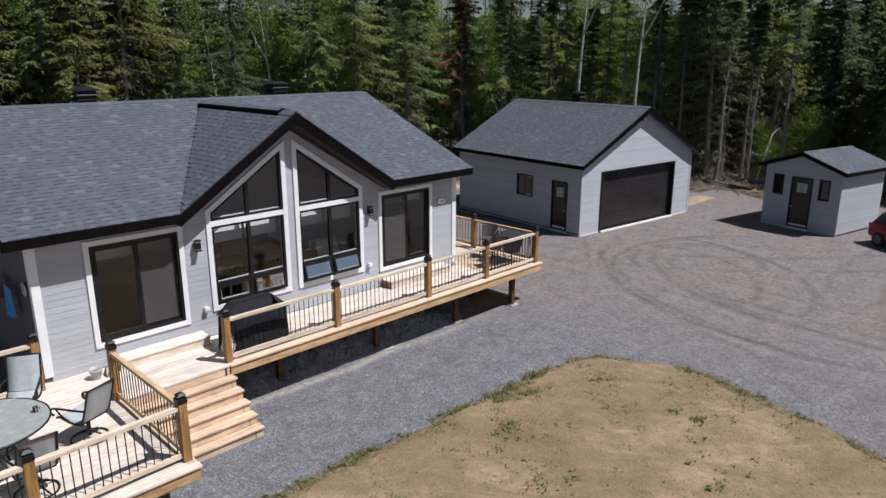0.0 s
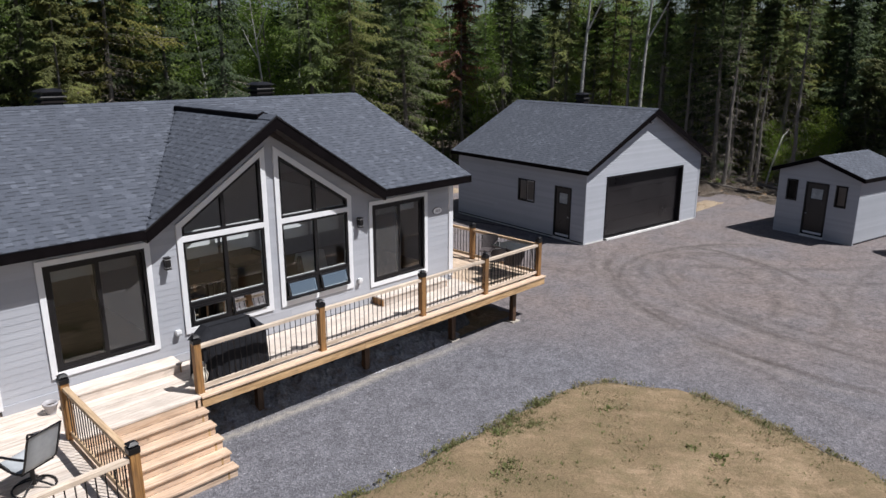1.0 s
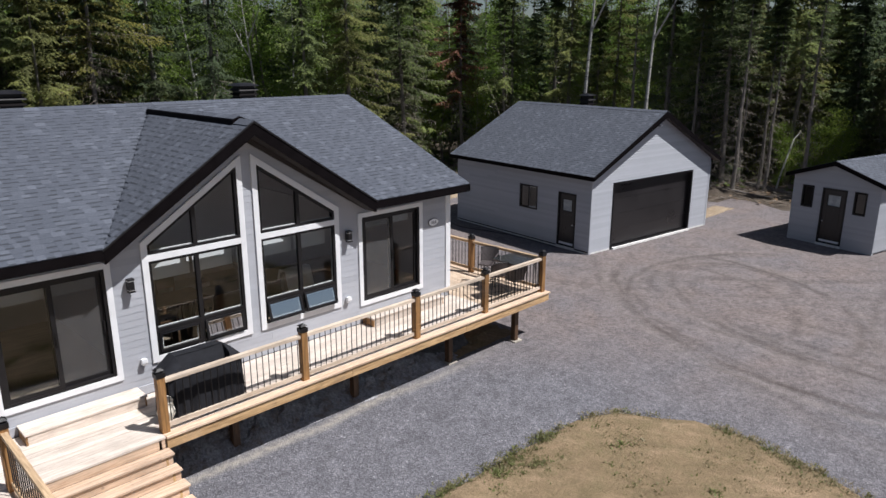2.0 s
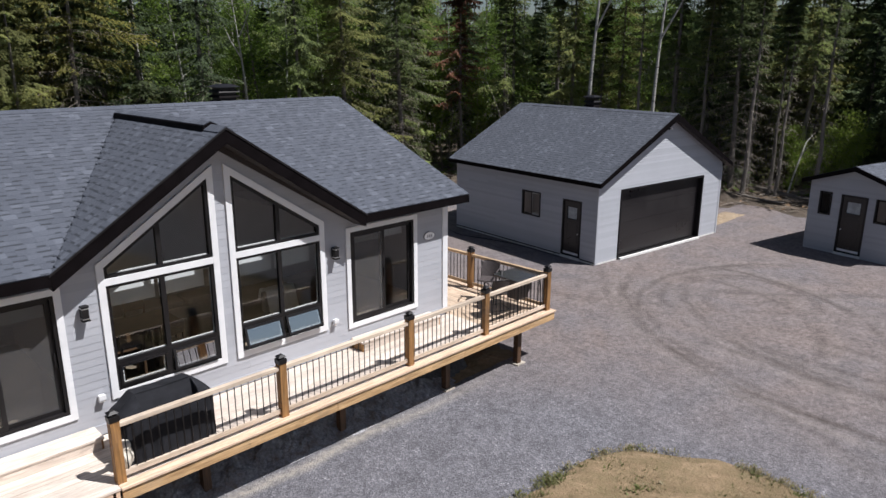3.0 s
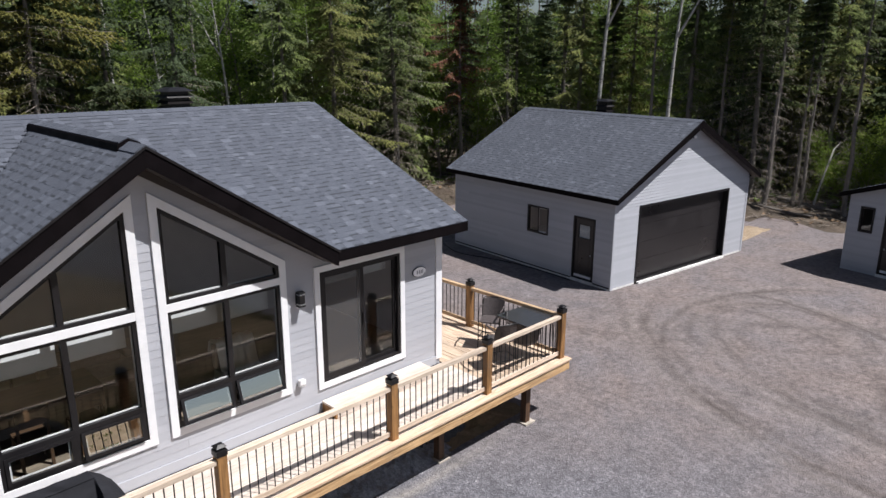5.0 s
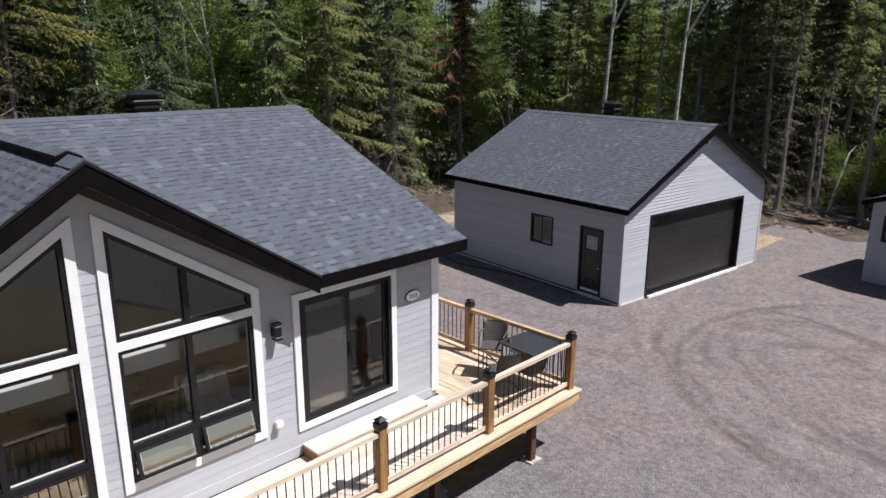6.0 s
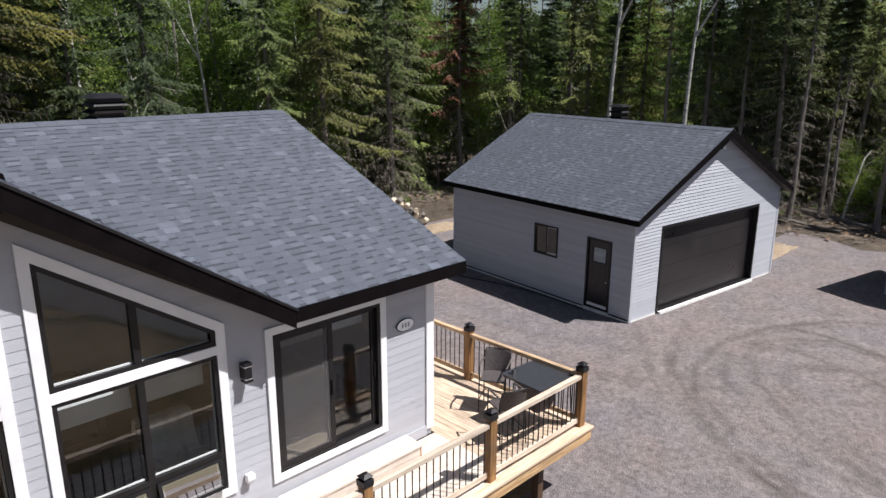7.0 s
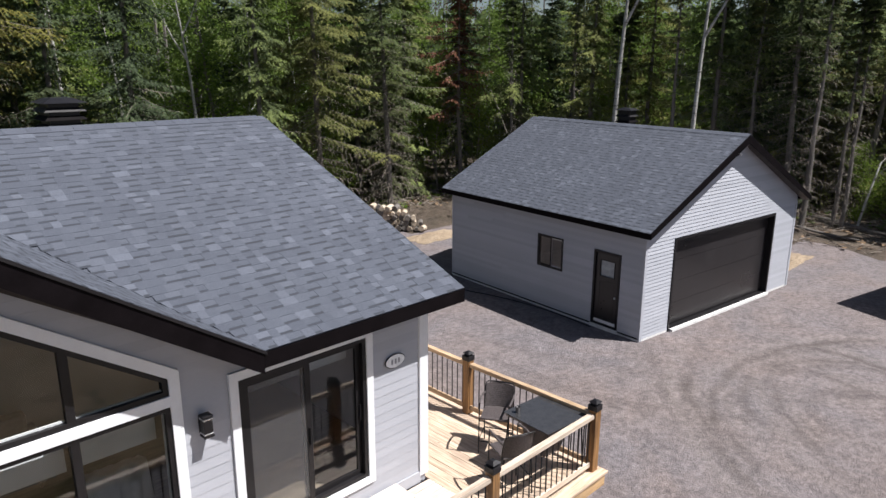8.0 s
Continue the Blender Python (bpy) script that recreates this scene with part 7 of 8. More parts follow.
def mug(x, y, z):
    m_ = holder("mug", (x, y, z), "small black mug standing on the table", "mug", "mugs")
    v, f, n = [], [], 16
    prof = ((0.0, 0.034), (0.09, 0.038), (0.09, 0.034), (0.012, 0.03))
    for zz, r in prof:
        v += [Vector((r * math.cos(2 * math.pi * i / n), r * math.sin(2 * math.pi * i / n), zz + 0.001)) for i in range(n)]
    for k in range(3):
        f += [(k * n + i, k * n + (i + 1) % n, (k + 1) * n + (i + 1) % n, (k + 1) * n + i) for i in range(n)]
    f += [tuple(range(n)), tuple(range(3 * n, 4 * n))]
    link("cup", mesh_from("cup", v, f, BLACK), None, m_, "", False, True)
    bars(m_, "handle", [[(0.036 + 0.024 * math.sin(t * 0.3927), 0, 0.047 + 0.028 * math.cos(t * 0.3927)) for t in range(9)]], 0.005, BLACK)


mug(4.25, 12.25, DZ + 0.7235)


def bistro_chair():
    """Counter-height armchair of dark wicker on thin black legs. Faces +y."""
    c = holder("bistro_chair", (0, 0, 0), "counter-height dark wicker armchair with slim black legs", "chair", "bistro chairs")
    part("seat", block(-0.22, 0.22, -0.2, 0.24, 0.60, 0.635, 0.014), WICKER, c, "dark woven wicker seat", world=False)
    v, f = [], []
    rows, cols = 25, 15
    for r in range(rows):
        for k in range(cols):
            s = k / (cols - 1) * 2 - 1
            z = 0.63 + 0.37 * r / (rows - 1)
            v.append(Vector((0.225 * s, -0.215 - 0.10 * r / (rows - 1) + 0.05 * s * s - 0.0 + (0.0011 if r % 2 else -0.0011), z - 0.02 * s * s * (r / rows))))
    for r in range(rows - 1):
        for k in range(cols - 1):
            q = r * cols + k
            f.append((q, q + 1, q + cols + 1, q + cols))
    ob = link("backrest", mesh_from("backrest", v, f, WICKER), None, c, "dark woven wicker back", False)
    ob.modifiers.new("thick", "SOLIDIFY").thickness = 0.018
    bars(c, "back_frame", [curve_pts([(-0.23, -0.17, 0.6), (-0.232, -0.2, 0.8), (-0.225, -0.27, 0.98), (-0.15, -0.30, 1.01), (0.15, -0.30, 1.01), (0.225, -0.27, 0.98), (0.232, -0.2, 0.8), (0.23, -0.17, 0.6)], 8)], 0.011, BLACK)
    for x in (-0.23, 0.23):
        for leg in ([(x, 0.22, 0.86), (x * 1.02, 0.23, 0.0)], [(x, -0.18, 0.62), (x * 1.02, -0.24, 0.0)]):
            bars(c, "leg", [leg], 0.011, BLACK)
        bars(c, "arm", [curve_pts([(x, -0.22, 0.85), (x * 1.08, 0.0, 0.875), (x, 0.22, 0.86)], 10)], 0.017, WICKER)
    for rod in ([(-0.232, 0.228, 0.22), (0.232, 0.228, 0.22)], [(-0.232, -0.225, 0.22), (0.232, -0.225, 0.22)], [(-0.232, 0.228, 0.24), (-0.232, -0.225, 0.24)], [(0.232, 0.228, 0.24), (0.232, -0.225, 0.24)]):
        bars(c, "stretcher", [rod], 0.008, BLACK)
    return c


bc = bistro_chair()
bc.matrix_basis = pose(17.86, 14.71, DZ, 0, 0, 120)
copy_thing(bc, pose(17.19, 13.87, DZ, 0, 0, -22))


def bistro_table(x, y, turn):
    t = holder("bistro_table", (x, y, DZ), "square counter-height table with a dark glass top", "table", rz=turn)
    h, z = 0.44, 0.885
    part("top", block(-h, h, -h, h, z, z + 0.012, 0.004), DARK_GLASS, t, "glossy dark glass top", world=False)
    part("apron", block(-h + 0.03, h - 0.03, -h + 0.03, h - 0.03, z - 0.05, z - 0.001, 0.005), WICKER, t, world=False)
    bm = bmesh.new()
    hexa(bm, [(-0.17, -0.17, 0.3), (0.17, -0.17, 0.3), (0.17, 0.17, 0.3), (-0.17, 0.17, 0.3), (-0.27, -0.27, z - 0.05), (0.27, -0.27, z - 0.05), (0.27, 0.27, z - 0.05), (-0.27, 0.27, z - 0.05)])
    part("wicker_panel", bm, WICKER, t, "dark woven wicker skirt", world=False)
    for a, b in ((-1, -1), (-1, 1), (1, -1), (1, 1)):
        bars(t, "leg", [[(a * (h - 0.06), b * (h - 0.06), z - 0.05), (a * (h - 0.02), b * (h - 0.02), 0.0)]], 0.013, BLACK)
    return t


DARK_GLASS = plain_material("dark_table_glass", (0.036, 0.036, 0.038), 0.1, 0.12, 9)
bistro_table(17.97, 13.86, -4)
mug(17.70, 14.16, DZ + 0.8975)

# round thermometer and towels on the shaded end wall
thermo = holder("wall_thermometer", (HX0 - 0.04, 15.3, 3.06), "round pale wall thermometer", "thermometer")
bars(thermo, "bezel", [[(0, 0.13 * math.cos(2 * math.pi * i / 24), 0.13 * math.sin(2 * math.pi * i / 24)) for i in range(25)]], 0.012, WHITE)
bm = bmesh.new()
bmesh.ops.create_cone(bm, cap_ends=True, segments=24, radius1=0.12, radius2=0.12, depth=0.02)
bm.transform(Matrix.Rotation(radians(90), 4, "Y"))
part("dial", bm, plain_material("dial_grey", (0.30, 0.30, 0.31), 0.4), thermo, world=False)


def towel(x, y, z, w, h, colour, label):
    t = holder("towel", (x, y, z), label, "towel", "hung towels")
    v, f, n, r = [], [], 14, 10
    for k in range(r + 1):
        for i in range(n + 1):
            s = i / n * 2 - 1
            v.append(Vector((0.03 * math.sin(i * 1.3 + k * 0.1) * (0.4 + k / r), s * w / 2 * (1 - 0.12 * k / r), -h * k / r)))
    for k in range(r):
        for i in range(n):
            q = k * (n + 1) + i
            f.append((q, q + 1, q + n + 2, q + n + 1))
    ob = link("cloth", mesh_from("cloth", v, f, plain_material("towel_cloth", colour, 0.95, 0.15, 8, 0.0, 0.8)), None, t, "", False, True)
    ob.modifiers.new("thick", "SOLIDIFY").thickness = 0.012
    bars(t, "hanger_bar", [[(0, -w / 2 - 0.04, 0.0), (0, w / 2 + 0.04, 0.0)], [(0, w / 2, 0.0), (HX0 - x, w / 2, 0.0)]], 0.008, STEEL)


towel(4.93, 16.0, 2.98, 0.42, 0.62, (0.06, 0.28, 0.62), "bright blue towel hung on the end wall")
towel(4.93, 16.65, 2.98, 0.5, 0.35, (0.10, 0.035, 0.045), "dark maroon towel hung on the end wall")


# ---- behind the glass ----
def roller_blind(x0, x1, z0, z1, y):
    b = holder("roller_blind", ((x0 + x1) / 2, y, z1), "pale grey roller blind pulled part way down", "blind", "roller blinds")
    part("fabric", block(x0, x1, y, y + 0.006, z0, z1), BLIND, b)
    part("hem_bar", block(x0, x1, y - 0.006, y + 0.012, z0 - 0.018, z0), BLIND, b)
    part("cassette", block(x0, x1, y - 0.02, y + 0.05, z1, z1 + 0.06), WHITE, b)


for x0, x1 in ((8.8, 9.62), (9.69, 10.52), (11.08, 11.91), (11.98, 12.80)):
    roller_blind(x0, x1, 3.29, 3.68, HY0 + 0.27)
roller_blind(6.2, 7.9, 3.38, 3.72, HY0 + 0.3)
roller_blind(13.7, 15.35, 3.42, 3.72, HY0 + 0.3)


def sofa(x, y, turn):
    s = holder("sofa", (x, y, FLOOR_Z), "grey fabric sofa indoors behind the window", "sofa", rz=turn)
    part("base", block(-0.95, 0.95, -0.42, 0.42, 0.08, 0.36, 0.03), SOFA_GREY, s, world=False)
    part("backrest", block(-0.95, 0.95, 0.2, 0.44, 0.36, 0.85, 0.06), SOFA_GREY, s, world=False)
    for a in (-0.48, 0.48):
        part("cushion", block(a - 0.44, a + 0.44, -0.42, 0.19, 0.362, 0.50, 0.04), SOFA_GREY, s, world=False)
    for a in (-1.06, 0.951):
        part("armrest", block(a, a + 0.11, -0.42, 0.44, 0.08, 0.6, 0.03), SOFA_GREY, s, world=False)
    for a in (-0.88, 0.88):
        for b in (-0.36, 0.36):
            part("leg", block(a - 0.025, a + 0.025, b - 0.025, b + 0.025, 0.0, 0.08), BLACK, s, world=False)


SOFA_GREY = plain_material("sofa_fabric", (0.20, 0.20, 0.21), 0.95, 0.12, 20)
THROW = plain_material("white_throw", (0.85, 0.84, 0.82), 0.95, 0.08, 10, 0.0, 0.6)
sofa(11.4, 18.4, 0)


def dining_set(x, y):
    t = holder("dining_table", (x, y, FLOOR_Z), "brown wooden dining table indoors", "table")
    part("tabletop", block(-0.8, 0.8, -0.45, 0.45, 0.71, 0.75, 0.008), DARK_OAK, t, world=False)
    for a in (-0.72, 0.72):
        for b in (-0.38, 0.38):
            part("leg", block(a - 0.035, a + 0.035, b - 0.035, b + 0.035, 0, 0.709), DARK_OAK, t, world=False)
    c = holder("dining_chair", (0, 0, 0), "dark wooden dining chair with open back", "chair", "dining chairs")
    part("seat", block(-0.21, 0.21, -0.2, 0.22, 0.43, 0.47, 0.01), DARK_OAK, c, world=False)
    part("backrest", block(-0.19, 0.19, -0.215, -0.19, 0.68, 0.95, 0.008), DARK_OAK, c, world=False)
    for a in (-0.19, 0.19):
        part("leg", block(a - 0.02, a + 0.02, 0.17, 0.21, 0, 0.429), DARK_OAK, c, world=False)
        part("leg", block(a - 0.02, a + 0.02, -0.22, -0.18, 0, 0.95), DARK_OAK, c, world=False)
    c.matrix_basis = pose(x - 0.35, y - 0.72, FLOOR_Z, 0, 0, 0)
    copy_thing(c, pose(x + 0.4, y - 0.74, FLOOR_Z, 0, 0, 6))
    copy_thing(c, pose(x - 0.35, y + 0.74, FLOOR_Z, 0, 0, 180))
    copy_thing(c, pose(x + 0.4, y + 0.72, FLOOR_Z, 0, 0, 176))


dining_set(9.7, 16.7)

# white throw bunched over an armchair by the second gable window
arm = holder("armchair", (12.65, 16.0, FLOOR_Z), "small armchair under a bunched white throw", "armchair")
part("seat", block(-0.34, 0.34, -0.32, 0.32, 0.1, 0.42, 0.05), SOFA_GREY, arm, world=False)
part("backrest", block(-0.34, 0.34, 0.2, 0.36, 0.42, 0.86, 0.05), SOFA_GREY, arm, world=False)
bm = bmesh.new()
bmesh.ops.create_grid(bm, x_segments=26, y_segments=30, size=0.5)
for v_ in bm.verts:
    u, w = v_.co.x, v_.co.y
    z_ = 0.93 - 3.2 * max(0, abs(w - 0.28) - 0.10) ** 1.2
    v_.co = (u * 0.7 + 0.04 * noise.noise((u * 5, w * 5, 0)), w * 0.9 - 0.02, max(0.45, z_) + 0.05 * noise.noise((u * 6, w * 6, 4)) + 0.01)
part("throw", bm, THROW, arm, "bunched white throw", world=False, smooth=True)


# ---- yard ----
def hose():
    v, f = [], []
    pts = curve_pts([tuple(GSIDE @ Vector(p)) for p in ((1.5, 0.18, 0.02), (2.6, 0.12, 0.02), (4.0, 0.22, 0.02), (5.2, 0.5, 0.02), (6.5, 0.9, 0.02), (7.7, 0.6, 0.02), (8.5, 0.2, 0.02))], 16)
    tube(v, f, pts, [0.016] * len(pts), 6)
    h = link("garden_hose", mesh_from("garden_hose", v, f, BLACK), None, None, "", True, True)
    tagged(h, "black garden hose lying along the garage wall", "hose")


hose()


def log_pile(x, y, turn):
    rnd = random.Random(9)
    p = holder("log_pile", (x, y, 0.05), "pile of pale split firewood at the forest edge", "log pile", rz=turn)
    for row, (count, z) in enumerate(((14, 0.12), (13, 0.34), (11, 0.56), (8, 0.77), (5, 0.97))):
        for i in range(count):
            r = rnd.uniform(0.07, 0.15)
            cx = (i - count / 2) * 0.27 + rnd.uniform(-0.03, 0.03)
            v, f, n = [], [], 9
            L = rnd.uniform(0.38, 0.5)
            for yy in (-L / 2, L / 2):
                for k in range(n):
                    a = 2 * math.pi * k / n
                    v.append(Vector((r * math.cos(a) * (1 + 0.15 * math.sin(k * 2.1 + i)), yy, r * math.sin(a))))
            f = [tuple(range(n)), tuple(range(n, 2 * n))] + [(k, (k + 1) % n, n + (k + 1) % n, n + k) for k in range(n)]
            me = mesh_from("log", v, f, SPLIT if rnd.random() < 0.5 else BARK)
            ob = link("log", me, None, p, "", False)
            ob.matrix_basis = pose(cx, rnd.uniform(-0.12, 0.12), z, rnd.uniform(-8, 8), rnd.uniform(0, 360), rnd.uniform(-14, 14))


SPLIT = plain_material("split_wood", (0.47, 0.39, 0.30), 0.85, 0.3, 6, 0.0, 0.5)
log_pile(29.66, 31.24, -52)


def mound(name, x, y, a, b, h, material, label, seed):
    bm = bmesh.new()
    bmesh.ops.create_grid(bm, x_segments=36, y_segments=36, size=1)
    for v_ in bm.verts:
        u, w = v_.co.x, v_.co.y
        d = math.hypot(u, w)
        k = max(0, 1 - d * d) ** 1.2
        q = Vector((u * 3, w * 3, seed))
        v_.co = (u * a * (1 + 0.15 * noise.noise(q)), w * b * (1 + 0.15 * noise.noise(q + Vector((5, 0, 0)))), h * k * (0.75 + 0.5 * noise.noise(q * 0.8)) + 0.10 * k * noise.noise(q * 3) - 0.03 * (1 - k) - 0.02)
    ob = part(name, bm, material, smooth=True)
    ob.location = (x, y, 0.06)
    return tagged(ob, label, "mound", "", "structure")


mound("sand_mound", 30.4, 28.95, 1.3, 0.7, 0.12, SAND, "low heap of tan sand and gravel", 1)
mound("dirt_mound", 33.2, 31.6, 3.2, 1.6, 0.6, LITTER, "brown heap of earth and roots", 2)
mound("dirt_mound", 41.3, 18.9, 1.9, 1.2, 0.5, LITTER, "brown heap of earth beside the garage", 3)
mound("sand_mound", 36.9, 16.95, 1.7, 0.5, 0.16, SAND, "thin spill of tan sand", 4)


def tuft(v, f, rnd, x, y, size, blades, thin=1.0):
    for _ in range(blades):
        a = rnd.uniform(0, 6.28)
        d = Vector((math.cos(a), math.sin(a), rnd.uniform(0.3, 1.5))).normalized() * size * rnd.uniform(0.6, 1.2)
        w = Vector((-math.sin(a), math.cos(a), 0)) * size * rnd.uniform(0.07, 0.2) * thin
        o = Vector((x + rnd.gauss(0, 0.03), y + rnd.gauss(0, 0.03), 0.03))
        c = len(v)
        v.extend([o, o + d * 0.55 + w, o + d, o + d * 0.55 - w])
        f.append((c, c + 1, c + 2, c + 3))


def weeds():
    rnd = random.Random(21)
    olive, green, dry = ([], []), ([], []), ([], [])
    n = len(lawn_edge)
    made = 0
    while made < 18000:
        x, y = lawn_edge[rnd.randrange(n)]
        if x < 1 or y < 0:
            continue
        made += 1
        k = 1 + 0.008 - abs(rnd.gauss(0, 0.11))
        px, py = 4 + (x - 4) * k, 1 + (y - 1) * k
        patch = noise.noise((px * 1.1, py * 1.1, 7))
        if patch < rnd.uniform(-0.35, 0.75):
            continue
        right = x > 14.6 and rnd.random() < 0.62
        heap = dry if right or rnd.random() < 0.3 else (green if rnd.random() < 0.08 + 0.5 * patch else olive)
        for _ in range(rnd.choice((1, 2, 3))):
            tuft(*heap, rnd, px + rnd.gauss(0, 0.06), py + rnd.gauss(0, 0.06), rnd.uniform(0.035, 0.1), rnd.randint(5, 9), 0.6 if heap is dry else 1.1)
    for _ in range(9000):
        i = rnd.randrange(n)
        k = math.sqrt(rnd.uniform(0.1, 0.95))
        x, y = 4 + (lawn_edge[i][0] - 4) * k, 1 + (lawn_edge[i][1] - 1) * k
        if noise.noise((x * 0.5, y * 0.5, 2)) + 0.35 * (x > 11) < rnd.uniform(-0.7, 0.6):
            continue
        big = rnd.random() < 0.07
        heap = green if big else rnd.choice((olive, olive, dry, green))
        for _ in range(rnd.randint(3, 6) if big else 1):
            tuft(*heap, rnd, x + rnd.gauss(0, 0.07), y + rnd.gauss(0, 0.06), rnd.uniform(0.07, 0.13) if big else rnd.uniform(0.06, 0.13), rnd.randint(7, 12) if big else rnd.randint(5, 9), 1.3 if big else 1.0)
    for (v, f), material, label in ((olive, WEED, "low olive-green weeds along the earth bed's rim"), (green, GREEN_WEED, "sparse small green weeds on bare earth"), (dry, STRAW, "dry straw-coloured grass on the earth bed")):
        tagged(link("weeds", mesh_from("weeds", v, f, material), None), label, "weeds", "", "stuff")


mound("dirt_spill", 16.5, 14.4, 1.5, 0.62, 0.09, SOIL, "brown earth spilled under the end of the deck", 6)

weeds()


def fallen_log(x0, y0, x1, y1, r):
    d = holder("fallen_log", ((x0 + x1) / 2, (y0 + y1) / 2, 0), "long fallen trunk lying at the forest edge", "log", "fallen logs")
    v, f = [], []
    a, b = Vector((x0, y0, 0.1 + r)), Vector((x1, y1, 0.06 + r))
    tube(v, f, [a.lerp(b, t) + Vector((0.05 * math.sin(5 * t), 0.06 * math.cos(4 * t), 0.03 * math.sin(7 * t))) for t in (0, 0.25, 0.5, 0.75, 1)], [r, r, r * 0.9, r * 0.8, r * 0.6], 7)
    ob = link("trunk", mesh_from("trunk", v, f, BARK), None, None, "", False, True)
    ob.parent = d
    ob.matrix_parent_inverse = d.matrix_basis.inverted()


fallen_log(45.2, 18.6, 43.7, 14.9, 0.11)
fallen_log(42.9, 19.6, 42.1, 15.9, 0.07)


def forest_debris():
    """Fallen twigs, bark and leaves strewn along the forest's edge, and low plants among them."""
    rnd = random.Random(61)
    twigs, leaves, plants = ([], []), ([], []), ([], [])
    made = 0
    while made < 5200:
        x, y = rnd.uniform(20, 48), rnd.uniform(8, 40)
        d = depth_in_wood(x, y)
        if not -0.7 < d < 5 and not (x > 39 and -3.8 < d < 0 and 8 < y < 23 and rnd.random() < 0.5):
            continue
        made += 1
        a = rnd.uniform(0, 6.28)
        z = 0.06 + 0.12 * min(1, max(0, d + 0.3)) + rnd.uniform(0, 0.05)
        o = Vector((x, y, z))
        kind = rnd.random()
        if kind < 0.45:
            L, r = rnd.uniform(0.2, 1.3), rnd.uniform(0.008, 0.025)
            e = o + Vector((math.cos(a) * L, math.sin(a) * L, rnd.uniform(-0.03, 0.22) * L))
            tube(*twigs, [o, o.lerp(e, 0.5) + Vector((0, 0, 0.05 * L)), e], [r, r * 0.8, r * 0.4], 4)
        elif kind < 0.85:
            s_ = rnd.uniform(0.06, 0.2)
            w = Vector((math.cos(a), math.sin(a), rnd.uniform(-0.3, 0.5))) * s_
            h = Vector((-math.sin(a), math.cos(a), rnd.uniform(-0.3, 0.5))) * s_ * 0.5
            v, f = leaves
            c = len(v)
            v.extend([o - w, o - h, o + w, o + h])
            f.append((c, c + 1, c + 2, c + 3))
        elif d > 0.2:
            tuft(*plants, rnd, x, y, rnd.uniform(0.15, 0.4), rnd.randint(8, 14), 1.6)
    for name, (v, f), material, label in (("fallen_twigs", twigs, TWIG, "grey fallen twigs strewn on the forest floor"), ("leaf_litter", leaves, DRY_LEAF, "brown dead leaves and bark chips"), ("ground_plants", plants, LEAF, "low green plants on the forest floor")):
        tagged(link(name, mesh_from(name, v, f, material), None), label, "undergrowth", "", "stuff")


DRY_LEAF = leaf_material("dead_leaves", (0.08, 0.05, 0.03), (0.17, 0.11, 0.065), (0.30, 0.21, 0.13), 0.1)
forest_debris()



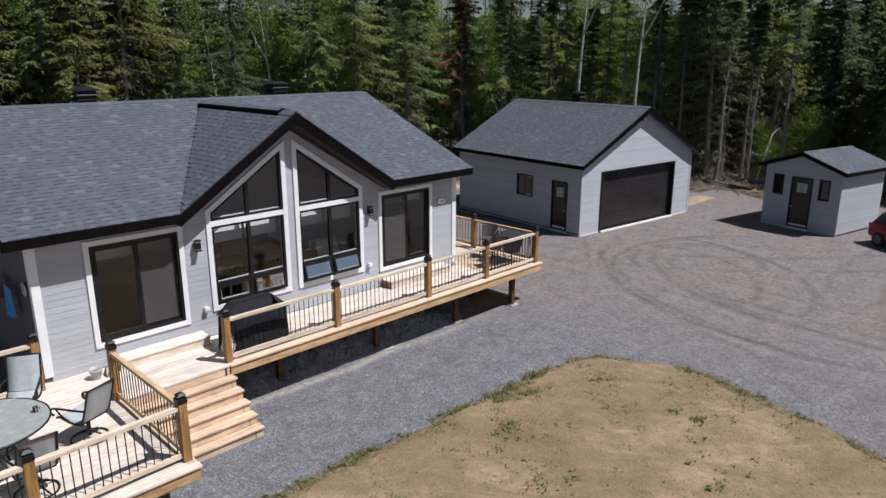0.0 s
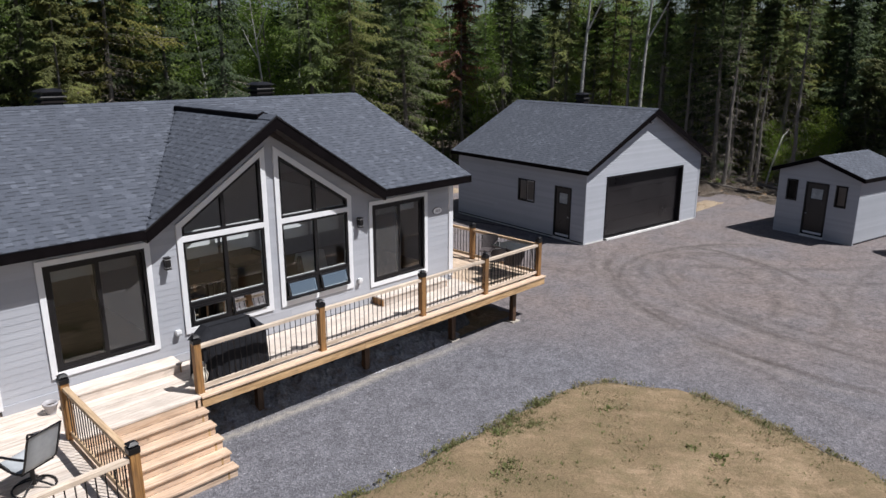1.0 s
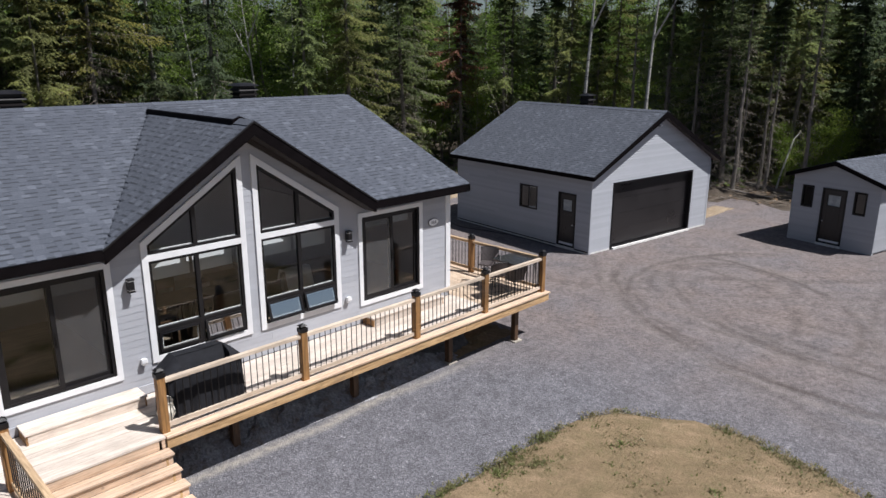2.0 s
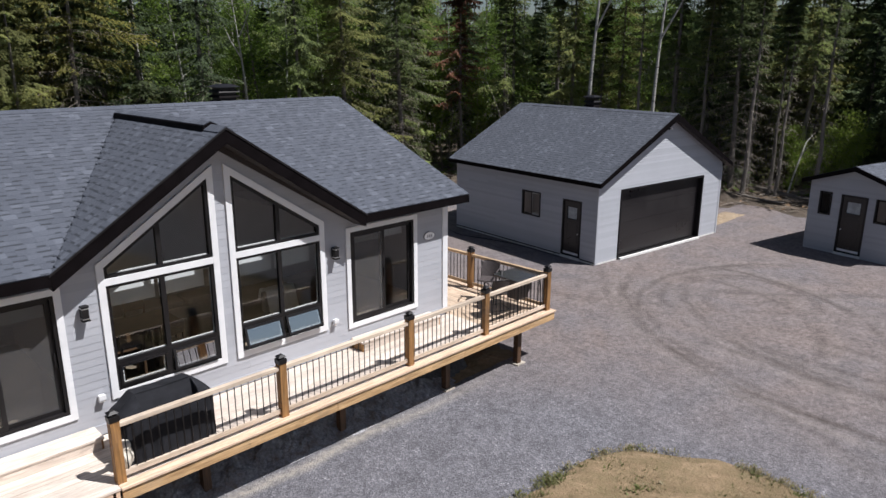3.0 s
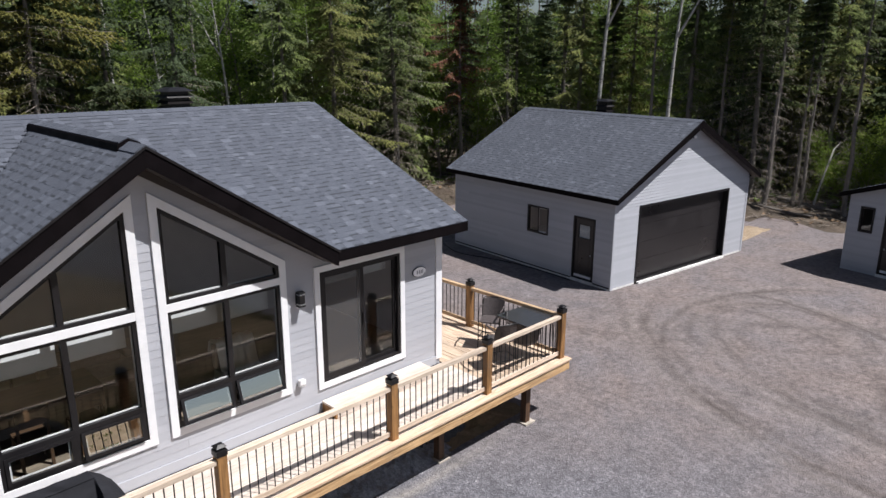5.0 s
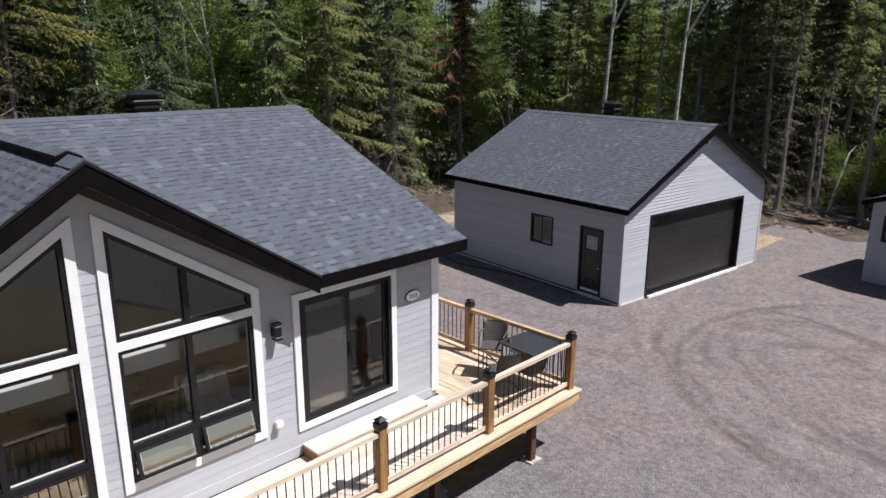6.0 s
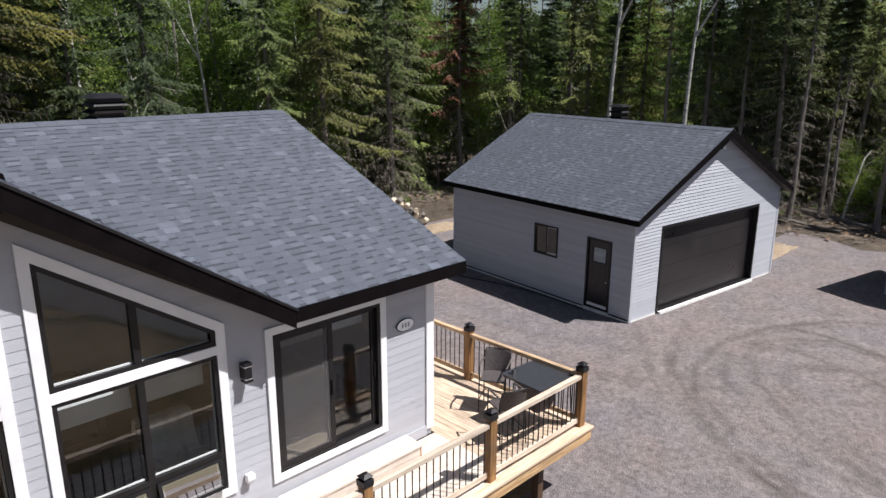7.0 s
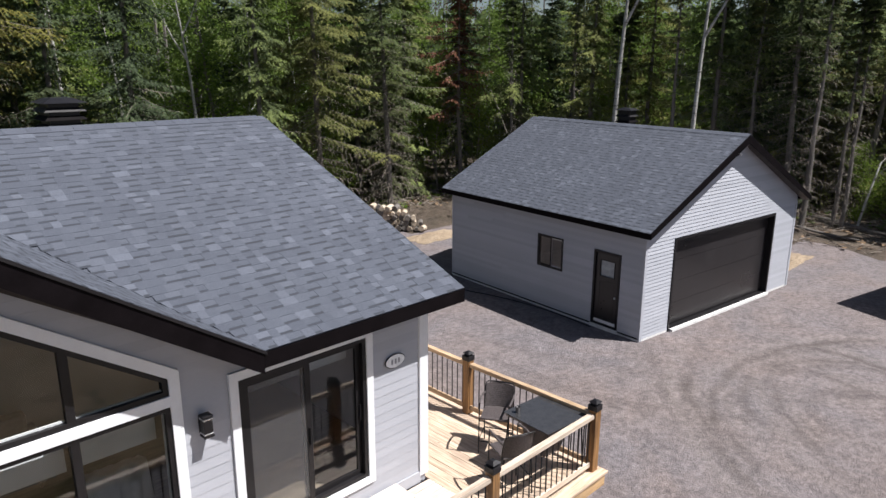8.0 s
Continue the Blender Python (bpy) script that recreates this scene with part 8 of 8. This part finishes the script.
def car(x, y, turn):
    """Small red hatchback; nose along +x, wheels on the ground."""
    c = holder("car", (x, y, 0), "small red parked hatchback", "car", rz=turn)
    stations = ((-1.95, 0.35, 0.62, 0.80, 0.70), (-1.85, 0.28, 0.66, 0.95, 0.80), (-1.3, 0.22, 0.68, 1.0, 0.83), (-0.3, 0.2, 0.68, 0.98, 0.84), (0.7, 0.2, 0.68, 0.95, 0.84), (1.4, 0.24, 0.66, 0.86, 0.80), (1.85, 0.30, 0.58, 0.74, 0.70), (1.98, 0.38, 0.52, 0.62, 0.58))
    bm, prev = bmesh.new(), None
    for sx, lo, mid, hi, w in stations:
        prof = [(-w * 0.9, lo), (-w, lo + 0.12), (-w, mid), (-w * 0.93, hi - 0.04), (-w * 0.8, hi), (w * 0.8, hi), (w * 0.93, hi - 0.04), (w, mid), (w, lo + 0.12), (w * 0.9, lo)]
        row = [bm.verts.new((sx, py, pz)) for py, pz in prof]
        if prev:
            for i in range(10):
                j = (i + 1) % 10
                bm.faces.new((prev[i], prev[j], row[j], row[i]))
        else:
            bm.faces.new(row)
        prev = row
    bm.faces.new(prev)
    ob = part("body", bm, CAR_RED, c, "glossy red bodywork", world=False, smooth=True)
    ob.modifiers.new("soft", "SUBSURF").levels = 2
    bm, prev = bmesh.new(), None
    for sx, zt, w in ((-1.75, 0.94, 0.70), (-1.45, 1.36, 0.60), (-0.9, 1.46, 0.58), (0.1, 1.45, 0.58), (0.45, 1.36, 0.58), (1.05, 0.95, 0.68)):
        row = [bm.verts.new((sx, a, b)) for a, b in ((-w - 0.1, 0.92), (-w, zt - 0.03), (-w * 0.85, zt), (w * 0.85, zt), (w, zt - 0.03), (w + 0.1, 0.92))]
        if prev:
            for i in range(6):
                j = (i + 1) % 6
                bm.faces.new((prev[i], prev[j], row[j], row[i]))
        else:
            bm.faces.new(row)
        prev = row
    bm.faces.new(prev)
    part("greenhouse", bm, DARK_GLASS, c, "dark tinted windows", world=False)
    bm = bmesh.new()
    hexa(bm, [(-1.42, -0.56, 1.40), (0.2, -0.56, 1.44), (0.2, 0.56, 1.44), (-1.42, 0.56, 1.40), (-1.35, -0.5, 1.455), (0.12, -0.5, 1.49), (0.12, 0.5, 1.49), (-1.35, 0.5, 1.455)])
    part("roof_panel", bm, CAR_RED, c, "glossy red roof", world=False)
    for wx in (-1.25, 1.25):
        for wy in (-0.78, 0.78):
            bm = bmesh.new()
            bmesh.ops.create_cone(bm, cap_ends=True, segments=28, radius1=0.30, radius2=0.30, depth=0.2)
            bmesh.ops.bevel(bm, geom=[e for e in bm.edges if e.calc_face_angle(0) > 1], offset=0.03, segments=2, affect="EDGES")
            bm.transform(Matrix.Translation((wx, wy, 0.30)) @ Matrix.Rotation(radians(90), 4, "X"))
            w_ = part("wheel", bm, RUBBER, c, "black tyre", world=False)
            bm = bmesh.new()
            bmesh.ops.create_cone(bm, cap_ends=True, segments=20, radius1=0.19, radius2=0.16, depth=0.03)
            bm.transform(Matrix.Translation((wx, wy + (0.105 if wy > 0 else -0.105), 0.30)) @ Matrix.Rotation(radians(-90 if wy > 0 else 90), 4, "X"))
            part("rim", bm, DARK_RIM, w_, "dull grey rim", world=False)
    for wy in (-0.5, 0.5):
        part("headlight", block(1.80, 1.93, wy - 0.14, wy + 0.14, 0.58, 0.68, 0.03), FROSTED, c, world=False)
        part("tail_lamp", block(-1.93, -1.84, wy - 0.12 + (0.08 if wy > 0 else -0.08), wy + 0.12 + (0.08 if wy > 0 else -0.08), 0.70, 0.86, 0.02), CAR_RED, c, world=False)
    for wy in (-0.86, 0.80):
        part("wing_mirror", block(0.62, 0.78, wy - 0.06, wy + 0.12, 0.95, 1.06, 0.03), CAR_RED, c, world=False)
    part("plate", block(1.955, 1.975, -0.25, 0.25, 0.36, 0.46), WHITE, c, world=False)
    return c


DARK_RIM = plain_material("dull_rim", (0.12, 0.12, 0.125), 0.5, 0.2, 8, 0.6)
CAR_RED = plain_material("red_car_paint", (0.24, 0.010, 0.036), 0.3, 0.06, 2)
RUBBER = plain_material("tyre_rubber", (0.02, 0.02, 0.02), 0.85, 0.2)
car(33.32, 5.9, 240)
